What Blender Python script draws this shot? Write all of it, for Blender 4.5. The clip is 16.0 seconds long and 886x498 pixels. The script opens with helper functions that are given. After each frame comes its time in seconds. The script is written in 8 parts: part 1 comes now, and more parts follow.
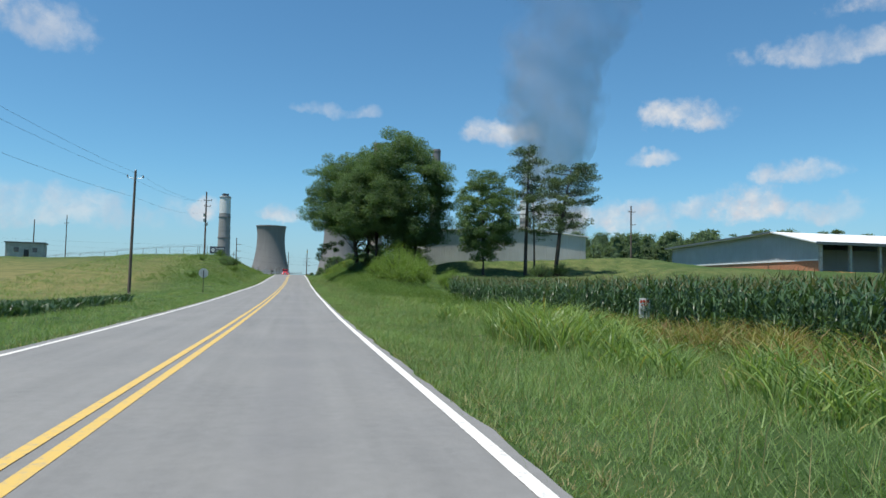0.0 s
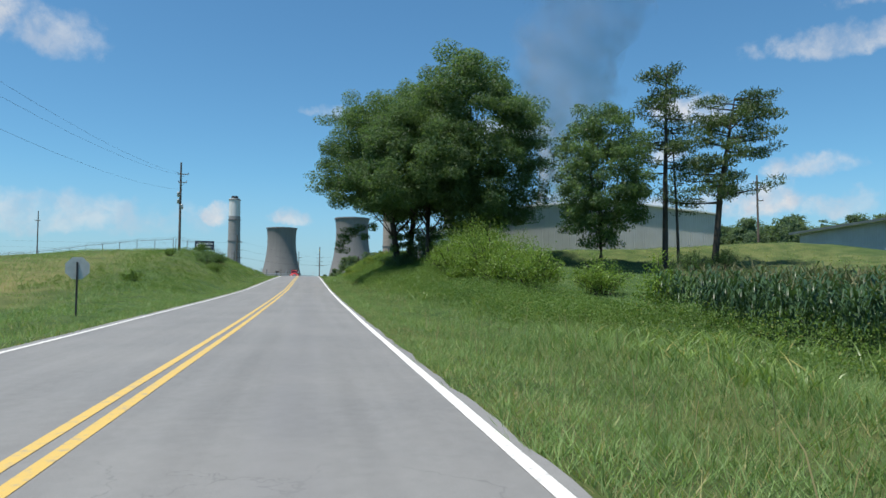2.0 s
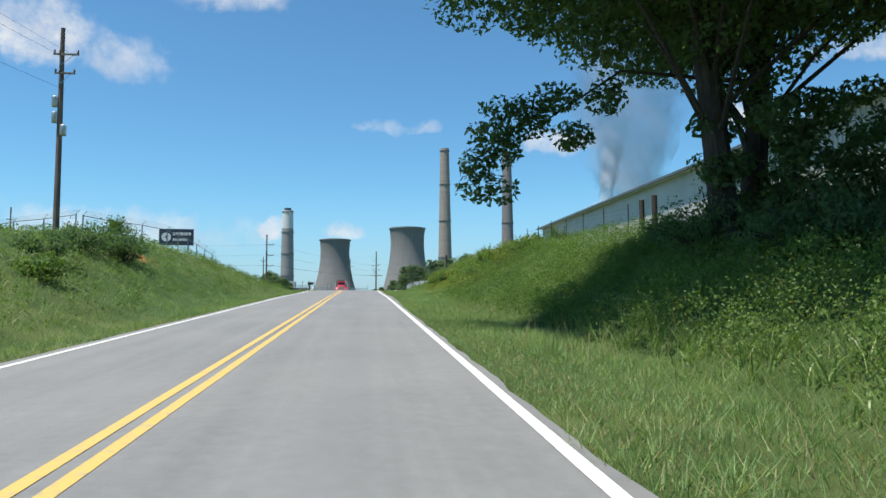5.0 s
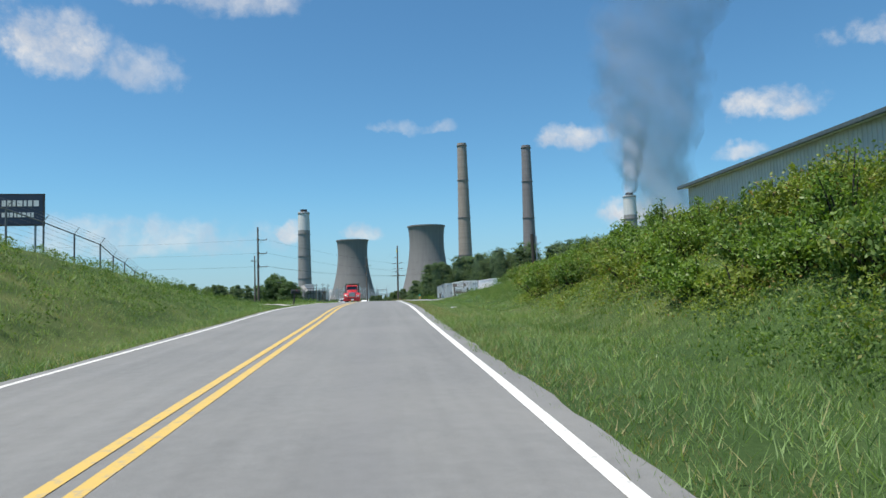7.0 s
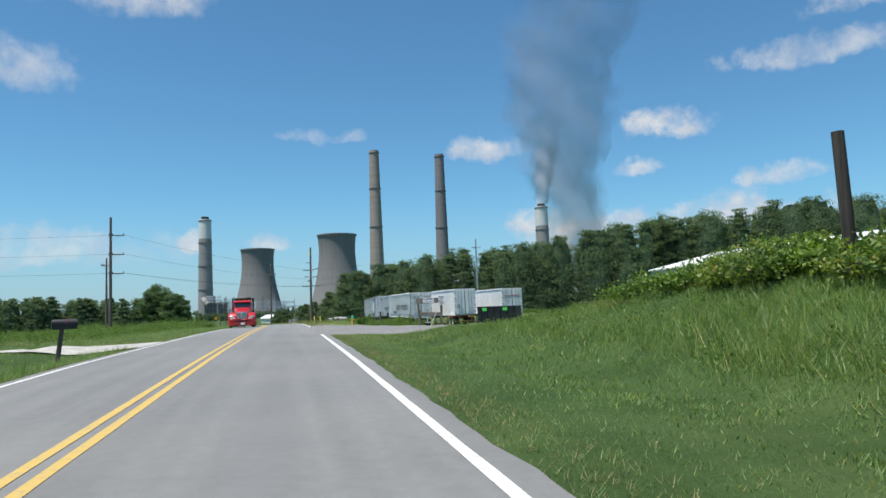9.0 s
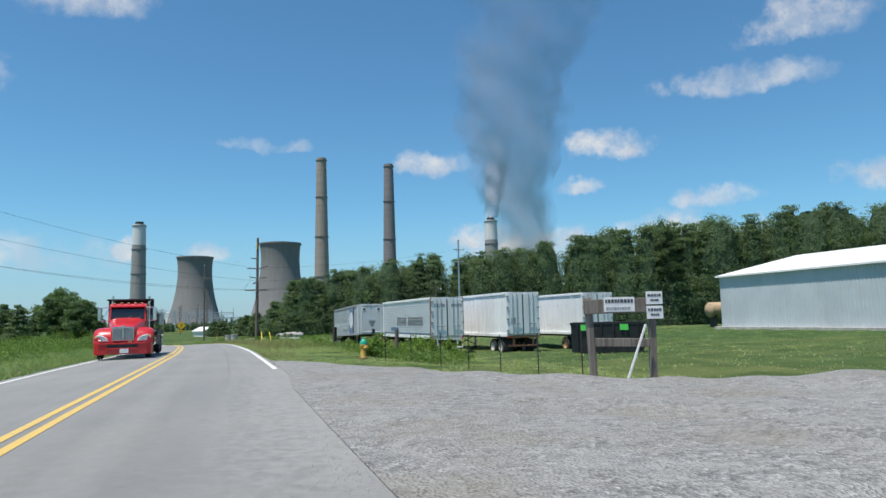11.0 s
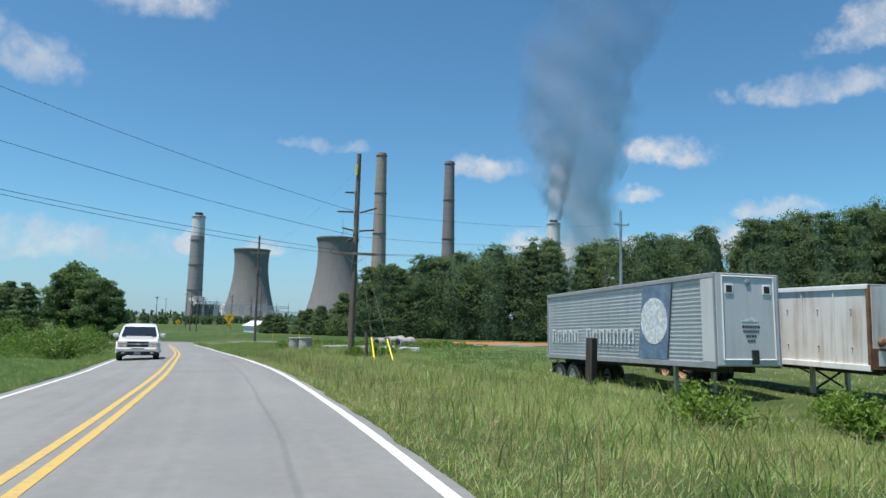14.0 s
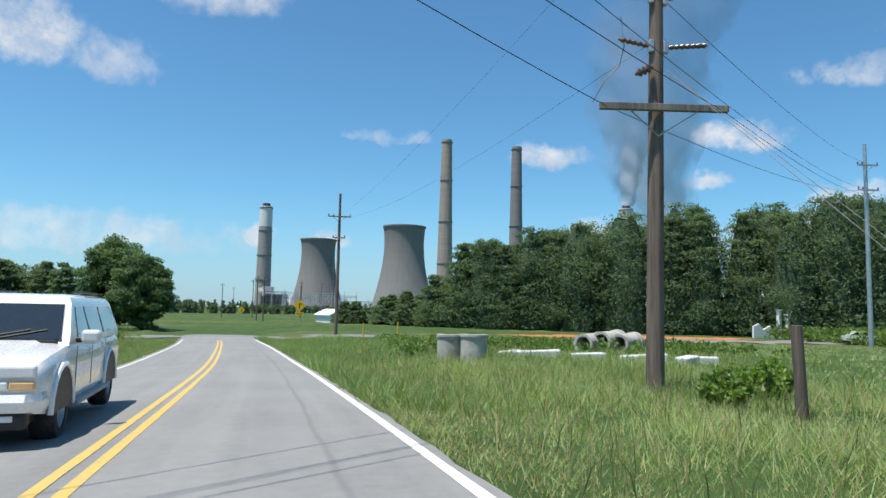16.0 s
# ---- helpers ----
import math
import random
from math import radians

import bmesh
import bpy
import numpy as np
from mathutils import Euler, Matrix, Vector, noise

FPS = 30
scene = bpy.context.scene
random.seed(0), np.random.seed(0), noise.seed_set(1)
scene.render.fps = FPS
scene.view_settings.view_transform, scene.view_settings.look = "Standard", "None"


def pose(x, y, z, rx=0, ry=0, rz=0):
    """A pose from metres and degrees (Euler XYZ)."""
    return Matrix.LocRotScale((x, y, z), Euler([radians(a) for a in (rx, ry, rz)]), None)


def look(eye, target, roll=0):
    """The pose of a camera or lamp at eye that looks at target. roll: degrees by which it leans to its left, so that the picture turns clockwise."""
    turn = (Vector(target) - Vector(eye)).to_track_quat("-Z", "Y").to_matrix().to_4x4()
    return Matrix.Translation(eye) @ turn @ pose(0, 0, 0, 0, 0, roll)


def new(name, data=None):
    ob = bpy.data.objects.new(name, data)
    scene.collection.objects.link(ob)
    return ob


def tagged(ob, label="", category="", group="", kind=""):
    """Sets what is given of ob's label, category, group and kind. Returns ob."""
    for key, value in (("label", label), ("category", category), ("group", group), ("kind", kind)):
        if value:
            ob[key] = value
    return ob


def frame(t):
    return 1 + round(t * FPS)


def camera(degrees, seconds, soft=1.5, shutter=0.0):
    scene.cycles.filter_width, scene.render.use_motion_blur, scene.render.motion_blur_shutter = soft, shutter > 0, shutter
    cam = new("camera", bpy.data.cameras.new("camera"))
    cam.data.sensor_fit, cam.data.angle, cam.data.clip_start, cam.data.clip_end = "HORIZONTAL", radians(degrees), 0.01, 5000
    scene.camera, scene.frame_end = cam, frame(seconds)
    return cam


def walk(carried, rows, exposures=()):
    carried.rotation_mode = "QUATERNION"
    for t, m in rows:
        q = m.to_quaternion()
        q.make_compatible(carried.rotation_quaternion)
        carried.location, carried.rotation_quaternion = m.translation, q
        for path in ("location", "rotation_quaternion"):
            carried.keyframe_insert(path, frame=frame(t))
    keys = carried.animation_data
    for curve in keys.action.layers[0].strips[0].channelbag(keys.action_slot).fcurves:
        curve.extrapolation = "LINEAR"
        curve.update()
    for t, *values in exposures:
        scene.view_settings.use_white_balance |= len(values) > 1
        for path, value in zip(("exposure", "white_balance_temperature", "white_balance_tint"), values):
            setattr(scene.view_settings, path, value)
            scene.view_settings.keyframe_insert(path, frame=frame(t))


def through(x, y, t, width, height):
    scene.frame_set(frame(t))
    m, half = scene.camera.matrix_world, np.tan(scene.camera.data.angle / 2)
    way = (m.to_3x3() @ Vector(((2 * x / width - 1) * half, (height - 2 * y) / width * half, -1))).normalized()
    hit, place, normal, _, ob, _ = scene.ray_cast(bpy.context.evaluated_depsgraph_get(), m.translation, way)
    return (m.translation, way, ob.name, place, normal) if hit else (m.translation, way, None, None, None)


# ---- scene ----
cam = camera(66.0, 16.0, 1.5)
PATH = [
    (0, (0.00, -0.00, 1.35), (2.045, 9.773, 1.902), 1.05),
    (0.5, (-0.05, 9.88, 1.38), (1.899, 19.673, 1.960), 0.59),
    (1, (-0.01, 19.88, 1.38), (1.916, 29.676, 1.902), -0.24),
    (1.5, (0.04, 29.87, 1.44), (1.948, 39.675, 1.959), 0.08),
    (2, (0.01, 39.93, 1.53), (1.896, 49.732, 2.089), 0.11),
    (2.5, (0.03, 50.10, 1.65), (1.933, 59.899, 2.184), -0.87),
    (3, (0.01, 60.29, 1.79), (1.951, 70.083, 2.300), -0.98),
    (3.5, (-0.04, 70.39, 1.97), (1.743, 80.210, 2.544), -0.71),
    (4, (0.07, 80.41, 2.17), (1.607, 90.270, 2.850), -0.37),
    (4.5, (-0.09, 90.37, 2.39), (1.256, 100.252, 3.100), 0.04),
    (5, (-0.06, 100.30, 2.63), (1.064, 110.210, 3.364), -0.29),
    (7.5, (-0.21, 145.28, 4.22), (0.649, 155.221, 4.939), -1.85),
    (8, (-0.27, 153.50, 4.50), (1.146, 163.375, 5.206), -1.71),
    (8.5, (-0.30, 161.63, 4.73), (1.572, 171.422, 5.516), -1.89),
    (9, (-0.40, 169.63, 4.94), (1.770, 179.353, 5.773), -2.16),
    (11.5, (-0.36, 206.90, 5.17), (2.724, 216.352, 6.266), -0.76),
    (12, (-0.43, 214.16, 5.22), (2.635, 223.606, 6.409), 0.26),
    (12.5, (-0.53, 221.14, 5.20), (2.457, 230.606, 6.382), 0.82),
    (13, (-0.81, 228.52, 5.16), (1.961, 238.065, 6.256), 1.02),
    (13.5, (-1.12, 236.54, 5.07), (1.401, 246.159, 6.139), 1.01),
    (14, (-1.50, 244.32, 4.98), (0.720, 254.015, 6.039), 1.21),
    (14.5, (-2.03, 251.82, 4.89), (-0.055, 261.566, 5.918), 1.40),
    (15, (-2.70, 259.24, 4.78), (-0.821, 269.007, 5.845), 1.37),
    (15.5, (-3.50, 266.54, 4.59), (-1.878, 276.352, 5.596), 1.33),
    (16, (-4.24, 273.31, 4.40), (-2.914, 283.178, 5.297), 1.21),
]
EXPOSURE = ((0, .27), (2, .28), (3.5, .41), (4.5, .49), (5.2, .49), (7.3, .29), (9, .27), (11.5, .28), (12, .23), (12.5, .24), (13, .29), (14.5, .29), (15, .21), (15.5, .36), (16, .44))
walk(cam, [(t, look(eye, target, roll)) for t, eye, target, roll in PATH], EXPOSURE)

# ---- light ----
SUN_TO = Vector((-0.44, -0.20, 1.50)).normalized()      # the way to the sun
sun_data = bpy.data.lights.new("sun", "SUN")
sun_data.energy, sun_data.angle, sun_data.color = 4.7, radians(0.53), (1.0, 0.95, 0.87)
sun = new("sun", sun_data)
sun.matrix_world = look(SUN_TO * 200, (0, 0, 0))


class Graph:
    """A short way to write node trees."""

    def __init__(self, tree):
        self.tree = tree
        tree.nodes.clear()

    def node(self, kind, **values):
        n = self.tree.nodes.new(kind)
        for key, value in values.items():
            setattr(n, key, value)
        return n

    def link(self, a, b):
        self.tree.links.new(a, b)

    def put(self, socket, value):
        if hasattr(value, "links"):
            self.link(value, socket)
        else:
            socket.default_value = value

    def math(self, op, a, b=0.0, c=0.0, clamp=False):
        n = self.node("ShaderNodeMath", operation=op, use_clamp=clamp)
        self.put(n.inputs[0], a), self.put(n.inputs[1], b), self.put(n.inputs[2], c)
        return n.outputs[0]

    def vec(self, op, a, b=(0, 0, 0), out=0):
        n = self.node("ShaderNodeVectorMath", operation=op)
        self.put(n.inputs[0], a)
        if op == "SCALE":
            self.put(n.inputs[3], b)
        else:
            self.put(n.inputs[1], b)
        return n.outputs[out]

    def noise(self, vector, scale, detail=4.0, rough=0.55, out=0):
        n = self.node("ShaderNodeTexNoise")
        if vector is not None:
            self.link(vector, n.inputs["Vector"])
        n.inputs["Scale"].default_value, n.inputs["Detail"].default_value, n.inputs["Roughness"].default_value = scale, detail, rough
        return n.outputs[out]

    def smooth(self, value, low, high, a=0.0, b=1.0):
        n = self.node("ShaderNodeMapRange", interpolation_type="SMOOTHSTEP")
        self.put(n.inputs[0], value)
        for k, v in zip((1, 2, 3, 4), (low, high, a, b)):
            self.put(n.inputs[k], v)
        return n.outputs[0]

    def mix(self, factor, a, b, kind="MIX"):
        n = self.node("ShaderNodeMix", data_type="RGBA", blend_type=kind)
        self.put(n.inputs[0], factor)
        for k, v in ((6, a), (7, b)):
            self.put(n.inputs[k], v if hasattr(v, "links") else (*v[:3], 1.0))
        return n.outputs[2]

    def ramp(self, value, stops):
        n = self.node("ShaderNodeValToRGB")
        self.put(n.inputs[0], value)
        e = n.color_ramp.elements
        while len(e) < len(stops):
            e.new(0.5)
        for k, (at, colour) in enumerate(stops):
            e[k].position, e[k].color = at, (*colour, 1.0)
        return n.outputs[0]


def build_sky():
    world = bpy.data.worlds.new("sky")
    scene.world = world
    world.use_nodes = True
    g = Graph(world.node_tree)
    sky = g.node("ShaderNodeTexSky", sky_type="NISHITA", sun_disc=False)
    sky.sun_elevation = math.asin(SUN_TO.z)
    sky.sun_rotation = math.atan2(SUN_TO.x, SUN_TO.y)
    sky.air_density, sky.dust_density, sky.ozone_density, sky.altitude = 1.0, 0.35, 3.0, 200.0
    d = g.node("ShaderNodeTexCoord").outputs["Generated"]
    way = g.vec("NORMALIZE", d)
    sep = g.node("ShaderNodeSeparateXYZ")
    g.link(way, sep.inputs[0])
    # wobble at two scales that gives the clouds their billows and ragged rims
    wob = g.vec("SCALE", g.vec("SUBTRACT", g.noise(way, 13.0, 3.0, 0.5, 1), (0.5, 0.5, 0.5)), 0.045)
    curl = g.vec("SCALE", g.vec("SUBTRACT", g.noise(way, 48.0, 5.0, 0.6, 1), (0.5, 0.5, 0.5)), 0.020)
    ragged = g.vec("ADD", g.vec("ADD", way, wob), curl)
    # azimuth (right of +y), elevation, half width, half height in degrees, thickness
    clouds = (
        (-20.5, 17.5, 3.4, 2.0, .55), (-26, 18.5, 4.0, 2.6, .9), (-14, 23.5, 6.5, 2.0, .6), (-33, 24, 7, 2.5, .6),
        (-21, 4.6, 10, 1.9, .5), (-34, 5.0, 9, 2.2, .5), (-8.4, 5.3, 1.4, .9, .8), (-2.6, 5.4, 1.9, .8, .75),
        (0.8, 14.0, 2.2, .7, .35), (4.0, 14.0, 1.7, .7, .35), (16, 12.4, 3.0, 1.15, .8), (30.6, 13.3, 3.1, 1.35, .95),
        (28.3, 10.0, 1.5, .8, .7), (38.6, 8.6, 2.8, 1.2, .9), (31, 6.4, 2.2, .9, .65), (26.5, 5.2, 3.0, 1.6, .85),
        (35.6, 6.0, 3.0, 1.7, .95), (40.5, 5.4, 2.6, 1.0, .6), (20.5, 5.3, 2.6, 2.1, .9), (41, 17.3, 5.2, 1.3, .6),
        (46, 20.5, 4.5, 1.6, .75), (52, 9.0, 4.0, 1.6, .8), (60, 14, 5, 2.0, .7), (70, 8, 6, 2, .8),
    )
    lumpy = g.smooth(g.noise(way, 24.0, 5.0, 0.6), 0.25, 0.75, 0.9, -0.7)
    total = None
    for az, el, w, h, thick in clouds:
        a, e = radians(az + 0.7), radians(el + 0.35)
        c = Vector((math.sin(a) * math.cos(e), math.cos(a) * math.cos(e), math.sin(e)))
        r = Vector((math.cos(a), -math.sin(a), 0))
        u = r.cross(c)
        x = g.vec("DOT_PRODUCT", ragged, tuple(r / radians(w)), 1)
        y = g.math("SUBTRACT", g.vec("DOT_PRODUCT", ragged, tuple(u / radians(h)), 1), 0.0)
        y = g.math("MAXIMUM", y, g.math("MULTIPLY", y, -1.6))       # flatter bases
        q = g.math("ADD", g.math("ADD", g.math("MULTIPLY", x, x), g.math("MULTIPLY", y, y)), lumpy)
        v = g.math("MULTIPLY", g.smooth(q, 1.75, -0.25), thick)
        v = g.math("MULTIPLY", v, g.math("GREATER_THAN", g.vec("DOT_PRODUCT", way, tuple(c), 1), 0.3))
        total = v if total is None else g.math("MAXIMUM", total, v)
    # the rest of the sky: scattered fair-weather clouds behind and to the sides
    flat = g.vec("DIVIDE", way, (1, 1, 1))
    far = g.smooth(g.noise(flat, 4.5, 8.0, 0.6), 0.60, 0.74)
    behind = g.smooth(sep.outputs[1], 0.35, 0.05)
    total = g.math("MAXIMUM", total, g.math("MULTIPLY", g.math("MULTIPLY", far, behind), 0.7))
    fine = g.noise(ragged, 30.0, 6.0, 0.6)
    density = g.math("MULTIPLY", total, g.smooth(fine, 0.28, 0.66, 0.5, 1.08), clamp=True)
    shade = g.noise(ragged, 20.0, 4.0, 0.6)
    white = g.mix(g.smooth(shade, 0.35, 0.65), (0.70, 0.76, 0.86), (0.98, 0.98, 0.98))
    low = g.smooth(sep.outputs[2], 0.17, -0.01)
    tint = g.mix(g.math("MULTIPLY", low, 0.6), g.vec("MULTIPLY", sky.outputs[0], (0.62, 1.0, 1.10)), (2.75, 3.75, 5.35))
    full = g.mix(density, tint, g.vec("SCALE", white, 6.6))
    back = g.node("ShaderNodeBackground")
    g.link(full, back.inputs[0])
    back.inputs[1].default_value = 0.10
    out = g.node("ShaderNodeOutputWorld")
    g.link(back.outputs[0], out.inputs[0])


build_sky()

# ---- materials ----
def material(name, build, **settings):
    m = bpy.data.materials.new(name)
    m.use_nodes = True
    g = Graph(m.node_tree)
    bsdf = g.node("ShaderNodeBsdfPrincipled")
    out = g.node("ShaderNodeOutputMaterial")
    g.link(bsdf.outputs[0], out.inputs[0])
    where = g.node("ShaderNodeNewGeometry").outputs["Position"]
    build(g, bsdf, where, out)
    return m


def bump(g, bsdf, height, strength=0.3, distance=0.02):
    b = g.node("ShaderNodeBump")
    b.inputs["Strength"].default_value, b.inputs["Distance"].default_value = strength, distance
    g.link(height, b.inputs["Height"])
    g.link(b.outputs[0], bsdf.inputs["Normal"])


def plain(name, colour, rough=0.6, metal=0.0, vary=0.15, scale=3.0, fine=40.0, relief=0.1, coat=0.0, dirt=None, dirt_amount=0.0):
    """Paint, metal, plastic or concrete with stains at two scales."""

    def build(g, bsdf, where, out):
        big, small = g.noise(where, scale, 5.0), g.noise(where, fine, 4.0)
        k = g.math("ADD", g.smooth(big, 0.3, 0.7, -vary, vary), g.smooth(small, 0.3, 0.7, -vary * 0.5, vary * 0.5))
        base = g.vec("SCALE", tuple(colour), g.math("ADD", 1.0, k))
        if dirt:
            spots = g.math("MULTIPLY", g.smooth(g.noise(where, scale * 1.7, 8.0, 0.65), 0.48, 0.7), dirt_amount)
            base = g.mix(spots, base, dirt)
        g.link(base, bsdf.inputs["Base Color"])
        bsdf.inputs["Metallic"].default_value = metal
        bsdf.inputs["Coat Weight"].default_value = coat
        g.link(g.smooth(small, 0.2, 0.8, max(rough - 0.12, 0.02), min(rough + 0.12, 1.0)), bsdf.inputs["Roughness"])
        bump(g, bsdf, small, relief, 0.01)

    return material(name, build)


def leafy(name, dark, light, rough=0.5, through=0.35, where_scale=0.25, dry=None, dry_amount=0.0):
    """Leaves and blades: a different green for each one, patches of lighter and darker ones, light shining through."""

    def build(g, bsdf, where, out):
        each = g.node("ShaderNodeNewGeometry").outputs["Random Per Island"]
        patch = g.noise(where, where_scale, 3.0)
        k = g.math("ADD", g.math("MULTIPLY", each, 0.65), g.smooth(patch, 0.3, 0.7, 0.0, 0.35))
        col = g.mix(k, dark, light)
        if dry:
            some = g.math("GREATER_THAN", g.math("FRACT", g.math("MULTIPLY", each, 37.3)), 1.0 - dry_amount)
            col = g.mix(g.math("MULTIPLY", some, 0.85), col, dry)
        g.link(col, bsdf.inputs["Base Color"])
        bsdf.inputs["Roughness"].default_value = rough
        bsdf.inputs["Specular IOR Level"].default_value = 0.35
        lit = g.node("ShaderNodeBsdfTranslucent")
        g.link(g.vec("MULTIPLY", col, (1.25, 1.3, 0.6)), lit.inputs[0])
        both = g.node("ShaderNodeMixShader")
        both.inputs[0].default_value = through
        g.link(bsdf.outputs[0], both.inputs[1]), g.link(lit.outputs[0], both.inputs[2])
        g.link(both.outputs[0], out.inputs[0])

    return material(name, build)


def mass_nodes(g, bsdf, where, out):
    """Foliage too far off to pick leaves apart: mottled greens, darkened for the shade inside crowns, and a leafy
    relief.
    """
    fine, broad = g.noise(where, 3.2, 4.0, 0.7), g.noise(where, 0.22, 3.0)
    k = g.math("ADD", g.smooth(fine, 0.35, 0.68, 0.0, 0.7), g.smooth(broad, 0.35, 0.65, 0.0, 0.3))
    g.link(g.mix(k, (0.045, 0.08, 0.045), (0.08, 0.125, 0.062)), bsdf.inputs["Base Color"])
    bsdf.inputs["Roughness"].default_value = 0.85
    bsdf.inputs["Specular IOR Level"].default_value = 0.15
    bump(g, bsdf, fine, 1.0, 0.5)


def asphalt_nodes(g, bsdf, where, out):
    uv = g.node("ShaderNodeUVMap", uv_map="lane").outputs[0]          # across the road, along the road, in metres
    sep = g.node("ShaderNodeSeparateXYZ")
    g.link(uv, sep.inputs[0])
    across = sep.outputs[0]
    grit, mid, big = g.noise(where, 160.0, 3.0), g.noise(where, 6.0, 5.0), g.noise(where, 0.35, 3.0)
    stretched = g.vec("MULTIPLY", uv, (2.2, 0.07, 1.0))
    streak = g.noise(stretched, 1.0, 5.0)
    base = g.ramp(g.math("ADD", g.math("MULTIPLY", streak, 0.6), g.math("MULTIPLY", mid, 0.4)), [(0.30, (0.152, 0.152, 0.147)), (0.70, (0.218, 0.218, 0.211))])
    base = g.mix(g.smooth(grit, 0.35, 0.75), g.vec("SCALE", base, 0.86), g.vec("SCALE", base, 1.12))
    # oil along the middle of the lane, polished wheel tracks
    lane = g.math("ABSOLUTE", g.math("SUBTRACT", across, 1.85))
    oil = g.math("MULTIPLY", g.smooth(lane, 0.55, 0.05), g.smooth(streak, 0.35, 0.7, 0.15, 0.45))
    base = g.mix(oil, base, (0.145, 0.145, 0.15))
    base = g.mix(g.smooth(big, 0.35, 0.7, 0.0, 0.22), base, (0.27, 0.262, 0.242))
    # hairline cracks
    warped = g.vec("ADD", uv, g.vec("SCALE", g.noise(where, 1.2, 4.0, 0.6, 1), 0.9))
    cells = g.node("ShaderNodeTexVoronoi", feature="DISTANCE_TO_EDGE")
    g.link(g.vec("MULTIPLY", warped, (0.35, 0.12, 1.0)), cells.inputs["Vector"])
    cells.inputs["Scale"].default_value = 1.0
    crack = g.math("MULTIPLY", g.smooth(cells.outputs["Distance"], 0.004, 0.0012), g.smooth(big, 0.55, 0.66, 0.0, 0.3))
    base = g.mix(crack, base, (0.08, 0.08, 0.08))
    # a long tar-sealed joint in the lane
    joint = g.math("ABSOLUTE", g.math("SUBTRACT", across, g.math("ADD", 2.35, g.smooth(g.noise(g.vec("MULTIPLY", uv, (0, 0.25, 0)), 1.0, 4.0), 0.3, 0.7, -0.03, 0.03))))
    along = g.smooth(sep.outputs[1], 212.0, 222.0)
    base = g.mix(g.math("MULTIPLY", g.math("MULTIPLY", g.smooth(joint, 0.06, 0.01), along), 0.4), base, (0.10, 0.10, 0.105))
    # a paler, sun-bleached surface downhill, and stone dust carried over the edge by the gravel drive
    base = g.vec("SCALE", base, g.smooth(sep.outputs[1], 196.0, 236.0, 1.0, 1.17))
    beside = g.math("MULTIPLY", g.smooth(sep.outputs[1], 203.0, 207.0), g.smooth(sep.outputs[1], 225.0, 218.0))
    spread = g.math("ADD", across, g.smooth(mid, 0.3, 0.7, -0.5, 0.5))
    dust = g.math("MULTIPLY", g.math("MULTIPLY", beside, g.smooth(spread, 2.2, 3.7, 0.0, 0.8)), g.smooth(g.noise(where, 30.0, 4.0), 0.3, 0.6, 0.45, 1.0))
    base = g.mix(dust, base, (0.27, 0.266, 0.255))
    g.link(base, bsdf.inputs["Base Color"])
    bsdf.inputs["Roughness"].default_value = 0.82
    bump(g, bsdf, grit, 0.35, 0.006)


def line_paint(name, colour, wear):
    def build(g, bsdf, where, out):
        worn = g.math("MULTIPLY", g.smooth(g.noise(where, 9.0, 8.0, 0.7), 0.50, 0.68), wear)
        spots = g.smooth(g.noise(where, 120.0, 3.0), 0.55, 0.75, 0.0, 0.3)
        g.link(g.mix(g.math("MAXIMUM", worn, spots), colour, (0.25, 0.245, 0.235)), bsdf.inputs["Base Color"])
        bsdf.inputs["Roughness"].default_value = 0.7
        bump(g, bsdf, g.noise(where, 150.0, 3.0), 0.3, 0.005)

    return material(name, build)


def soil_nodes(g, bsdf, where, out):
    """Turf seen between and beyond the blades, with dry patches and bare red clay."""
    big, mid, fine = g.noise(where, 0.03, 4.0), g.noise(where, 0.5, 6.0), g.noise(where, 16.0, 6.0, 0.7)
    k = g.math("ADD", g.math("MULTIPLY", mid, 0.55), g.math("MULTIPLY", fine, 0.45))
    # turf greens kept low, with the shade between blades in the colour
    turf = g.ramp(k, [(0.30, (0.026, 0.052, 0.016)), (0.52, (0.055, 0.096, 0.030)), (0.72, (0.095, 0.142, 0.05))])
    dry = g.math("MULTIPLY", g.smooth(big, 0.45, 0.62), g.smooth(mid, 0.35, 0.65, 0.2, 0.75))
    turf = g.mix(g.math("MULTIPLY", dry, 0.5), turf, (0.21, 0.19, 0.075))
    clay = g.node("ShaderNodeAttribute", attribute_name="clay").outputs["Fac"]
    hay = g.node("ShaderNodeAttribute", attribute_name="hay").outputs["Fac"]
    turf = g.mix(g.math("MULTIPLY", hay, g.smooth(mid, 0.3, 0.6, 0.35, 0.9)), turf, (0.20, 0.175, 0.075))
    bare = g.smooth(g.math("ADD", clay, g.math("SUBTRACT", g.noise(where, 0.9, 6.0, 0.65), 0.5)), 0.42, 0.58)
    red = g.mix(fine, (0.34, 0.12, 0.045), (0.50, 0.22, 0.10))
    g.link(g.mix(bare, turf, red), bsdf.inputs["Base Color"])
    bsdf.inputs["Roughness"].default_value = 0.95
    bsdf.inputs["Specular IOR Level"].default_value = 0.1
    bump(g, bsdf, k, 0.8, 0.12)


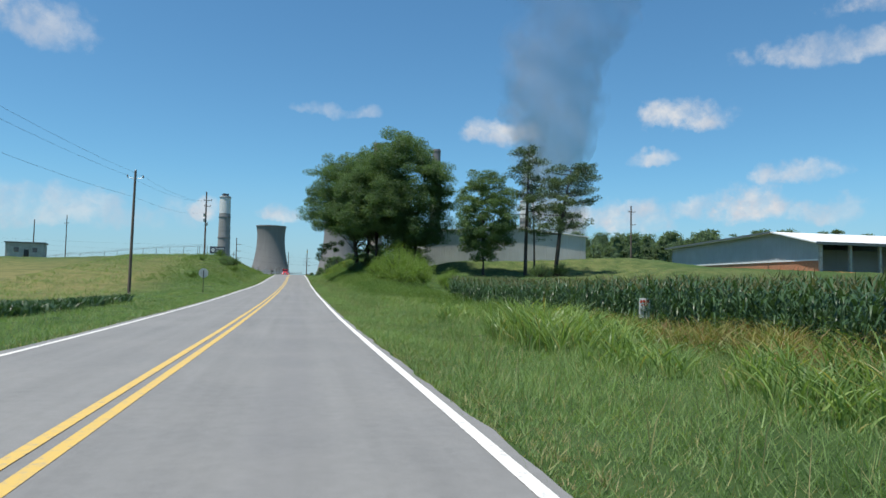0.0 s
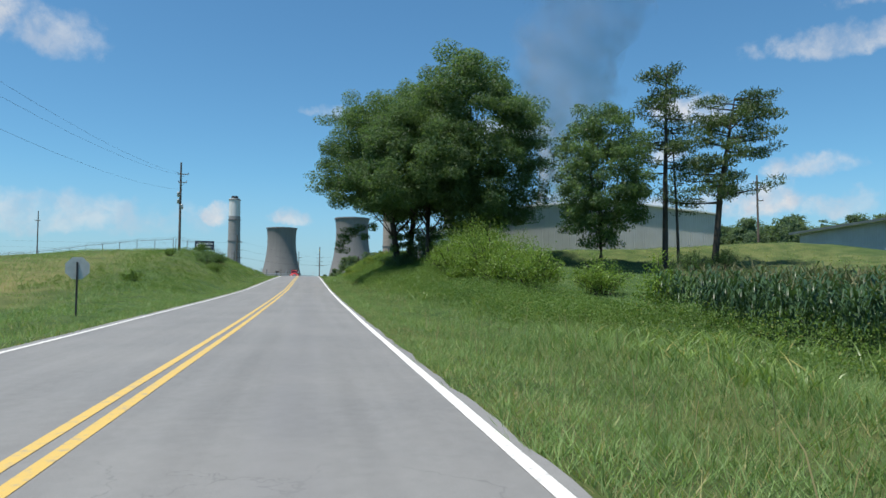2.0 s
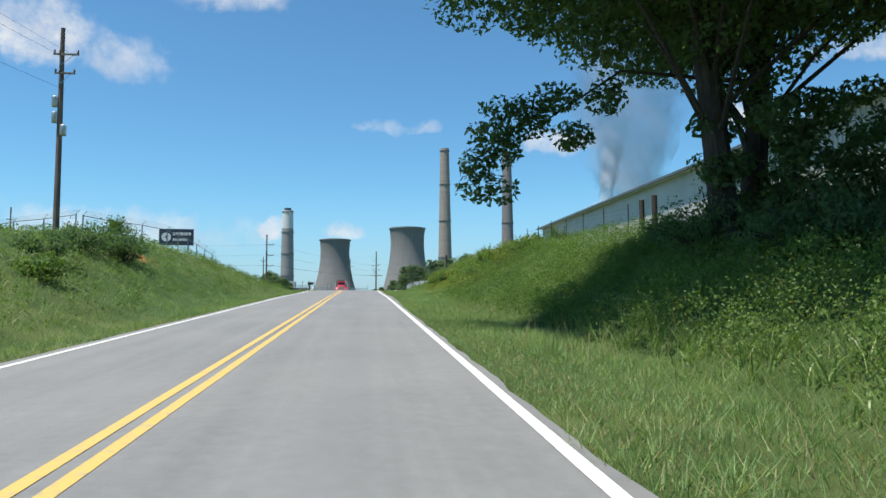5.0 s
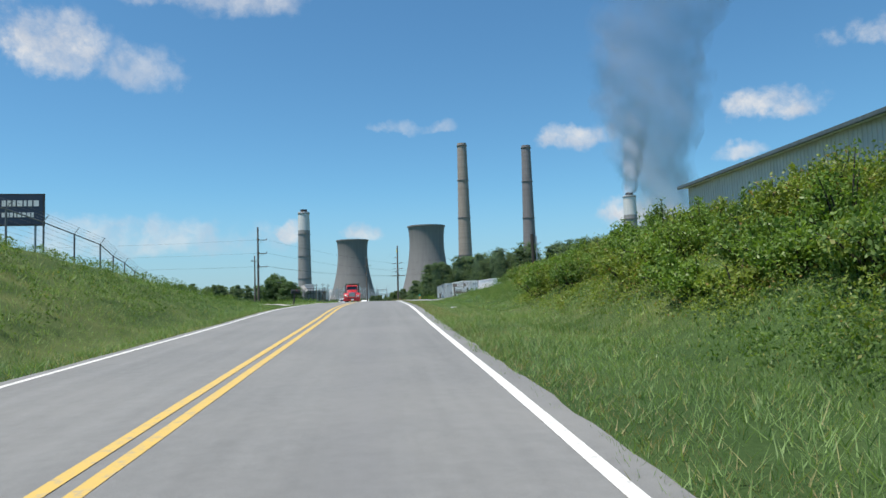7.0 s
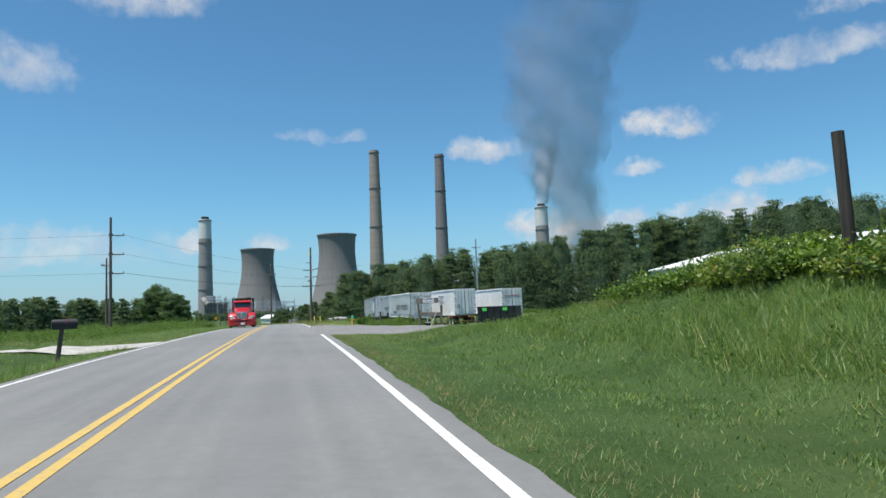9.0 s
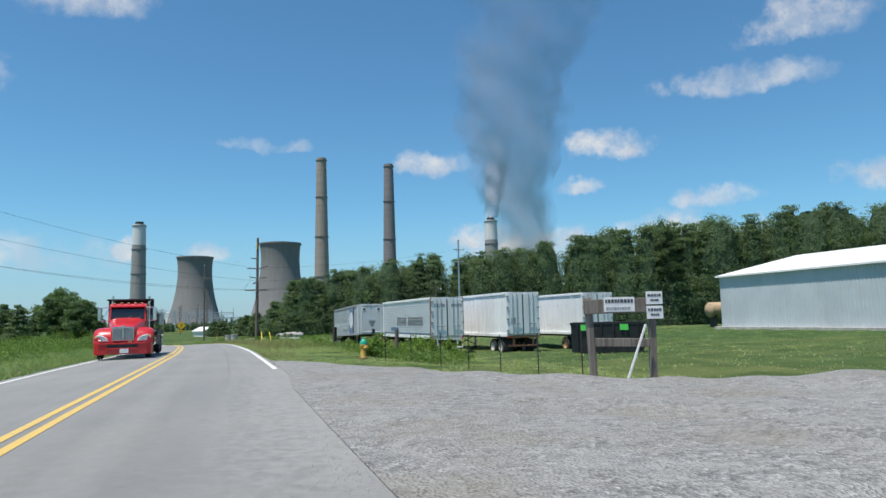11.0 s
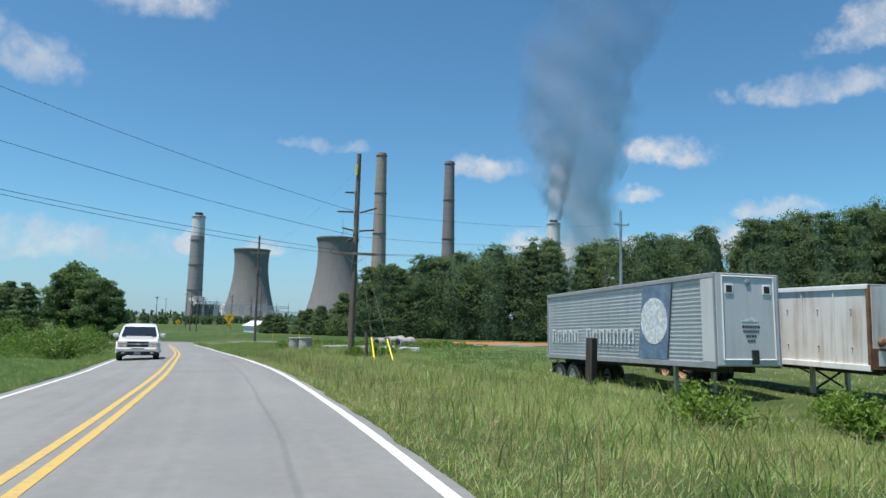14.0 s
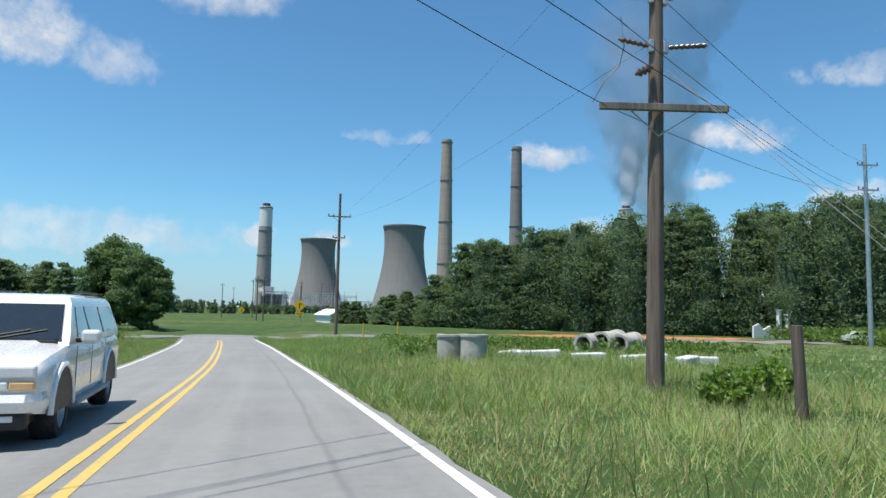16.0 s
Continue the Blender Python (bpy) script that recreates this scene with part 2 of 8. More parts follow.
def gravel_nodes(g, bsdf, where, out):
    """Crushed stone of two sizes, trodden fines between, patches of dust and soil."""
    stones = g.node("ShaderNodeTexVoronoi")
    g.link(where, stones.inputs["Vector"])
    stones.inputs["Scale"].default_value = 26.0
    coarse = g.node("ShaderNodeTexVoronoi")
    g.link(where, coarse.inputs["Vector"])
    coarse.inputs["Scale"].default_value = 9.0
    tint = g.node("ShaderNodeSeparateXYZ")
    g.link(stones.outputs["Color"], tint.inputs[0])
    tint2 = g.node("ShaderNodeSeparateXYZ")
    g.link(coarse.outputs["Color"], tint2.inputs[0])
    big, mid = g.noise(where, 0.45, 6.0, 0.65), g.noise(where, 2.2, 6.0, 0.65)
    k = g.math("ADD", g.math("MULTIPLY", tint.outputs[0], 0.6), g.math("MULTIPLY", tint2.outputs[0], 0.4))
    base = g.ramp(k, [(0.1, (0.14, 0.138, 0.135)), (0.5, (0.235, 0.233, 0.227)), (0.95, (0.40, 0.396, 0.385))])
    base = g.mix(g.smooth(mid, 0.42, 0.64, 0.0, 0.75), base, (0.30, 0.296, 0.286))
    base = g.mix(g.smooth(big, 0.46, 0.66, 0.0, 0.5), base, (0.225, 0.20, 0.16))
    g.link(base, bsdf.inputs["Base Color"])
    bsdf.inputs["Roughness"].default_value = 0.95
    bump(g, bsdf, g.math("ADD", stones.outputs["Distance"], coarse.outputs["Distance"]), 0.9, 0.05)


def concrete_shell_nodes(g, bsdf, where, out):
    """Old cast concrete: lift rings, pour panels, long rain streaks."""
    sep = g.node("ShaderNodeSeparateXYZ")
    g.link(where, sep.inputs[0])
    streak = g.noise(g.vec("MULTIPLY", where, (0.25, 0.25, 0.012)), 1.0, 6.0, 0.6)
    ring = g.noise(g.vec("MULTIPLY", where, (0.0, 0.0, 0.35)), 1.0, 3.0, 0.8)
    patch = g.noise(where, 0.06, 6.0, 0.6)
    k = g.math("ADD", g.math("MULTIPLY", streak, 0.5), g.math("ADD", g.math("MULTIPLY", ring, 0.28), g.math("MULTIPLY", patch, 0.22)))
    g.link(g.ramp(k, [(0.28, (0.158, 0.15, 0.15)), (0.5, (0.195, 0.188, 0.185)), (0.74, (0.235, 0.226, 0.22))]), bsdf.inputs["Base Color"])
    bsdf.inputs["Roughness"].default_value = 0.9


def chimney_nodes(colour_low, colour_high):
    def build(g, bsdf, where, out):
        streak = g.noise(g.vec("MULTIPLY", where, (0.5, 0.5, 0.02)), 1.0, 6.0, 0.6)
        ring = g.noise(g.vec("MULTIPLY", where, (0.0, 0.0, 0.12)), 1.0, 3.0, 0.8)
        k = g.math("ADD", g.math("MULTIPLY", streak, 0.55), g.math("MULTIPLY", ring, 0.45))
        g.link(g.mix(g.smooth(k, 0.3, 0.7), colour_low, colour_high), bsdf.inputs["Base Color"])
        bsdf.inputs["Roughness"].default_value = 0.85

    return build


def sheet_metal(name, colour, streak_colour, amount, rough=0.45):
    """Painted steel sheets with vertical dirt runs and rust near the ground line of each sheet."""

    def build(g, bsdf, where, out):
        run = g.noise(g.vec("MULTIPLY", where, (3.0, 3.0, 0.22)), 1.0, 6.0, 0.62)
        blot = g.noise(where, 0.8, 6.0, 0.6)
        k = g.math("MULTIPLY", g.smooth(run, 0.42, 0.72), g.smooth(blot, 0.3, 0.65, 0.3, 1.0))
        base = g.vec("SCALE", tuple(colour), g.smooth(g.noise(where, 0.25, 4.0), 0.3, 0.7, 0.9, 1.06))
        g.link(g.mix(g.math("MULTIPLY", k, amount), base, streak_colour), bsdf.inputs["Base Color"])
        bsdf.inputs["Roughness"].default_value = rough
        bump(g, bsdf, g.noise(where, 1.6, 3.0), 0.15, 0.02)

    return material(name, build)


def wood_nodes(low, high):
    def build(g, bsdf, where, out):
        grain = g.noise(g.vec("MULTIPLY", where, (14.0, 14.0, 0.5)), 1.0, 6.0, 0.6)
        stain = g.noise(where, 0.9, 4.0)
        k = g.math("ADD", g.math("MULTIPLY", grain, 0.7), g.math("MULTIPLY", stain, 0.3))
        g.link(g.mix(g.smooth(k, 0.32, 0.68), low, high), bsdf.inputs["Base Color"])
        bsdf.inputs["Roughness"].default_value = 0.9
        bump(g, bsdf, grain, 0.5, 0.02)

    return build


def smoke_nodes(g, bsdf, where, out):
    """Thin smoke: dense in the column's middle, torn at its rims."""
    uv = g.node("ShaderNodeUVMap", uv_map="across").outputs[0]
    sep = g.node("ShaderNodeSeparateXYZ")
    g.link(uv, sep.inputs[0])
    billow = g.noise(g.vec("MULTIPLY", where, (0.008, 0.008, 0.006)), 1.0, 3.0, 0.5)
    puff = g.noise(g.vec("MULTIPLY", where, (0.022, 0.022, 0.016)), 1.0, 3.0, 0.5)
    rim = g.math("ABSOLUTE", g.math("SUBTRACT", sep.outputs[0], 0.5))
    rim = g.math("ADD", rim, g.math("ADD", g.smooth(billow, 0.28, 0.72, 0.10, -0.10), g.smooth(puff, 0.3, 0.7, 0.06, -0.06)))
    body = g.smooth(rim, 0.52, 0.28)
    body = g.math("MULTIPLY", body, g.smooth(puff, 0.25, 0.7, 0.72, 1.0))
    thin = g.math("MULTIPLY", g.smooth(sep.outputs[1], 1.0, 0.0, 0.22, 1.0), g.smooth(billow, 0.3, 0.65, 0.6, 1.0))
    fog = g.node("ShaderNodeBsdfDiffuse")
    fog.inputs[0].default_value = (0.36, 0.37, 0.40, 1)
    clear = g.node("ShaderNodeBsdfTransparent")
    both = g.node("ShaderNodeMixShader")
    g.link(g.math("MULTIPLY", g.math("MULTIPLY", body, thin), 0.41), both.inputs[0])
    g.link(clear.outputs[0], both.inputs[1]), g.link(fog.outputs[0], both.inputs[2])
    g.link(both.outputs[0], out.inputs[0])


M = {
    "asphalt": material("asphalt", asphalt_nodes),
    "white_line": line_paint("white_line", (0.68, 0.67, 0.63), 0.6),
    "yellow_line": line_paint("yellow_line", (0.56, 0.38, 0.095), 0.66),
    "turf": material("turf", soil_nodes),
    "gravel": material("gravel", gravel_nodes),
    "pale_stone": plain("pale_stone", (0.34, 0.335, 0.32), 0.9, 0.0, 0.3, 8.0),
    "shell": material("tower_concrete", concrete_shell_nodes),
    "stack": material("stack_concrete", chimney_nodes((0.24, 0.20, 0.17), (0.38, 0.325, 0.28))),
    "stack_dark": material("stack_dark", chimney_nodes((0.17, 0.155, 0.16), (0.25, 0.23, 0.23))),
    "liner": material("liner_concrete", chimney_nodes((0.22, 0.215, 0.21), (0.33, 0.32, 0.31))),
    "liner_top": material("liner_top", chimney_nodes((0.55, 0.55, 0.55), (0.70, 0.70, 0.69))),
    "soot": plain("soot", (0.05, 0.05, 0.055), 0.9),
    "pole_wood": material("pole_wood", wood_nodes((0.075, 0.055, 0.045), (0.20, 0.155, 0.125))),
    "grey_wood": material("grey_wood", wood_nodes((0.10, 0.085, 0.07), (0.27, 0.235, 0.20))),
    "bark": material("bark", wood_nodes((0.026, 0.022, 0.019), (0.072, 0.062, 0.053))),
    "galv": plain("galvanised_steel", (0.46, 0.48, 0.49), 0.45, 0.8, 0.12),
    "fence_steel": plain("dull_fence_steel", (0.17, 0.18, 0.185), 0.7, 0.2, 0.2, dirt=(0.16, 0.11, 0.07), dirt_amount=0.4),
    "sign_back": plain("bare_aluminium", (0.46, 0.47, 0.46), 0.6, 0.0, 0.1, dirt=(0.3, 0.29, 0.26), dirt_amount=0.4),
    "dark_steel": plain("dark_steel", (0.045, 0.045, 0.048), 0.6, 0.5, 0.2, dirt=(0.13, 0.07, 0.04), dirt_amount=0.4),
    "rusty": plain("rusty_steel", (0.20, 0.10, 0.06), 0.85, 0.2, 0.3, dirt=(0.32, 0.15, 0.07), dirt_amount=0.6),
    "rubber": plain("rubber", (0.022, 0.022, 0.023), 0.85, 0.0, 0.2, dirt=(0.09, 0.08, 0.065), dirt_amount=0.5),
    "wheel_white": plain("wheel_white", (0.62, 0.60, 0.56), 0.55, 0.0, 0.15, dirt=(0.22, 0.14, 0.09), dirt_amount=0.5),
    "wheel_rust": plain("wheel_rust", (0.50, 0.33, 0.20), 0.8, 0.1, 0.25, dirt=(0.25, 0.12, 0.06), dirt_amount=0.7),
    "trailer_white": sheet_metal("trailer_white", (0.86, 0.86, 0.85), (0.48, 0.44, 0.38), 0.4),
    "trailer_grey": sheet_metal("trailer_ribbed", (0.60, 0.615, 0.63), (0.36, 0.34, 0.31), 0.45, 0.35),
    "trailer_old": sheet_metal("trailer_old", (0.74, 0.73, 0.70), (0.38, 0.25, 0.15), 0.75),
    "shed_metal": sheet_metal("shed_metal", (0.50, 0.545, 0.57), (0.40, 0.36, 0.32), 0.25),
    "shed_roof": sheet_metal("shed_roof", (0.80, 0.80, 0.79), (0.55, 0.52, 0.48), 0.25),
    "warehouse_metal": sheet_metal("warehouse_metal", (0.50, 0.495, 0.475), (0.36, 0.34, 0.30), 0.35),
    "barn_wall": sheet_metal("barn_wall", (0.40, 0.42, 0.44), (0.26, 0.25, 0.23), 0.4),
    "barn_roof": sheet_metal("barn_roof", (0.78, 0.78, 0.77), (0.5, 0.48, 0.44), 0.3),
    "roof_edge": plain("roof_edge", (0.10, 0.12, 0.12), 0.5, 0.2),
    "concrete": plain("concrete", (0.42, 0.40, 0.36), 0.9, 0.0, 0.18, 1.5, 30.0, 0.3, dirt=(0.20, 0.17, 0.12), dirt_amount=0.5),
    "brick_red": plain("red_panel", (0.42, 0.20, 0.11), 0.9, 0.0, 0.2),
    "white_paint": plain("white_paint", (0.78, 0.78, 0.76), 0.5, 0.0, 0.06, dirt=(0.45, 0.42, 0.36), dirt_amount=0.25),
    "black_paint": plain("black_paint", (0.018, 0.018, 0.02), 0.5, 0.0, 0.2),
    "bin_black": plain("bin_black", (0.020, 0.022, 0.024), 0.5, 0.3, 0.3, dirt=(0.07, 0.06, 0.05), dirt_amount=0.35),
    "lime": plain("lime_label", (0.10, 0.62, 0.10), 0.5, 0.0, 0.05),
    "ink": plain("ink", (0.05, 0.055, 0.07), 0.6, 0.0, 0.1),
    "ink_grey": plain("ink_grey", (0.30, 0.31, 0.33), 0.6, 0.0, 0.1),
    "ink_red": plain("ink_red", (0.55, 0.05, 0.035), 0.6, 0.0, 0.1),
    "ink_blue": plain("ink_blue", (0.10, 0.17, 0.28), 0.55, 0.0, 0.15),
    "faded_blue": plain("faded_blue", (0.13, 0.20, 0.30), 0.6, 0.0, 0.2, dirt=(0.30, 0.34, 0.38), dirt_amount=0.5),
    "peeling_white": plain("peeling_white", (0.66, 0.69, 0.72), 0.6, 0.0, 0.25, 6.0, dirt=(0.34, 0.39, 0.45), dirt_amount=0.8),
    "load_tan": plain("load_tan", (0.26, 0.21, 0.13), 0.8, 0.0, 0.25, dirt=(0.14, 0.11, 0.07), dirt_amount=0.5),
    "sign_blue": plain("sign_navy", (0.025, 0.04, 0.075), 0.5, 0.0, 0.1),
    "truck_red": plain("truck_red", (0.50, 0.018, 0.022), 0.3, 0.0, 0.03, relief=0.0, coat=0.35),
    "car_white": plain("car_white", (0.76, 0.76, 0.75), 0.28, 0.0, 0.03, relief=0.0, coat=0.8),
    "chrome": plain("chrome", (0.75, 0.76, 0.77), 0.16, 1.0, 0.04, relief=0.0),
    "grille_mesh": plain("grille_mesh", (0.30, 0.31, 0.32), 0.4, 0.6, 0.1),
    "lamp_glass": plain("lamp_glass", (0.72, 0.72, 0.70), 0.12, 0.0, 0.05, relief=0.0, coat=0.7),
    "window": plain("dark_window", (0.012, 0.014, 0.017), 0.06, 0.0, 0.05, relief=0.0, coat=1.0),
    "amber": plain("amber", (0.72, 0.42, 0.2), 0.3, 0.0, 0.05),
    "hydrant_gold": plain("hydrant_yellow", (0.60, 0.36, 0.07), 0.5, 0.0, 0.12, 8.0, dirt=(0.30, 0.17, 0.06), dirt_amount=0.5),
    "hydrant_green": plain("hydrant_green", (0.015, 0.34, 0.23), 0.4, 0.0, 0.1, 8.0),
    "guy_yellow": plain("guy_yellow", (0.85, 0.70, 0.03), 0.45, 0.0, 0.05),
    "sign_yellow": plain("sign_yellow", (0.80, 0.46, 0.01), 0.4, 0.0, 0.05),
    "insulator": plain("insulator", (0.10, 0.05, 0.035), 0.25, 0.0, 0.1, coat=0.5),
    "wire": plain("wire", (0.035, 0.035, 0.037), 0.5, 0.5, 0.1),
    "tank_tan": plain("tank_tan", (0.42, 0.30, 0.18), 0.7, 0.0, 0.15),
    "grass": leafy("verge_grass", (0.08, 0.155, 0.045), (0.30, 0.425, 0.155), 0.55, 0.38, 0.3, (0.40, 0.36, 0.17), 0.12),
    "field_grass": leafy("field_grass", (0.205, 0.31, 0.105), (0.44, 0.55, 0.235), 0.55, 0.38, 0.25, (0.48, 0.42, 0.22), 0.34),
    "grass_dry": leafy("edge_grass", (0.13, 0.15, 0.05), (0.34, 0.31, 0.14), 0.6, 0.3, 0.5, (0.40, 0.32, 0.17), 0.4),
    "cane": leafy("cane_grass", (0.07, 0.14, 0.035), (0.31, 0.42, 0.13), 0.38, 0.4, 0.3, (0.40, 0.34, 0.12), 0.06),
    "cane_dry": leafy("dry_cane_grass", (0.13, 0.15, 0.045), (0.32, 0.30, 0.09), 0.5, 0.35, 0.4, (0.26, 0.15, 0.07), 0.25),
    "wood_shade_mass": material("woodland_mass", mass_nodes),
    # oak green made bluer and paler to carry a veil of haze
    "oak_leaf_hazed": leafy("oak_leaf_hazed", (0.062, 0.118, 0.055), (0.145, 0.225, 0.10), 0.5, 0.55, 0.15),
    "pine_leaf": leafy("pine_needles", (0.045, 0.082, 0.034), (0.11, 0.16, 0.06), 0.5, 0.32, 0.15),
    # greens lightened and blued: distance haze put into the leaf colour
    "wood_leaf": leafy("woodland_leaf_hazed", (0.085, 0.138, 0.082), (0.162, 0.225, 0.12), 0.75, 0.5, 0.06),
    "shrub_leaf": leafy("shrub_leaf", (0.085, 0.16, 0.028), (0.235, 0.345, 0.065), 0.45, 0.4, 0.3),
    "bramble_leaf": leafy("bramble_leaf", (0.12, 0.17, 0.03), (0.29, 0.36, 0.07), 0.5, 0.4, 0.3, (0.34, 0.22, 0.09), 0.05),
    "weed_leaf": leafy("weed_leaf", (0.07, 0.135, 0.03), (0.18, 0.275, 0.065), 0.55, 0.4, 0.22, (0.28, 0.27, 0.08), 0.02),
    "corn_leaf": leafy("corn_leaf", (0.024, 0.06, 0.028), (0.08, 0.145, 0.062), 0.38, 0.25, 0.3),
    "tassel": leafy("corn_tassel", (0.10, 0.115, 0.055), (0.21, 0.195, 0.10), 0.7, 0.3, 0.5),
    "galv_far": plain("weathered_galvanised", (0.42, 0.44, 0.46), 0.7, 0.1, 0.1),
    "clay": plain("red_clay", (0.30, 0.125, 0.062), 0.95, 0.0, 0.25, 0.8, 12.0, 0.6, dirt=(0.22, 0.09, 0.045), dirt_amount=0.6),
    "smoke": material("smoke", smoke_nodes),
}

# ---- building blocks ----
class Geo:
    """Collects faces, then becomes one mesh object."""

    def __init__(self):
        self.v, self.f = [], []

    def add(self, verts, faces, m=None):
        n = len(self.v)
        self.v += [tuple(m @ Vector(p)) if m else tuple(p) for p in verts]
        self.f += [tuple(n + i for i in face) for face in faces]
        return self

    def box(self, centre, size, bevel=0.0, m=None):
        (cx, cy, cz), (sx, sy, sz) = centre, (s / 2 for s in size)
        if bevel <= 0:
            pts = [(cx + a * sx, cy + b * sy, cz + c * sz) for c in (-1, 1) for b in (-1, 1) for a in (-1, 1)]
            return self.add(pts, [(0, 2, 3, 1), (4, 5, 7, 6), (0, 1, 5, 4), (2, 6, 7, 3), (0, 4, 6, 2), (1, 3, 7, 5)], m)
        bm = bmesh.new()
        bmesh.ops.create_cube(bm, size=1.0, matrix=Matrix.LocRotScale((cx, cy, cz), None, (2 * sx, 2 * sy, 2 * sz)))
        bmesh.ops.bevel(bm, geom=bm.edges[:], offset=min(bevel, sx, sy, sz), segments=2, profile=0.5, affect="EDGES")
        bm.verts.index_update()
        self.add([v.co for v in bm.verts], [[v.index for v in f.verts] for f in bm.faces], m)
        bm.free()
        return self

    def tube(self, points, radii, sides=8, caps=True, m=None):
        """A tube along points; radii a number or one for each point."""
        pts = [Vector(p) for p in points]
        radii = [radii] * len(pts) if isinstance(radii, (int, float)) else radii
        verts, faces = [], []
        for k, p in enumerate(pts):
            way = (pts[min(k + 1, len(pts) - 1)] - pts[max(k - 1, 0)]).normalized()
            side = way.cross(Vector((0, 0, 1)))
            side = side.normalized() if side.length > 1e-3 else Vector((1, 0, 0))
            up = side.cross(way)
            for j in range(sides):
                a = 2 * math.pi * j / sides
                verts.append(p + radii[k] * (math.cos(a) * side + math.sin(a) * up))
        for k in range(len(pts) - 1):
            for j in range(sides):
                a, b = k * sides + j, k * sides + (j + 1) % sides
                faces.append((a, b, b + sides, a + sides))
        if caps:
            faces += [tuple(range(sides)), tuple(range((len(pts) - 1) * sides, len(pts) * sides))]
        return self.add(verts, faces, m)

    def lathe(self, profile, sides=24, m=None, closed=False):
        """Turns (radius, height) pairs round z."""
        verts, faces = [], []
        for r, z in profile:
            verts += [(r * math.cos(2 * math.pi * j / sides), r * math.sin(2 * math.pi * j / sides), z) for j in range(sides)]
        for k in range(len(profile) - 1):
            for j in range(sides):
                a, b = k * sides + j, k * sides + (j + 1) % sides
                faces.append((a, b, b + sides, a + sides))
        if closed:
            faces += [tuple(range(sides))[::-1], tuple(range((len(profile) - 1) * sides, len(profile) * sides))]
        return self.add(verts, faces, m)

    def loft(self, rings, m=None):
        """Closed rings of equally many points, joined one to the next and capped."""
        n = len(rings[0])
        verts = [v for r in rings for v in r]
        faces = [(k * n + q, k * n + (q + 1) % n, (k + 1) * n + (q + 1) % n, (k + 1) * n + q) for k in range(len(rings) - 1) for q in range(n)]
        faces += [tuple(reversed(range(n))), tuple(range((len(rings) - 1) * n, len(rings) * n))]
        return self.add(verts, faces, m)

    def prism(self, outline, axis, low, high, m=None):
        """Pushes a flat outline (pairs) along an axis from low to high."""
        n = len(outline)
        put = {"x": lambda p, h: (h, p[0], p[1]), "y": lambda p, h: (p[0], h, p[1]), "z": lambda p, h: (p[0], p[1], h)}[axis]
        verts = [put(p, low) for p in outline] + [put(p, high) for p in outline]
        faces = [tuple(range(n)), tuple(range(2 * n - 1, n - 1, -1))] + [(j, (j + 1) % n, n + (j + 1) % n, n + j) for j in range(n)]
        return self.add(verts, faces, m)

    def mesh(self, name, smooth=False):
        me = bpy.data.meshes.new(name)
        me.from_pydata(self.v, [], self.f)
        bm = bmesh.new()
        bm.from_mesh(me)
        bmesh.ops.recalc_face_normals(bm, faces=bm.faces[:])
        bm.to_mesh(me)
        bm.free()
        if smooth:
            me.shade_smooth()
            if smooth != "all":
                me.set_sharp_from_angle(angle=radians(38))
        return me


def part(name, geo, mat, parent=None, label="", smooth=False):
    """Links collected faces as one mesh object, under a thing or a part of it."""
    me = geo.mesh(name, smooth)
    me.materials.append(mat)
    ob = new(name, me)
    ob.parent = parent
    return tagged(ob, label)


def thing(name, label, category, m=None, group="", kind=""):
    ob = new(name)
    ob.empty_display_size = 0.3
    if m is not None:
        ob.matrix_basis = m
    return tagged(ob, label, category, group, kind)


def sheet(name, verts, faces, mat, uv=None):
    """A large mesh straight from arrays."""
    me = bpy.data.meshes.new(name)
    verts, faces = np.asarray(verts, np.float32), np.asarray(faces, np.int32)
    n, k = faces.shape
    me.vertices.add(len(verts)), me.loops.add(n * k), me.polygons.add(n)
    me.vertices.foreach_set("co", verts.ravel())
    me.loops.foreach_set("vertex_index", faces.ravel())
    me.polygons.foreach_set("loop_start", np.arange(0, n * k, k, dtype=np.int32))
    me.update(calc_edges=True)
    if uv is not None:
        layer = me.uv_layers.new(name=uv[0])
        layer.data.foreach_set("uv", np.asarray(uv[1], np.float32)[faces.ravel()].ravel())
    me.materials.append(mat)
    me.validate()
    return new(name, me)


# ---- the lie of the land ----
ROAD_Y = (-400, -60, 0, 100, 145, 170, 207, 221, 236, 252, 266, 279, 289, 299, 311, 328, 345, 420)
ROAD_X = (-2.0, -1.95, -1.93, -2.10, -2.28, -2.52, -2.80, -2.75, -2.95, -3.72, -4.95, -6.55, -7.8, -9.15, -11.1, -14.0, -17.3, -33.0)
HIGH_Y = (-400, -40, 0, 20, 40, 60, 80, 100, 120, 145, 160, 170, 188, 207, 221, 236, 252, 266, 280, 300, 330, 420)
HIGH_Z = (-3.0, -0.2, 0, .04, .18, .44, .82, 1.28, 1.98, 2.85, 3.26, 3.60, 3.79, 3.84, 3.84, 3.72, 3.52, 3.24, 2.86, 2.2, 1.5, .6)


def eased(y, ys, values, spread=7.0):
    """Looks up a table with its corners rounded off."""
    y = np.asarray(y, float)
    shifts = np.linspace(-1, 1, 9)
    weights = 1.02 - shifts**2
    return sum(w * np.interp(y + s * spread, ys, values) for s, w in zip(shifts, weights)) / weights.sum()


def road_x(y):
    return eased(y, ROAD_Y, ROAD_X)


def road_z(y):
    return eased(y, HIGH_Y, HIGH_Z)


def bank(y):
    """How steeply the road leans in its bend."""
    return np.interp(y, (225, 260, 320, 345), (0.0, 0.03, 0.03, 0.0))


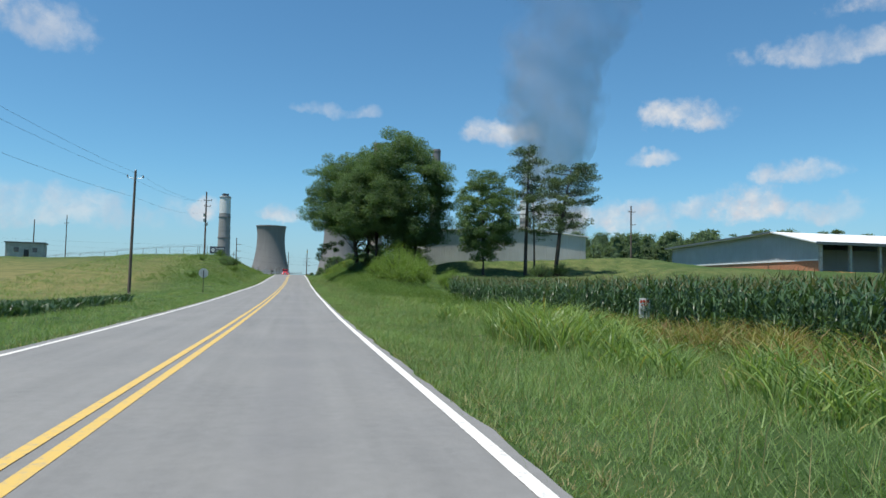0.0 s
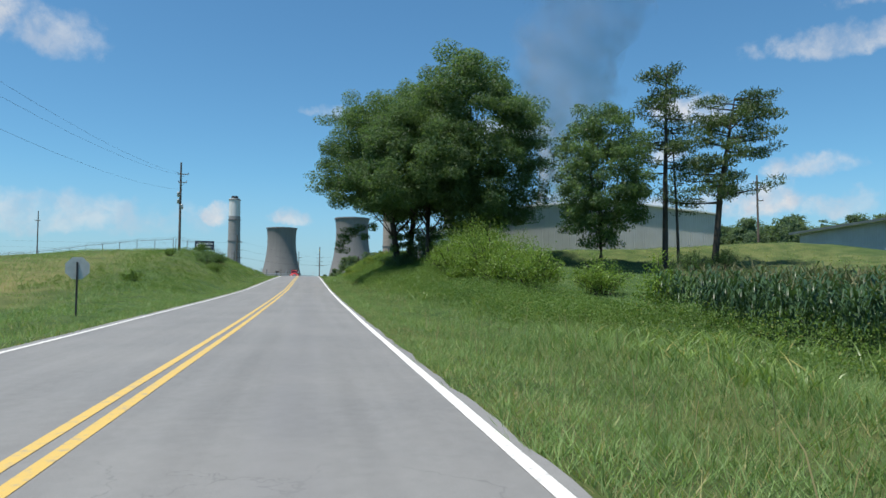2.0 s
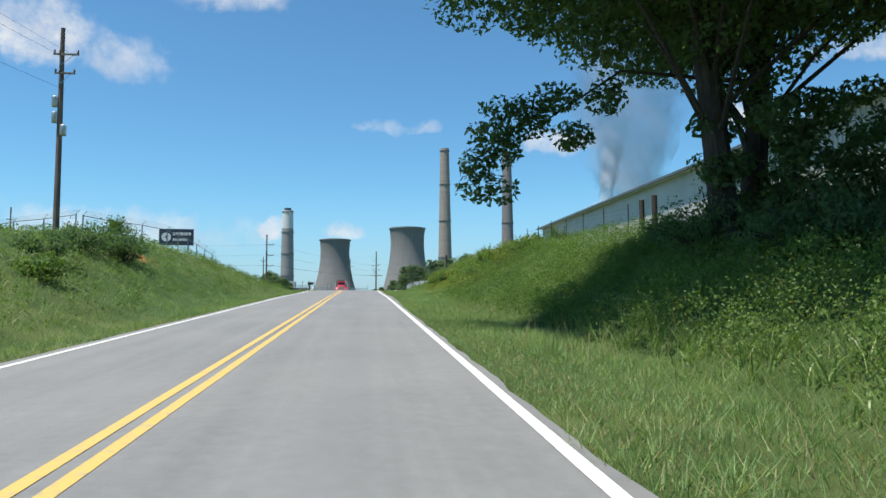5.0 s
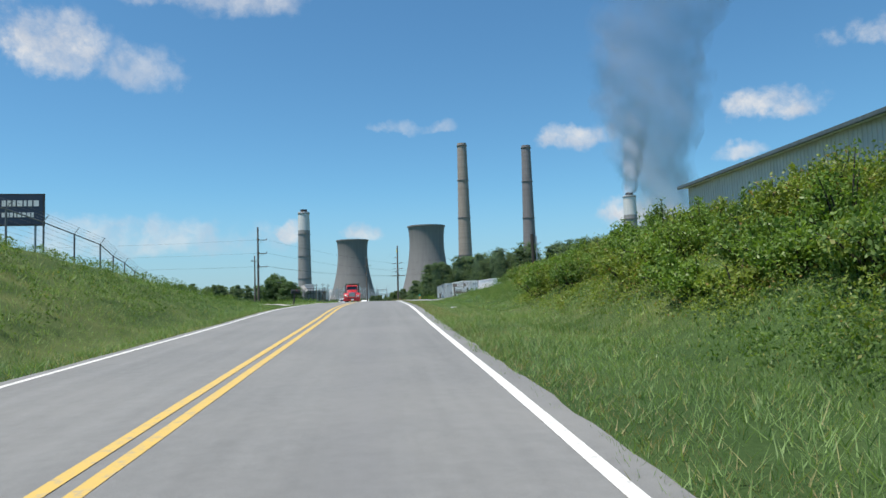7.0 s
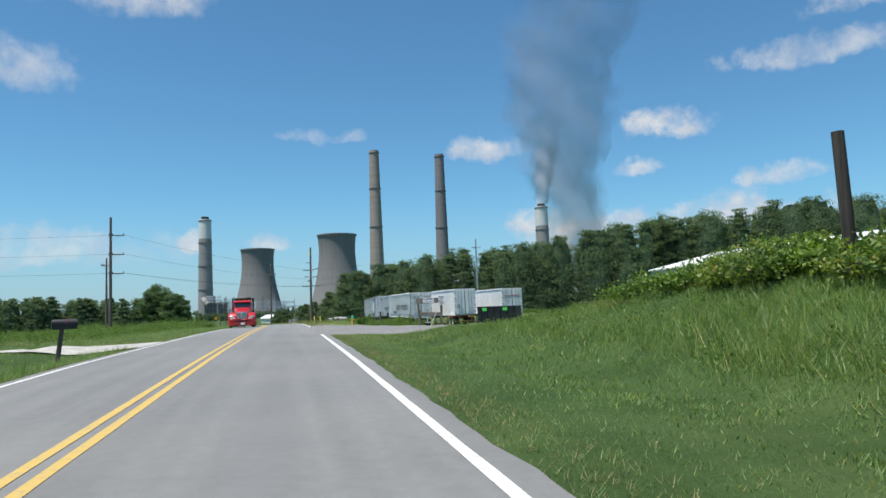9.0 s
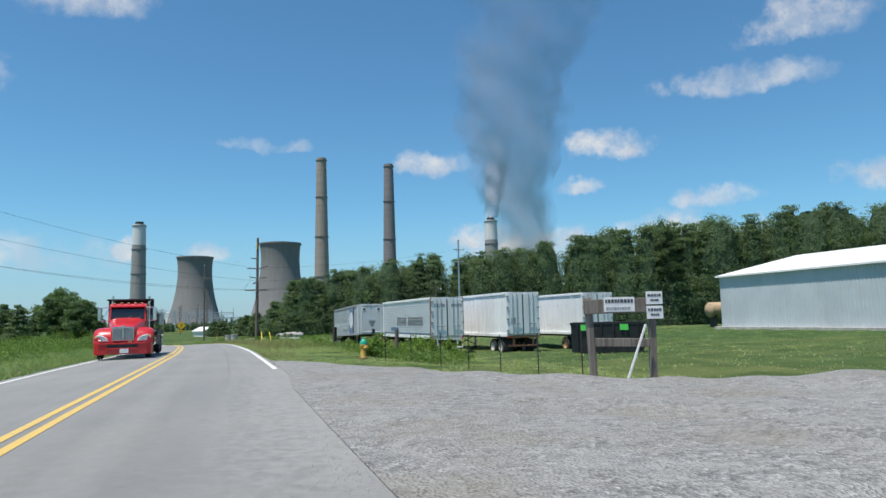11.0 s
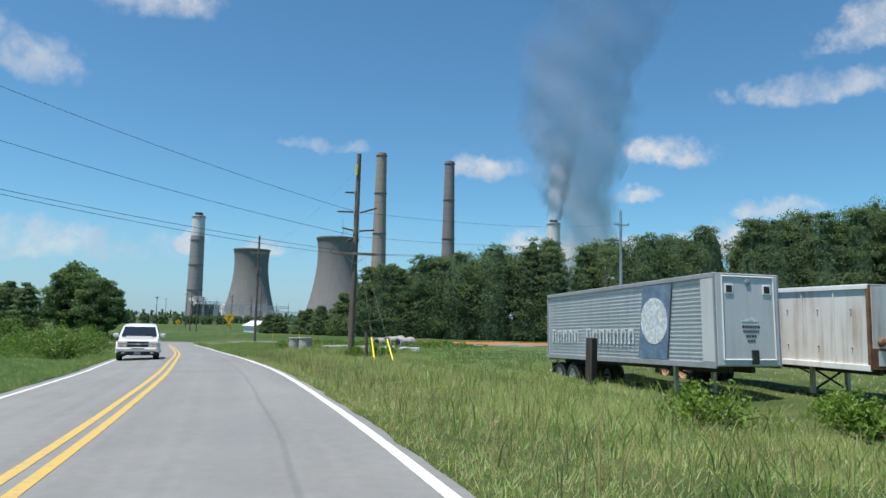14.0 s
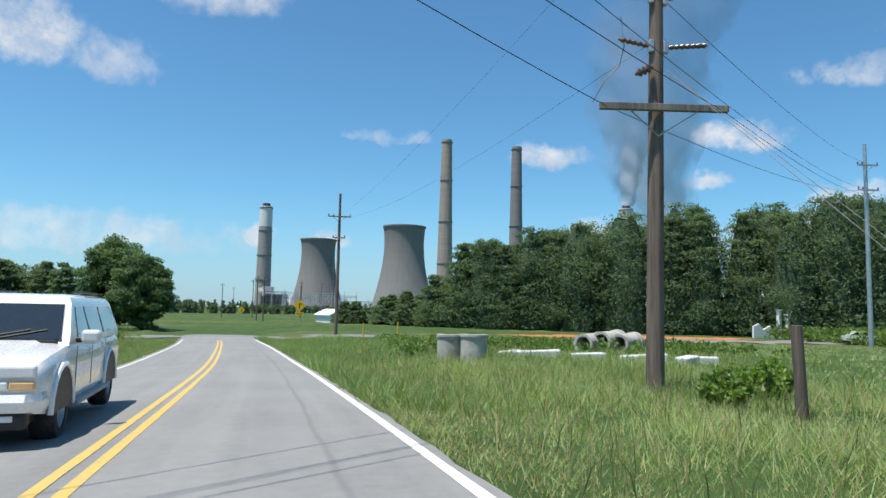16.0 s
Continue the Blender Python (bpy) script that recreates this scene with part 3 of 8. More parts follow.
def road_top(x, y):
    u = x - road_x(y)
    return road_z(y) - 0.012 * np.abs(u) + bank(y) * u


def lane_right(y):
    return np.interp(y, (0, 8, 27, 48, 110, 150, 178, 205, 232, 270, 289, 300), (3.6, 3.6, 3.56, 3.64, 3.64, 3.6, 3.68, 3.74, 3.54, 3.48, 3.26, 3.15))


def lane_left(y):
    return np.interp(y, (10, 64, 112, 167, 190, 240, 270, 290), (3.15, 3.62, 3.36, 3.1, 3.3, 2.65, 2.6, 3.1))


def step(a, b, x):
    t = np.clip((x - a) / (b - a), 0, 1)
    return t * t * (3 - 2 * t)


RIGHT_Y = (-400, 0, 55, 78, 97, 120, 132, 150, 170, 182, 190, 199, 210, 224, 240, 300, 340, 420, 600)
RIGHT_Z = (-3, -.35, -.3, .9, 2.7, 4.5, 5.4, 6.1, 6.1, 5.85, 5.0, 3.9, 3.55, 3.35, 2.85, 2.7, 1.4, 1.2, 0)
LEFT_Y = (-400, 0, 60, 80, 100, 120, 145, 165, 176, 188, 200, 230, 270, 310, 345, 420, 600)
LEFT_Z = (-3, -.7, -.5, .1, 2.2, 4.6, 6.9, 6.9, 6.3, 4.6, 3.5, 3.4, 2.9, 2.0, 1.0, .4, 0)


def lumps(x, y):
    """Small unevenness of unmown land."""
    return 0.10 * np.sin(0.9 * x + 0.5 * y) * np.sin(0.63 * y - 0.21 * x) + 0.06 * np.sin(2.3 * x + 1.1) * np.sin(1.9 * y)


def ground_z(x, y):
    x, y = np.asarray(x, float), np.asarray(y, float)
    u = x - road_x(y)
    edge_r, edge_l = lane_right(y) + 0.46, -(lane_left(y) + 0.32)
    right, left = eased(y, RIGHT_Y, RIGHT_Z), eased(y, LEFT_Y, LEFT_Z)
    # the grassy rise far to the right, where the sheds stand
    right = right + step(30, 70, x) * (np.interp(y, (40, 95, 150, 200, 240, 290, 330), (0, 2.3, 0.6, 0, 0.6, 0.4, 0)) + 0.0)
    right = right - step(95, 150, x) * step(40, 95, y) * 1.0
    left = left - 1.2 * step(24, 50, -x) * step(80, 140, y) * (1 - step(200, 240, y))
    top = road_top(np.clip(x, road_x(y) + edge_l, road_x(y) + edge_r), y) - 0.03
    foot = np.interp(y, (0, 80, 130, 175, 190, 230), (0.5, 1.2, 2.2, 2.6, 1.5, 0.5))      # width of the flat verge
    wr = step(edge_r + foot, edge_r + foot + 8.5, u)
    wl = step(-(edge_l - 1.0), -(edge_l - 1.0) + 10.5, -u)
    ditch = 0.25 * np.exp(-(((u - edge_r - foot - 1.4) / 1.3) ** 2)) + 0.25 * np.exp(-(((u - edge_l + 2.2) / 1.4) ** 2))
    z = top * (1 - np.maximum(wr, wl)) + right * wr + left * wl
    rough = step(edge_r + 1.0, edge_r + 4.0, u) + step(-edge_l + 1.0, -edge_l + 4.0, -u)
    z = z - ditch * np.interp(y, (0, 195, 205, 235, 250), (1, 1, 0, 0, 0.7)) + lumps(x, y) * rough
    on_road = (u > edge_l - 0.05) & (u < edge_r + 0.05)
    z = np.where(on_road, np.minimum(z, top - 0.04), z)
    # a grassy swell before the warehouse
    z = z + 1.8 * step(18, 29, x) * (1 - step(56, 78, x)) * np.exp(-(((y - 115.5) / 7.5) ** 2))
    # far off the land flattens out
    far = step(420, 700, np.hypot(x, y - 150))
    return z * (1 - far) + (-0.5) * far


def drive_end(x):
    return np.interp(x, (0, 1.2, 2.7, 4.5, 6.6, 8, 14, 40), (226.6, 225.4, 221.6, 217.6, 215.6, 214.3, 213, 211))


def drive_start(x):
    return np.interp(x, (0, 3, 10, 40), (202.5, 203.5, 200.5, 196))


def in_gravel(x, y):
    """The gravel apron of the yard's drive."""
    return (x > road_x(y) + 3.6) & (x < 40) & (y > drive_start(x)) & (y < drive_end(x))


def build_ground():
    ys = np.unique(np.concatenate([np.linspace(-700, -20, 24), np.arange(-20, 350, 1.5), np.linspace(352, 480, 50), np.linspace(490, 800, 40), np.geomspace(820, 4700, 26)]))
    us = np.unique(np.concatenate([-np.geomspace(70, 4500, 26), np.linspace(-68, -17, 26), np.linspace(-16, -4, 26), np.linspace(-4, 4.4, 12), np.linspace(4.5, 20, 36), np.linspace(21, 110, 44), np.geomspace(115, 4500, 26)]))
    u, y = np.meshgrid(us, ys)
    x = u + road_x(y) * np.clip(1 - np.abs(u) / 300, 0, 1)
    z = ground_z(x, y)
    verts = np.stack([x, y, z], -1).reshape(-1, 3)
    n, m = len(ys), len(us)
    a = (np.arange(n - 1)[:, None] * m + np.arange(m - 1)).ravel()
    faces = np.stack([a, a + 1, a + m + 1, a + m], -1)
    ob = sheet("ground", verts, faces, M["turf"])
    ob.data.shade_smooth()
    px, py = verts[:, 0], verts[:, 1]
    scar = lambda cx, cy, rx, ry, k: k * np.exp(-(((px - cx) / rx) ** 2) - ((py - cy) / ry) ** 2)
    clay = scar(10.8, 188.5, 1.8, 6.5, 0.9) + scar(9.6, 195, 1.5, 3, 0.7) + scar(-13.2, 141, 1.6, 3.0, 0.6) + scar(34, 362, 20, 6.5, 1.1) + scar(47, 350, 8, 3.5, 0.8) + scar(60, 262, 14, 3, 0.5)
    clay += 0.32 * np.exp(-(((px - road_x(py) - lane_right(py) - 0.75) / 0.28) ** 2)) * (py > 60) * (py < 345) + scar(5.5, 228.5, 2.5, 1.2, 0.45) + scar(90, 110, 6, 26, 0.55)
    hay = step(-14, -22, px) * np.exp(-(((py - 85) / 45) ** 2)) * 0.9 + scar(-40, 330, 20, 14, 0.9) + scar(20, 345, 40, 5, 0.5)
    for name, values in (("clay", clay), ("hay", hay)):
        layer = ob.data.attributes.new(name, "FLOAT", "POINT")
        layer.data.foreach_set("value", values.astype(np.float32))
    tagged(ob, "rolling green grassland with dry patches and bare red clay", "ground", kind="structure")


def ribbon(name, mat, y0, y1, left, right, lift, step_y=1.0, across=2, ragged=0.0, label="", category="", top=None):
    """A strip that follows the road between two offsets from its middle."""
    ys = np.arange(y0, y1 + 1e-6, step_y)
    lo, hi = np.broadcast_to(left(ys) if callable(left) else left, ys.shape), np.broadcast_to(right(ys) if callable(right) else right, ys.shape)
    hi = hi + ragged * (np.sin(ys * 1.7) * np.sin(ys * 0.61 + 1) + 0.5 * np.sin(ys * 4.1))
    lo = lo + ragged * np.sin(ys * 1.3 + 2) * np.sin(ys * 0.77)
    k = np.linspace(0, 1, across)
    u = lo[:, None] * (1 - k) + hi[:, None] * k
    y = np.repeat(ys[:, None], across, 1)
    x = road_x(y) + u
    z = (top or road_top)(x, y) + lift
    verts = np.stack([x, y, z], -1).reshape(-1, 3)
    a = (np.arange(len(ys) - 1)[:, None] * across + np.arange(across - 1)).ravel()
    faces = np.stack([a, a + 1, a + across + 1, a + across], -1)
    ob = sheet(name, verts, faces, mat, ("lane", np.stack([u, y], -1).reshape(-1, 2)))
    return tagged(ob, label, category, kind="structure")


def build_road():
    ribbon("road", M["asphalt"], -300, 344, lambda y: -lane_left(y) - 0.30, lambda y: lane_right(y) + 0.19 + 0.17 * step(128, 140, y) * (1 - step(205, 226, y)), 0.0, 0.5, 17, 0.035, "sun-bleached grey asphalt two-lane road", "road")
    paint = (("right_edge_line", "white_line", -300, 206.5, lambda y: lane_right(y) - 0.068, lambda y: lane_right(y) + 0.068), ("right_edge_line", "white_line", 220.0, 336, lambda y: lane_right(y) - 0.068, lambda y: lane_right(y) + 0.068),
             ("left_edge_line", "white_line", -300, 336, lambda y: -lane_left(y) - 0.06, lambda y: -lane_left(y) + 0.06),
             ("yellow_line", "yellow_line", -300, 334, -0.195, -0.065), ("yellow_line", "yellow_line", -300, 334, 0.065, 0.195))
    for name, mat, y0, y1, left, right in paint:
        ribbon(name, M[mat], y0, y1, left, right, 0.005, 1.0, 2, 0.004, "worn painted road line on asphalt", "road marking")
    # crossing road at the foot of the hill
    xs = np.arange(-220, 200, 4.0)
    k = np.linspace(-4.2, 4.2, 5)
    y = 348.0 + 0.05 * xs[:, None] + k[None, :]
    x = np.repeat(xs[:, None], 5, 1)
    z = np.maximum(ground_z(x, y) + 0.06, 1.0)
    verts = np.stack([x, y, z], -1).reshape(-1, 3)
    a = (np.arange(len(xs) - 1)[:, None] * 5 + np.arange(4)).ravel()
    ob = sheet("crossing_road", verts, np.stack([a, a + 1, a + 6, a + 5], -1), M["asphalt"], ("lane", np.stack([k[None, :] + 0 * x, x], -1).reshape(-1, 2)))
    tagged(ob, "grey asphalt side road crossing at the junction", "road", kind="structure")
    # gravel apron
    u, v = np.meshgrid(np.linspace(0, 1, 110) ** 1.4, np.linspace(0, 1, 70))
    gx = 1.0 + u * 39.0
    for _ in range(2):
        ragged = 0.35 * np.sin(gx * 1.7) + 0.2 * np.sin(gx * 4.3 + 1)
        gy = drive_start(gx) + ragged + (drive_end(gx) - drive_start(gx) - 1.4 * ragged) * v
        near = road_x(gy) + 3.62 + (lane_right(gy) - 3.44) * step(213.5, 219, gy)
        gx = near + u * (40 - near)
    gz = ground_z(gx, gy) + 0.075 + 0.012 * np.sin(gx * 3.1) * np.sin(gy * 2.7)
    over = gx < road_x(gy) + lane_right(gy) + 0.7
    gz = np.where(over, np.maximum(gz, road_top(gx, gy) + 0.012), gz)
    # its far and near rims run down into the soil
    for row, drop in ((0, .22), (1, .075), (2, .03), (-1, .22), (-2, .075), (-3, .03)):
        gz[row] -= drop * np.where(over[row], .25, 1.0)
    gz[:, -1] -= .2
    n, m = gx.shape
    a = (np.arange(n - 1)[:, None] * m + np.arange(m - 1)).ravel()
    ob = sheet("gravel_drive", np.stack([gx, gy, gz], -1).reshape(-1, 3), np.stack([a, a + 1, a + m + 1, a + m], -1), M["gravel"])
    tagged(ob, "pale crushed-stone gravel drive apron beside the road", "driveway", kind="structure")
    # stones strewn over the asphalt's edge
    r = np.random.default_rng(77)
    y = r.uniform(203.5, 224, 3600)
    x = road_x(y) + 3.55 + r.normal(0, 0.3, 3600)
    z = np.maximum(road_top(x, y), ground_z(x, y) + 0.05)
    size = r.uniform(0.003, 0.008, (3600, 1, 1)) * r.uniform(0.7, 1.3, (3600, 6, 1))
    shape = np.array([(1, 0, 0), (-1, 0, 0), (0, 1, 0), (0, -1, 0), (0, 0, 0.4), (0, 0, -0.4)], float)
    v = np.stack([x, y, z + 0.004], -1)[:, None] + shape[None] * size
    f = np.array([(0, 2, 4), (2, 1, 4), (1, 3, 4), (3, 0, 4), (2, 0, 5), (1, 2, 5), (3, 1, 5), (0, 3, 5)])
    ob = sheet("loose_gravel", v.reshape(-1, 3), (np.arange(3600)[:, None, None] * 6 + f[None]).reshape(-1, 3), M["pale_stone"])
    tagged(ob, "loose grey stones strewn along the asphalt's edge", "gravel", kind="stuff")
    # concrete drive on the other side
    gx, gy = np.meshgrid(np.arange(-28, -5.4, 0.6), np.linspace(198.5, 203, 6))
    n, m = gx.shape
    gy = gy + 0.10 * (gx + 6)
    a = (np.arange(n - 1)[:, None] * m + np.arange(m - 1)).ravel()
    ob = sheet("concrete_drive", np.stack([gx, gy, ground_z(gx, gy) + 0.05], -1).reshape(-1, 3), np.stack([a, a + 1, a + m + 1, a + m], -1), M["concrete"])
    tagged(ob, "pale concrete driveway strip in the grass", "driveway", kind="structure")


build_ground()
build_road()

def on_ground(x, y, lift=0.0):
    return (x, y, float(ground_z(x, y)) + lift)


# ---- the power station ----
def cooling_tower(x, y, base, top_r, height):
    t = thing("cooling_tower", "grey concrete hyperbolic cooling tower of a power station", "cooling tower", pose(x, y, base), "cooling towers")
    throat, zt = top_r * 0.93, height * 0.80
    foot = top_r * 1.55
    b = zt / math.sqrt((foot / throat) ** 2 - 1)
    up = (height - zt) / math.sqrt((top_r / throat) ** 2 - 1)
    prof = []
    for k in range(41):
        z = 8 + (height - 8) * k / 40
        d = (z - zt) / (b if z < zt else up)
        prof.append((throat * math.sqrt(1 + d * d), z))
    shell = Geo().lathe(prof, 72)
    inner = [(r - 1.0, z) for r, z in prof][::-1]
    shell.lathe(inner, 72).lathe([prof[-1], inner[0]], 72)
    part("shell", shell, M["shell"], t, smooth=True)
    r, z = prof[-1]
    part("rim", Geo().lathe([(r - 0.9, z), (r + 0.7, z), (r + 0.7, z - 1.8), (r - 0.1, z - 2.0)], 72), M["stack_dark"], t, "dark walkway rim", True)
    legs = Geo()
    for k in range(44):
        a, a2 = 2 * math.pi * k / 44, 2 * math.pi * (k + 0.5) / 44
        r0, r1 = foot * 1.02, prof[0][0]
        for s in (1, -1):
            legs.tube([(r0 * math.cos(a), r0 * math.sin(a), 0), (r1 * math.cos(a + s * 0.07), r1 * math.sin(a + s * 0.07), 8.3)], 0.6, 5)
    part("support_columns", legs, M["shell"], t)
    part("basin", Geo().lathe([(foot * 1.06, -1), (foot * 1.06, 1.2), (foot * 1.0, 1.2), (foot * 1.0, -1)], 72), M["concrete"], t)
    return t


def tall_stack(x, y, base, height, r0, r1, body, top=None, top_from=0.75, dark=False):
    t = thing("chimney", "tall tapering concrete power station chimney" if top is None else "concrete chimney with a white-painted top and dark flue", "chimney", pose(x, y, base))
    rad = lambda k: r0 + (r1 - r0) * k ** 0.85
    cut = top_from if top else 1.0
    part("shaft", Geo().lathe([(rad(k * cut / 20), height * k * cut / 20) for k in range(21)], 32), M[body], t, smooth=True)
    if top:
        part("painted_top", Geo().lathe([(rad(cut + (1 - cut) * k / 6), height * (cut + (1 - cut) * k / 6)) for k in range(7)] + [(r1 * 0.75, height)], 32), M[top], t, "white-painted upper section", True)
        part("flue", Geo().lathe([(r1 * 0.62, height - 2), (r1 * 0.62, height + height * 0.028), (r1 * 0.5, height + height * 0.028), (r1 * 0.5, height - 2)], 24), M["soot"], t, "black flue pipe", True)
    else:
        part("mouth", Geo().lathe([(r1, height), (r1 * 0.78, height), (r1 * 0.74, height - 10)], 32), M["soot"], t, smooth=True)
    for k in (0.28, 0.52, 0.76, 0.985):
        part("platform", Geo().lathe([(rad(k), height * k - 0.9), (rad(k) + 1.1, height * k - 0.6), (rad(k) + 1.1, height * k + 0.7), (rad(k), height * k + 0.7)], 32), M["stack_dark"], t)
    return t


cooling_tower(-58.1, 1404, 0, 29.0, 116)
cooling_tower(66.6, 1200, 0, 29.0, 117.5)
tall_stack(-172.2, 1632, 0, 200, 15.5, 12.0, "liner", "liner_top", 0.80)
tall_stack(499.4, 1475, 0, 200, 15.5, 12.5, "liner", "liner_top", 0.80)
tall_stack(156.9, 1448, 0, 305, 15.5, 9.0, "stack")
tall_stack(289.4, 1473, 0, 305, 15.0, 9.0, "stack_dark")


PLUME_Z = (60, 180, 300, 425, 555, 690, 960)
PLUME_LEFT = (596, 580, 536, 506, 496, 520, 560)
PLUME_RIGHT = (690, 700, 700, 722, 752, 815, 930)


def smoke_curtain(verts, faces, uv, rows, cols, edges, depth, low, high, seed):
    """One torn curtain of smoke; edges gives its left and right side at a height."""
    n = len(verts)
    for r in range(rows + 1):
        h = r / rows
        z = low + (high - low) * h
        a, b = edges(z)
        grow = (b - a) * .05
        a += grow * math.sin(h * 23 + seed) + grow * .7 * math.sin(h * 51 + seed * 2)
        b += grow * math.sin(h * 19 + seed * 3) + grow * .8 * math.sin(h * 43 + seed)
        for c in range(cols + 1):
            k = c / cols
            verts.append((a + (b - a) * k, depth - 26 * math.sin(k * math.pi) + 9 * math.sin(h * 23 + k * 6 + seed), z))
            uv.append((k, h))
    for r in range(rows):
        for c in range(cols):
            a = n + r * (cols + 1) + c
            faces.append((a, a + 1, a + cols + 2, a + cols + 1))


def smoke_plume():
    """A broad column of three curtains, one behind another, and the thin stream of the nearer chimney that joins it."""
    verts, faces, uv = [], [], []
    for layer in range(3):
        spread = 8 + 9 * layer
        column = lambda z: (float(eased(z, PLUME_Z, PLUME_LEFT, 60)) - spread, float(eased(z, PLUME_Z, PLUME_RIGHT, 60)) + spread)
        smoke_curtain(verts, faces, uv, 70, 14, column, 1590 + 40 * layer, 60, 960, layer * 2.1)
    stream = lambda z: (488 + (z - 203) * .02, 511 + (z - 203) * .28)
    for layer in range(2):
        smoke_curtain(verts, faces, uv, 24, 8, stream, 1474 + 8 * layer, 203, 390, 5 + layer)
    ob = sheet("smoke_plume", verts, faces, M["smoke"], ("across", uv))
    ob.data.shade_smooth()
    tagged(ob, "grey column of smoke and steam rising from the power station", "smoke", kind="stuff")


smoke_plume()


# ---- plants ----
rng = np.random.default_rng(7)


def leaves(centres, size, up=0.3, lean=None, wide=0.5, facing=None):
    """A small four-cornered leaf at every centre, its upper side turned roughly to facing. Returns verts and faces."""
    n = len(centres)
    d = rng.normal(size=(n, 3))
    d /= np.linalg.norm(d, axis=1)[:, None]
    if lean is not None:
        d = d + lean
        d /= np.linalg.norm(d, axis=1)[:, None]
    if facing is not None:
        out = facing + rng.normal(size=(n, 3)) * 0.85
        out /= np.linalg.norm(out, axis=1)[:, None]
        d = d - out * (d * out).sum(1)[:, None]
        d /= np.linalg.norm(d, axis=1)[:, None] + 1e-9
        e = np.cross(d, out)
    else:
        e = np.cross(d, rng.normal(size=(n, 3)) + [0, 0, up])
    e /= np.linalg.norm(e, axis=1)[:, None] + 1e-9
    s = size * rng.uniform(0.6, 1.35, n)[:, None]
    fold = np.cross(d, e) * s * 0.12
    v = np.stack([centres - d * s * 0.5, centres + e * s * wide * 0.5 + fold, centres + d * s * 0.5, centres - e * s * wide * 0.5 + fold], 1).reshape(-1, 3)
    f = np.arange(4 * n).reshape(-1, 4)
    return v, f


def blob_points(n, centre, radii, shell=0.5):
    d = rng.normal(size=(n, 3))
    d /= np.linalg.norm(d, axis=1)[:, None]
    r = rng.uniform(shell**3, 1, n)[:, None] ** (1 / 3)
    return np.asarray(centre) + d * r * np.asarray(radii), d


def broad_tree(x, y, height, spread, crown_low, clumps, per_clump, leaf, mat, label, trunk_r=0.4, stems=1, seed=0, name="tree", flat=0.9, clump_r=None, extra=(), floor=None, twigs=16, shift=(0, 0)):
    """Tapered trunk with limbs, and a crown of many leaf clumps with gaps between them."""
    global rng
    rng = np.random.default_rng(100 + seed)
    root = np.array(on_ground(x, y, -0.1))
    t = thing(name, label, "tree", pose(*root))
    mid_z, half = (height + crown_low) / 2, (height - crown_low) / 2
    centres, lobes = [], []
    lobe_dirs = rng.normal(size=(7, 3))
    lobe_dirs /= np.linalg.norm(lobe_dirs, axis=1)[:, None]
    while len(centres) < clumps:
        d = rng.normal(size=3)
        d /= np.linalg.norm(d)
        out = 0.86 + 0.24 * max(0, (lobe_dirs @ d).max()) ** 3 - 0.12 * rng.random()
        r = rng.uniform(0.25, 1) ** 0.45 * out
        p = np.array([shift[0] + d[0] * r * spread, shift[1] + d[1] * r * spread, mid_z + d[2] * r * half])
        if d[2] < -0.2:
            p[2] = mid_z + d[2] * r * half * flat
        if floor and p[2] < floor(p[0], p[1]):
            continue
        centres.append(p)
    own = len(centres)
    centres += [np.array(e, float) for e in extra]
    cr = clump_r or spread * 0.155
    vs, fs, n = [], [], 0
    for q, c in enumerate(centres):
        size = 1.0 if q < own else 0.5
        pts, d = blob_points(int(per_clump * size), c, np.array([size] * 3) * (cr * rng.uniform(0.7, 1.5), cr * rng.uniform(0.7, 1.5), cr * rng.uniform(0.45, 0.8)), 0.2)
        v, f = leaves(pts, leaf, 0.5, rng.normal(size=(len(pts), 3)) * .1, facing=d * 0.9 + [0, 0, 0.7])
        vs.append(v), fs.append(f + n)
        n += len(v)
    crown = sheet("crown", np.concatenate(vs), np.concatenate(fs), M[mat])
    crown.parent = t
    g = Geo()
    for s in range(stems):
        a = 2 * math.pi * s / max(stems, 1) + 0.7
        off = 0.0 if stems == 1 else trunk_r * 2.2
        foot = Vector((off * math.cos(a), off * math.sin(a), 0))
        head = Vector((off * 2.5 * math.cos(a) + rng.uniform(-.3, .3), off * 2.5 * math.sin(a), crown_low + (height - crown_low) * 0.55))
        bend = foot.lerp(head, 0.5) + Vector((rng.uniform(-.3, .3), rng.uniform(-.3, .3), 0))
        g.tube([foot + Vector((0, 0, -0.2)), foot + Vector((0, 0, 0.35)), bend, head], [trunk_r * 1.6, trunk_r, trunk_r * 0.72, trunk_r * 0.28], 9)
        picks = rng.choice(own, size=min(own, twigs), replace=False)
        picks = list(picks) + (([own] if own < len(centres) and s == 0 else []))
        for k in picks:
            c = Vector(centres[k])
            start = foot.lerp(head, float(np.clip((c.z - 1.5) / head.z * rng.uniform(0.45, 0.8), 0.42 if k == own else 0.2, 0.95)))
            elbow = start.lerp(c, 0.5) + Vector((rng.uniform(-.3, .3), rng.uniform(-.3, .3), 1.5 if k == own else rng.uniform(0.1, 0.9)))
            g.tube([start, elbow, c], [trunk_r * 0.2, trunk_r * 0.11, trunk_r * 0.03], 6)
    part("trunk", g, M["bark"], t, smooth=True)
    return t


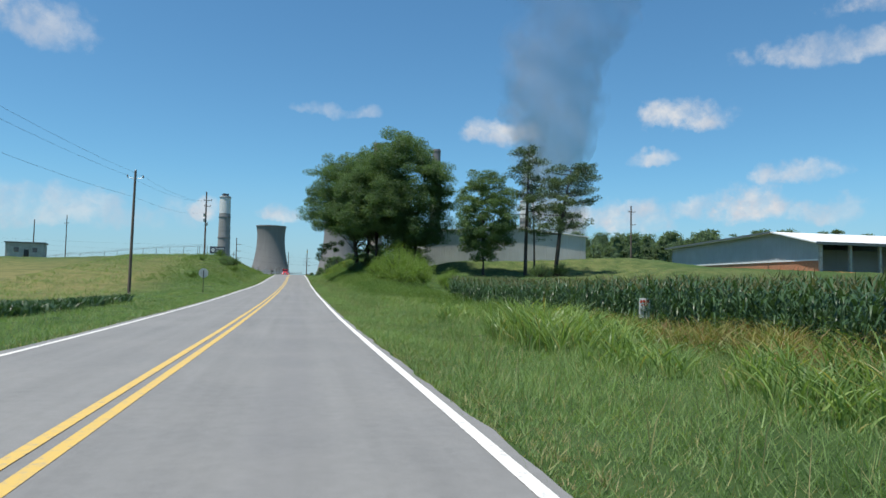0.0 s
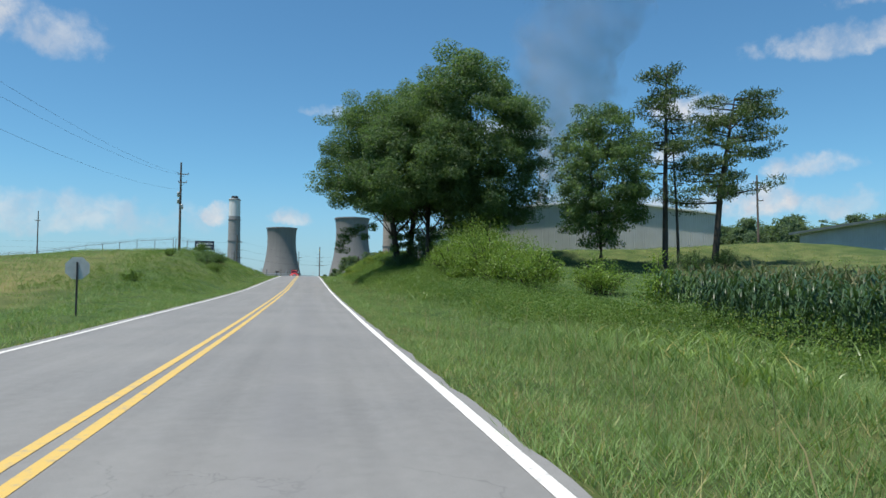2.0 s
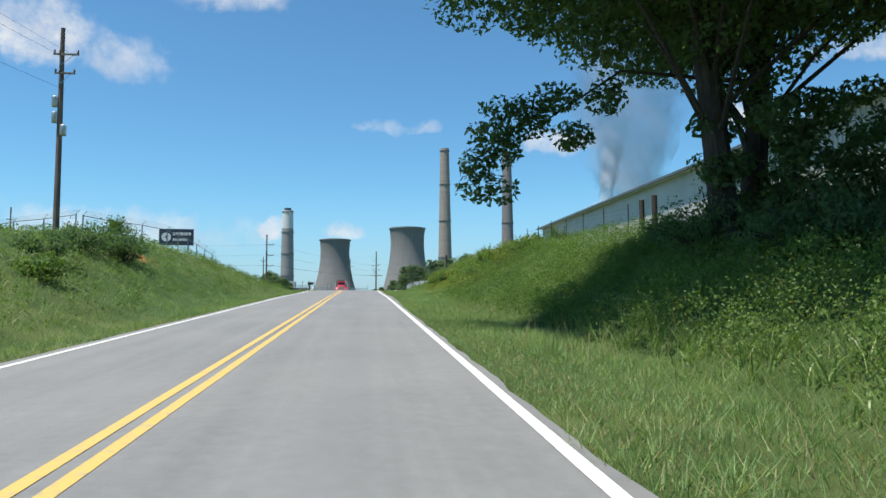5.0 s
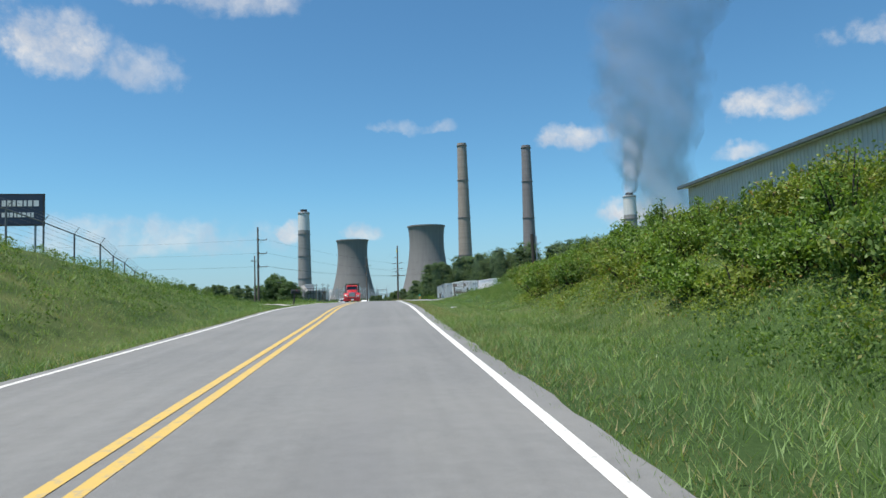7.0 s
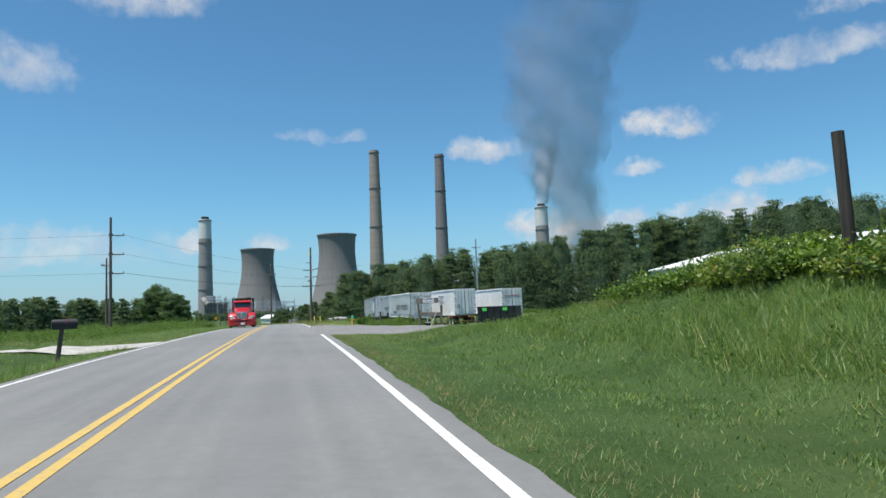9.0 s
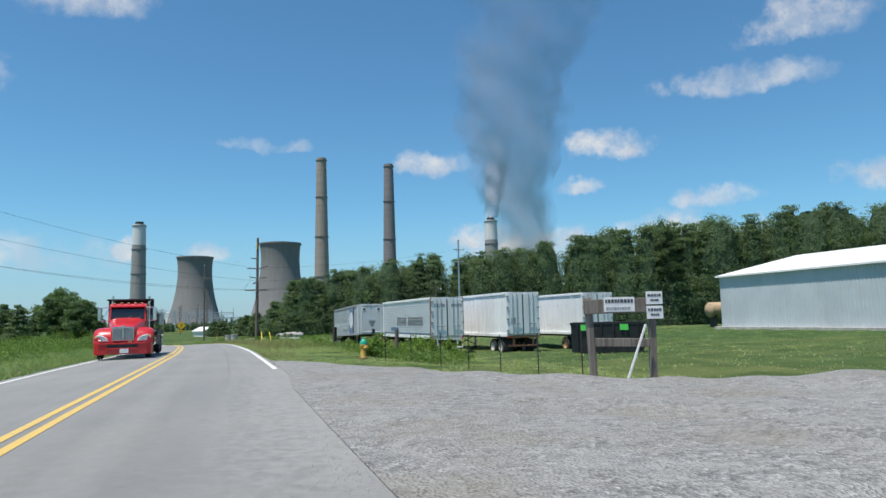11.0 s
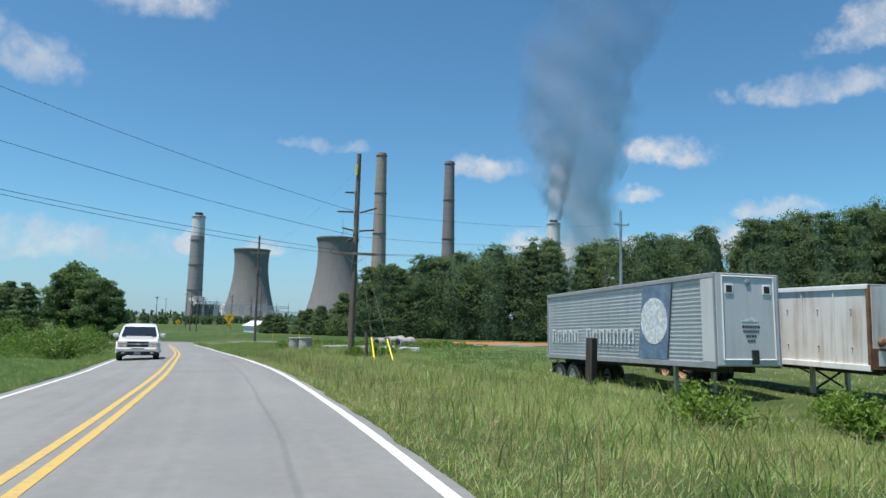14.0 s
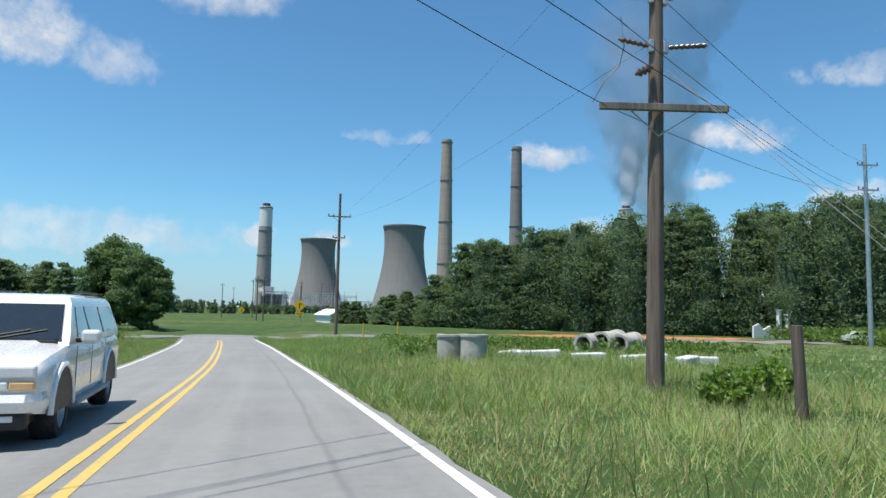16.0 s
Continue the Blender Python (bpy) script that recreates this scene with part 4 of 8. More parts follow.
def pine_tree(x, y, height, bare, spread, mat, label, trunk_r=0.28, seed=0, lean=(0, 0), stems=1, boughs=34, needles=95):
    """A pine with a long bare stem, level boughs and flat pads of needles."""
    global rng
    rng = np.random.default_rng(300 + seed)
    root = np.array(on_ground(x, y, -0.1))
    t = thing("pine_tree", label, "tree", pose(*root))
    g, vs, fs, n = Geo(), [], [], 0
    for s in range(stems):
        ox = 1.1 * s
        tip = Vector((ox + lean[0], lean[1], height * (1 - 0.06 * s)))
        g.tube([(ox, 0, -0.2), (ox, 0, 0.4), (ox + lean[0] * 0.3, lean[1] * 0.3, height * 0.45), tuple(tip)], [trunk_r * 1.35, trunk_r, trunk_r * 0.8, trunk_r * 0.15], 9)
        for k in range(boughs):
            h = bare + (height - bare) * (k + rng.random()) / boughs
            reach = spread * (1 - 0.55 * ((h - bare) / (height - bare)) ** 1.5) * rng.uniform(0.35, 1.0)
            a = rng.uniform(0, 2 * math.pi)
            base = Vector((ox + lean[0] * h / height, lean[1] * h / height, h))
            end = base + Vector((math.cos(a) * reach, math.sin(a) * reach, rng.uniform(0.0, 0.9)))
            elbow = base.lerp(end, 0.6) + Vector((0, 0, -0.2))
            g.tube([base, elbow, end], [trunk_r * 0.26, trunk_r * 0.16, trunk_r * 0.05], 5)
            for q in (0.55, 0.8, 1.0):
                c = np.array(base.lerp(end, q)) + rng.normal(size=3) * 0.15
                pts, d = blob_points(needles, c, (1.05, 1.05, 0.6), 0.2)
                v, f = leaves(pts, 0.5, 0.8, d * 0.6 + [0, 0, 0.2], 0.2)
                vs.append(v), fs.append(f + n)
                n += len(v)
    crown = sheet("crown", np.concatenate(vs), np.concatenate(fs), M[mat])
    crown.parent = t
    part("trunk", g, M["bark"], t, smooth=True)
    return t


def high_left(px, py):
    """The oak's lower boughs stand high over the road and come down round the trunks."""
    return 6.6 if px < -3 else 4.6 if px < 0.5 else 2.4


limb = [(-7.2, 1.4, 2.6), (-6.9, 1.2, 3.5), (-6.4, 1.6, 3.1), (-6.9, 1.5, 1.9), (-5.7, 1.2, 3.9), (-6.2, 1.0, 4.2), (-5.0, .8, 4.5), (-4.4, 1.2, 3.5), (-3.4, 1.0, 4.6)]
skirt = [(-1.2, -1.5, 2.0), (.6, -2.2, 2.4), (2.0, -2.0, 2.2), (1.2, 1.5, 1.6), (3.2, .5, 2.0), (-.6, -2.6, 3.2), (4.4, -2.2, 2.6), (2.6, -3.4, 3.2), (.4, .8, 2.6), (1.8, .2, 3.4), (2.2, -.5, 3.6), (2.8, -1.5, 4.2), (3.4, .5, 4.4), (2.6, 1.2, 3.2), (3.8, -1, 3.4), (4.6, .6, 3.6), (3.0, -.4, 2.6), (1.4, -1.2, 4.0), (.2, -.6, 1.2), (1.0, -1.0, 1.0), (-.6, -.4, 2.4), (.4, -1.4, 3.4), (-.3, -1.0, 4.4), (1.0, -.6, 2.0), (-1.0, -.8, 3.4)]
broad_tree(10.4, 118.4, 20.8, 9.1, 2.0, 360, 520, 0.215, "oak_leaf_hazed", "large dark green oak with several trunks on the bank", 0.40, 2, 1, extra=limb + skirt, floor=high_left, twigs=26, shift=(-.9, -1.5), clump_r=1.45)
broad_tree(17.6, 110.5, 24.8, 8.1, 1.0, 300, 420, 0.25, "oak_leaf_hazed", "tall dark green oak standing close beside a broader one", 0.36, 2, 2, floor=lambda px, py: 2.0, twigs=16, shift=(-.2, -.5), clump_r=1.45)
broad_tree(12.2, 112.6, 18.2, 6.9, 3.0, 250, 380, 0.21, "oak_leaf_hazed", "dark green oak whose boughs reach over the verge", 0.32, 1, 3, floor=lambda px, py: 6.0 if px < 1 else 2.5, twigs=16, shift=(-1.5, -3.6), clump_r=1.3)
broad_tree(28.0, 103.0, 17.6, 5.1, .6, 220, 180, 0.27, "oak_leaf_hazed", "slim open-crowned dark green tree on the grassy rise", 0.24, 1, 7, clump_r=1.0, twigs=40)
pine_tree(34.9, 103.0, 20.0, 9.6, 5.0, "pine_leaf", "tall thin pine with a bare stem and a sparse crown", 0.30, 4, (0.5, 0), 1, 34, 62)
pine_tree(36.6, 103.4, 14.5, 5.2, 3.0, "pine_leaf", "thin half-dead pine with mostly bare boughs", 0.16, 6, (-.5, 0), 1, 15, 10)
pine_tree(39.3, 101.3, 17.4, 6.4, 7.6, "pine_leaf", "pine with flat pads of dark needles reaching to one side", 0.34, 5, (2.6, 0), 1, 46, 85)


# ---- poles, wires and fences ----
def sag(a, b, drop, n=14):
    a, b = Vector(a), Vector(b)
    return [a.lerp(b, k / n) - Vector((0, 0, drop * 4 * (k / n) * (1 - k / n))) for k in range(n + 1)]


def wire(points, r=0.012, label="thin black overhead power line"):
    ob = part("power_line", Geo().tube(points, r, 4, False), M["wire"])
    return tagged(ob, label, "power line", "overhead lines")


def pin_insulator(parent, x, y, z, h=0.22):
    part("insulator", Geo().lathe([(0.02, -0.06), (0.05, 0), (0.075, 0.05), (0.045, 0.09), (0.07, 0.13), (0.03, h)], 10, Matrix.Translation((x, y, z)), True), M["insulator"], parent, smooth=True)


def utility_pole(x, y, top, r=0.16, arms=(), mat="pole_wood", label="weathered wooden utility pole", turn=0.0, lean=(0, 0), pins=0.0, bare=False):
    """arms: (metres below the top, reach to each side, thickness, offset)."""
    base = on_ground(x, y, -0.15)
    t = thing("utility_pole", label, "utility pole", pose(*base, 0, 0, turn), "utility poles")
    h = top - base[2]
    part("pole", Geo().tube([(0, 0, 0), (lean[0] * .5, lean[1] * .5, h * .5), (lean[0], lean[1], h)], [r, r * .85, r * .66], 12), M[mat], t, smooth=True)
    part("pole_cap", Geo().lathe([(r * .7, 0), (r * .7, .05), (.02, .12)], 12, Matrix.Translation((lean[0], lean[1], h)), True), M["galv"], t)
    for down, reach, thick, off in arms:
        k = (h - down) / h
        c = (lean[0] * k + off, lean[1] * k - r - thick / 2, h - down)
        part("crossarm", Geo().box(c, (2 * reach, thick, thick * 1.25), 0.012), M["grey_wood"] if mat == "pole_wood" else M["galv"], t)
        for s in () if bare else (-0.92, 0.92, -0.5):
            pin_insulator(t, c[0] + s * reach, c[1], c[2] + thick * 0.7)
        for s in (-1, 1):
            part("arm_brace", Geo().tube([(c[0] + s * reach * .55, c[1], c[2] - .05), (c[0] - off, c[1] + .1, c[2] - .65)], .018, 5), M["galv"], t)
    if pins:
        for s in (-1, 1):
            part("bracket", Geo().tube([(lean[0], lean[1], h - pins), (lean[0] + s * .75, lean[1], h - pins + .12)], .03, 6), M["galv"], t)
            pin_insulator(t, lean[0] + s * .75, lean[1], h - pins + .16, .26)
    return t


utility_pole(-17.2, 75.7, 12.84, 0.17, (), lean=(0.15, 0), pins=0.85)
p2 = utility_pole(-18.9, 144.2, 19.6, 0.19, ((1.7, 0.75, .09, .35), (2.9, 0.6, .09, .3)), label="tall wooden utility pole with small crossarms above the bank")
for dz, dx in ((4.6, -.28), (5.6, -.26), (6.4, .25)):
    part("equipment_box", Geo().lathe([(.16, 0), (.19, .05), (.19, .62), (.1, .7)], 12, Matrix.Translation((dx, -.1, 19.6 - 6.9 - dz)), True), M["galv"], p2, smooth=True)
utility_pole(-23.5, 265.9, 18.15, 0.22, ((2.4, .95, .1, .75), (4.9, .95, .1, .75), (7.4, .95, .1, .75)), label="tall pole with three side arms carrying power lines")
utility_pole(-24.6, 268.4, 13.0, 0.16, ((1.0, .6, .09, 0),), label="shorter wooden pole beside the tall line pole")
px = utility_pole(2.68, 288.2, 15.75, 0.21, ((6.57, 1.5, .13, .1),), label="dark wooden utility pole with a long crossarm by the road", turn=-6, lean=(0.12, 0), bare=True)
arm_z = 15.75 - on_ground(2.68, 288.2, -.15)[2] - 6.57


def strain_insulator(side, up, reach, tilt):
    """A ribbed rod standing off the pole."""
    n = round(reach / .065)
    rings = [(.02, 0)] + [(.07 if k % 2 else .042, .06 + .065 * k) for k in range(n)] + [(.03, reach + .08), (.02, reach + .1)]
    m = Matrix.Translation((.09 + side * .2, -.1, arm_z + up)) @ Matrix.Rotation(side * radians(90 - tilt), 4, "Y")
    rod = part("strain_insulator", Geo().lathe(rings, 10, m, True), M["insulator"], px, smooth=True)
    part("clamp", Geo().box((.09 + side * .17, -.1, arm_z + up), (.12, .14, .3), .02), M["galv"], rod)


for one in ((-1, 1.52, .66, 12), (1, 1.5, .88, 5), (-1, 2.72, .98, 0), (1, 2.68, 1.05, 18), (-1, 4.0, .5, -2)):
    strain_insulator(*one)
part("lightning_arrester", Geo().lathe([(.03, 0)] + [(.11 if k % 2 else .06, .05 + .055 * k) for k in range(7)] + [(.03, .45)], 10, Matrix.Translation((-.08, -.2, arm_z + .98)) @ Matrix.Rotation(radians(-115), 4, "Y"), True), M["insulator"], px, smooth=True)
part("yellow_tag", Geo().box((-.02, -.19, arm_z + 5.5), (.12, .02, .72), .004), M["guy_yellow"], px, "yellow marker strip")
part("jumper_cable", Geo().tube([(-1.5, -.25, arm_z + .08), (-1.25, -.2, arm_z + .55), (-.85, -.15, arm_z + 1.0), (-.72, -.12, arm_z + 1.5), (-.8, -.12, arm_z + 2.2)], .012, 5), M["black_paint"], px)
utility_pole(-5.7, 350.5, 17.27, 0.2, ((2.6, 1.3, .11, 0), (5.0, .7, .1, 0)), label="slim dark utility pole at the junction")
utility_pole(44.0, 331.4, 21.0, 0.24, ((2.0, 1.1, .12, 0), (4.4, 1.1, .12, 0)), "galv", "tall pale grey steel power pole in the field")
utility_pole(72.2, 140.2, 20.1, 0.2, ((1.3, .9, .1, 0), (4.2, .6, .1, .3)), label="wooden utility pole on the rise behind the field")
utility_pole(-84.0, 272.0, 25.0, 0.22, ((3.0, .8, .1, 0),), label="distant wooden utility pole behind the fence")
utility_pole(-62.0, 178.0, 15.5, 0.16, (), label="plain wooden pole beside the small block building")
lamp_pole = utility_pole(35.0, 318.0, 11.6, 0.13, (), label="wooden pole with a small yard lamp")
part("lamp_arm", Geo().tube([(0, 0, 8.3), (.5, 0, 8.75), (.95, 0, 8.7)], .035, 6), M["galv"], lamp_pole)
part("lamp_head", Geo().lathe([(.05, .16), (.2, .05), (.22, -.1), (.1, -.2)], 12, Matrix.Translation((.95, 0, 8.6)), True), M["galv"], lamp_pole, smooth=True)
for x, y, top in ((-30, 470, 13), (-38, 520, 14), (-9, 470, 16), (-64, 480, 12), (60, 470, 12), (-26, 452, 12), (-20, 500, 13), (-16, 560, 15), (-52, 540, 13), (-28, 610, 15), (-44, 640, 15), (-22, 680, 16), (-90, 620, 15), (-74, 700, 16)):
    utility_pole(x, y, top, .17, ((.8, .9, .1, 0),), label="distant utility pole beyond the junction")

for k, (dx, dz) in enumerate(((-.7, 0), (.75, 0), (0, -2.2))):
    wire(sag((-16.4 + dx, -25, 11.2 + dz), (-17.05 + dx, 75.7, 12.3 + dz), 1.4), .009)
    wire(sag((-17.05 + dx, 75.7, 12.3 + dz), (-18.6 + dx * .6, 144.2, 17.9 + dz), .9), .008)
for down_m, z_x, z_z, off in ((2.3, 11.9, 19.2, 0.0), (4.8, 10.3, 16.8, .3), (7.3, 9.16, 16.6, -1.3), (7.3, 9.16, 16.4, 1.65)):
    wire(sag((-21.9, 265.7, 18.15 - down_m), (2.76 + off, 288.0, z_x), .55), .011)
    wire(sag((2.76 + off, 288.0, z_x), (44.0 + off * .4, 331.2, z_z), .7), .010)
    wire(sag((-21.9, 265.7, 18.15 - down_m), (-120, 250, 17 - down_m * .5), 1.2), .012)
wire(sag((2.9, 288.1, 14.9), (-5.7, 350.4, 14.8), .8), .005)
wire(sag((2.9, 288.1, 11.0), (-5.0, 350.4, 14.6), .9), .005)
for gx, gy in ((2.95, 278.3), (4.0, 278.8)):
    g = thing("guy_wire", "steel guy wire with a bright yellow guard tube", "guy wire", pose(*on_ground(gx, gy, -.05)), "guy wires")
    end = Vector((2.95 - gx, 288.1 - gy, 10.2 - float(ground_z(gx, gy))))
    part("strand", Geo().tube([(0, 0, 0), tuple(end)], .006, 5), M["fence_steel"], g)
    part("guard", Geo().tube([tuple(end * .015), tuple(end * .165)], .04, 8), M["guy_yellow"], g, "yellow plastic guard")


def chain_fence(points, height, spacing, label, barbs=True, wood=False, rail=True, mesh=True, post_r=.05, post_mat="fence_steel"):
    """Posts, top rail, strands and arms along a line on the ground."""
    t = thing("wire_fence", label, "fence", pose(*on_ground(*points[0])))
    o = Vector(on_ground(*points[0]))
    places = []
    for (x0, y0), (x1, y1) in zip(points, points[1:]):
        n = max(1, round(math.hypot(x1 - x0, y1 - y0) / spacing))
        places += [(x0 + (x1 - x0) * k / n, y0 + (y1 - y0) * k / n) for k in range(n)]
    places.append(points[-1])
    tops = [Vector(on_ground(x, y)) - o for x, y in places]
    for k, p in enumerate(tops):
        g = Geo().tube([p + Vector((0, 0, -.2)), p + Vector((0, 0, height))], post_r, 8)
        if barbs:
            g.tube([p + Vector((0, 0, height)), p + Vector((.28, -.05, height + .34))], .018, 5)
        part("post", g, M[post_mat], t)
    up = lambda h: [p + Vector((0, 0, h)) for p in tops]
    if rail:
        part("top_rail", Geo().tube(up(height - .03), .034, 6), M["fence_steel"], t)
    if mesh:
        g = Geo()
        for k in range(1, 8):
            g.tube(up(height * k / 8.0), .006, 3, False)
        part("mesh_wires", g, M["fence_steel"], t)
    if barbs:
        g = Geo()
        for k in (.3, .65, 1.0):
            g.tube([p + Vector((.28 * k, -.05 * k, height + .34 * k)) for p in tops], .008, 3, False)
        part("barbed_wires", g, M["fence_steel"], t)
    return t


chain_fence([(-88, 196), (-50, 172), (-21.5, 153.5)], 2.1, 3.6, "grey chain-link fence with barbed wire along the bank top")
chain_fence([(-21.2, 154), (-17.6, 163), (-17.4, 180), (-23.5, 226)], 2.1, 3.2, "grey chain-link fence with barbed wire beside the road")
chain_fence([(12.6, 132), (12.4, 152)], 1.9, 3.4, "thin dark steel posts with wire on the weedy bank", False, False, False, True, .028, "dark_steel")
chain_fence([(16, 187), (30, 200), (52, 214)], 1.5, 5.5, "thin steel posts with wire in front of the metal shed", False, False, False, True, .04, "dark_steel")
chain_fence([(5.3, 225.5), (6.3, 221.5), (7.1, 218.2), (8.0, 215.0)], 1.1, 2.1, "low wire fence on thin dark steel posts", False, False, False, False, .016, "dark_steel")


def wooden_post(x, y, h, r, label, lean=(0, 0), square=True, mat=None):
    ob = Geo()
    if square:
        ob.box((0, 0, h / 2 - .15), (2 * r, 2 * r, h + .3), .02, Matrix.Rotation(lean[0], 4, "Y") @ Matrix.Rotation(.4, 4, "Z"))
    else:
        ob.tube([(0, 0, -.2), (lean[0] * h, lean[1] * h, h)], [r, r * .93], 12)
    o = part("wooden_post", ob, M[mat or ("grey_wood" if square else "pole_wood")])
    o.matrix_basis = pose(*on_ground(x, y))
    return tagged(o, label, "post", "wooden posts")


wooden_post(12.7, 130.6, 2.0, .13, "dark weathered wooden gate post", (0, 0), False, "bark")
wooden_post(12.35, 128.4, 1.9, .13, "dark weathered wooden gate post", (0, 0), False, "bark")
wooden_post(9.44, 180.0, 2.5, .12, "round dark brown wooden post on the bank", (-.03, 0), False, "bark")
wooden_post(7.6, 233.3, 1.5, .10, "old dark wooden post among weeds", (0, 0), False)
wooden_post(9.4, 267.5, 1.7, .15, "thick dark wooden post among weeds beside the silver trailer", (.02, 0), True, "bark")
wooden_post(3.2, 283.8, 1.55, .1, "old dark leaning wooden post in the grass", (-.06, 0), False)


# ---- signs ----
def bars(parent, mat, x0, z0, x1, z1, y, count, gap=.35, seed=1, name="lettering"):
    """A row of plain bars in place of writing."""
    r = random.Random(seed)
    w = [r.uniform(.6, 1.3) for _ in range(count)]
    total = sum(w) + gap * (count - 1)
    g, x = Geo(), x0
    for k in w:
        wide = (x1 - x0) * k / total
        g.box((x + wide / 2, y, (z0 + z1) / 2), (wide, .006, z1 - z0))
        x += wide + (x1 - x0) * gap / total
    return part(name, g, mat, parent)


def round_sign():
    t = thing("road_sign", "unpainted grey back of an eight-sided road sign on a dark post", "road sign", pose(*on_ground(-9.06, 69.07), 0, 0, 8))
    h = 2.25 - float(ground_z(-9.06, 69.07))
    ring = [(.47 * math.cos(radians(22.5 + 45 * k)), h + .47 * math.sin(radians(22.5 + 45 * k))) for k in range(8)]
    part("plate", Geo().prism(ring, "y", -.004, .004), M["sign_back"], t)
    part("post", Geo().box((0, -.04, h / 2), (.07, .05, h + .5), .008), M["dark_steel"], t)


def yard_sign():
    t = thing("yard_sign", "small cream plastic sign with red heading at the field's edge", "sign", pose(*on_ground(12.6, 23.4), 0, 0, -12))
    part("panel", Geo().box((0, 0, 1.0), (.40, .012, .74), .004), M["white_paint"], t)
    bars(t, M["ink_red"], -.17, 1.2, .17, 1.31, -.012, 4, seed=2)
    bars(t, M["ink_red"], -.12, 1.1, .12, 1.15, -.012, 3, seed=3)
    for k in range(4):
        bars(t, M["ink_grey"], -.15, .98 - .07 * k, .15, 1.005 - .07 * k, -.012, 5, seed=4 + k)
    for s in (-.15, .15):
        part("stake", Geo().tube([(s, .012, -.2), (s, .012, 1.3)], .006, 5), M["dark_steel"], t)


def board_sign():
    t = thing("board_sign", "dark navy roadside board with pale lettering on two posts", "sign", pose(*on_ground(-19.9, 174.6), 0, 0, 6))
    h = 10.1 - float(ground_z(-19.9, 174.6))
    part("board", Geo().box((0, 0, h - .8), (3.3, .06, 1.6), .01), M["sign_blue"], t)
    part("frame", Geo().box((0, .02, h + .02), (3.44, .1, .08)).box((0, .02, h - 1.62), (3.44, .1, .08)).box((-1.68, .02, h - .8), (.08, .1, 1.6)).box((1.68, .02, h - .8), (.08, .1, 1.6)), M["dark_steel"], t)
    part("emblem", Geo().lathe([(.12, 0), (.48, 0), (.48, .008), (.12, .008)], 24, Matrix.Translation((-1.0, -.034, h - .8)) @ Matrix.Rotation(radians(90), 4, "X")), M["white_paint"], t, "white ring emblem")
    bars(t, M["white_paint"], -.35, h - .62, 1.45, h - .3, -.035, 7, seed=9)
    bars(t, M["white_paint"], -.35, h - 1.2, 1.2, h - .95, -.035, 8, seed=10)
    for s in (-1.25, 1.25):
        part("post", Geo().tube([(s, .08, -.3), (s, .08, h)], .06, 8), M["galv"], t)


def timber_sign():
    """Two sleepers upright, two rails between them, boards with writing."""
    t = thing("timber_sign", "weathered railway-sleeper sign frame with small white boards", "sign", pose(*on_ground(7.76, 214.0), 0, 0, -13))
    for x, lean in ((0, -.05), (1.42, .02)):
        part("upright", Geo().box((0, 0, .85), (.155, .16, 2.1), .02, Matrix.Translation((x, 0, 0)) @ Matrix.Rotation(lean, 4, "Y")), M["grey_wood"], t)
    part("rail", Geo().box((.68, -.1, 1.68), (1.75, .09, .34), .015, Matrix.Rotation(-.015, 4, "Y")), M["grey_wood"], t)
    part("rail", Geo().box((.72, -.02, .85), (1.5, .08, .2), .015, Matrix.Rotation(.03, 4, "Y")), M["grey_wood"], t)
    b = part("board", Geo().box((.62, -.16, 1.72), (.74, .012, .34), .004), M["white_paint"], t, "white painted name board")
    bars(t, M["ink"], .29, 1.76, .95, 1.84, -.169, 9, seed=21)
    bars(t, M["ink_grey"], .30, 1.60, .88, 1.66, -.169, 9, seed=22)
    for z, s in ((1.86, 23), (1.52, 25)):
        part("board", Geo().box((1.47, -.16, z), (.40, .012, .30), .004), M["white_paint"], t, "white painted direction board")
        bars(t, M["ink"], 1.31, z + .03, 1.63, z + .09, -.169, 5, seed=s)
        bars(t, M["ink"], 1.37, z - .08, 1.57, z - .03, -.169, 4, seed=s + 1)
    part("prop", Geo().box((0, 0, .62), (.045, .045, 1.42), .004, Matrix.Translation((.72, -.25, 0)) @ Matrix.Rotation(radians(21), 4, "Y")), M["white_paint"], t, "white painted timber prop")


def diamond_sign(x, y, size, plate):
    t = thing("warning_sign", "yellow diamond road warning sign with black arrow on a post", "road sign", pose(*on_ground(x, y)), "warning signs")
    h = 2.4 + size
    part("plate", Geo().prism([(0, h - size), (size, h), (0, h + size), (-size, h)], "y", -.01, .01), M["sign_yellow"], t)
    part("arrow", Geo().box((0, -.014, h - .1), (size * .16, .006, size * .9)).box((size * .2, -.014, h + size * .2), (size * .5, .006, size * .14)), M["black_paint"], t)
    if plate:
        part("lower_plate", Geo().box((0, 0, h - size - .45), (size * 1.3, .02, .6), .006), M["sign_yellow"], t)
        bars(t, M["black_paint"], -size * .5, h - size - .55, size * .5, h - size - .35, -.016, 4, seed=31)
    part("post", Geo().box((0, .04, h / 2 - .2), (.08, .05, h + .4)), M["galv"], t)


round_sign()
yard_sign()
board_sign()
timber_sign()
diamond_sign(-13.9, 408.6, 1.2, True)
diamond_sign(-26.5, 420, .7, False)
for x, y in ((-2.9, 339.0), (.6, 342)):
    o = part("marker_post", Geo().tube([(0, 0, -.1), (0, 0, 1.55)], .05, 8).lathe([(.05, 1.55), (.03, 1.62)], 8), M["sign_yellow"])
    o.matrix_basis = pose(*on_ground(x, y))
    tagged(o, "slim orange-yellow utility marker post in the grass", "marker post", "marker posts")


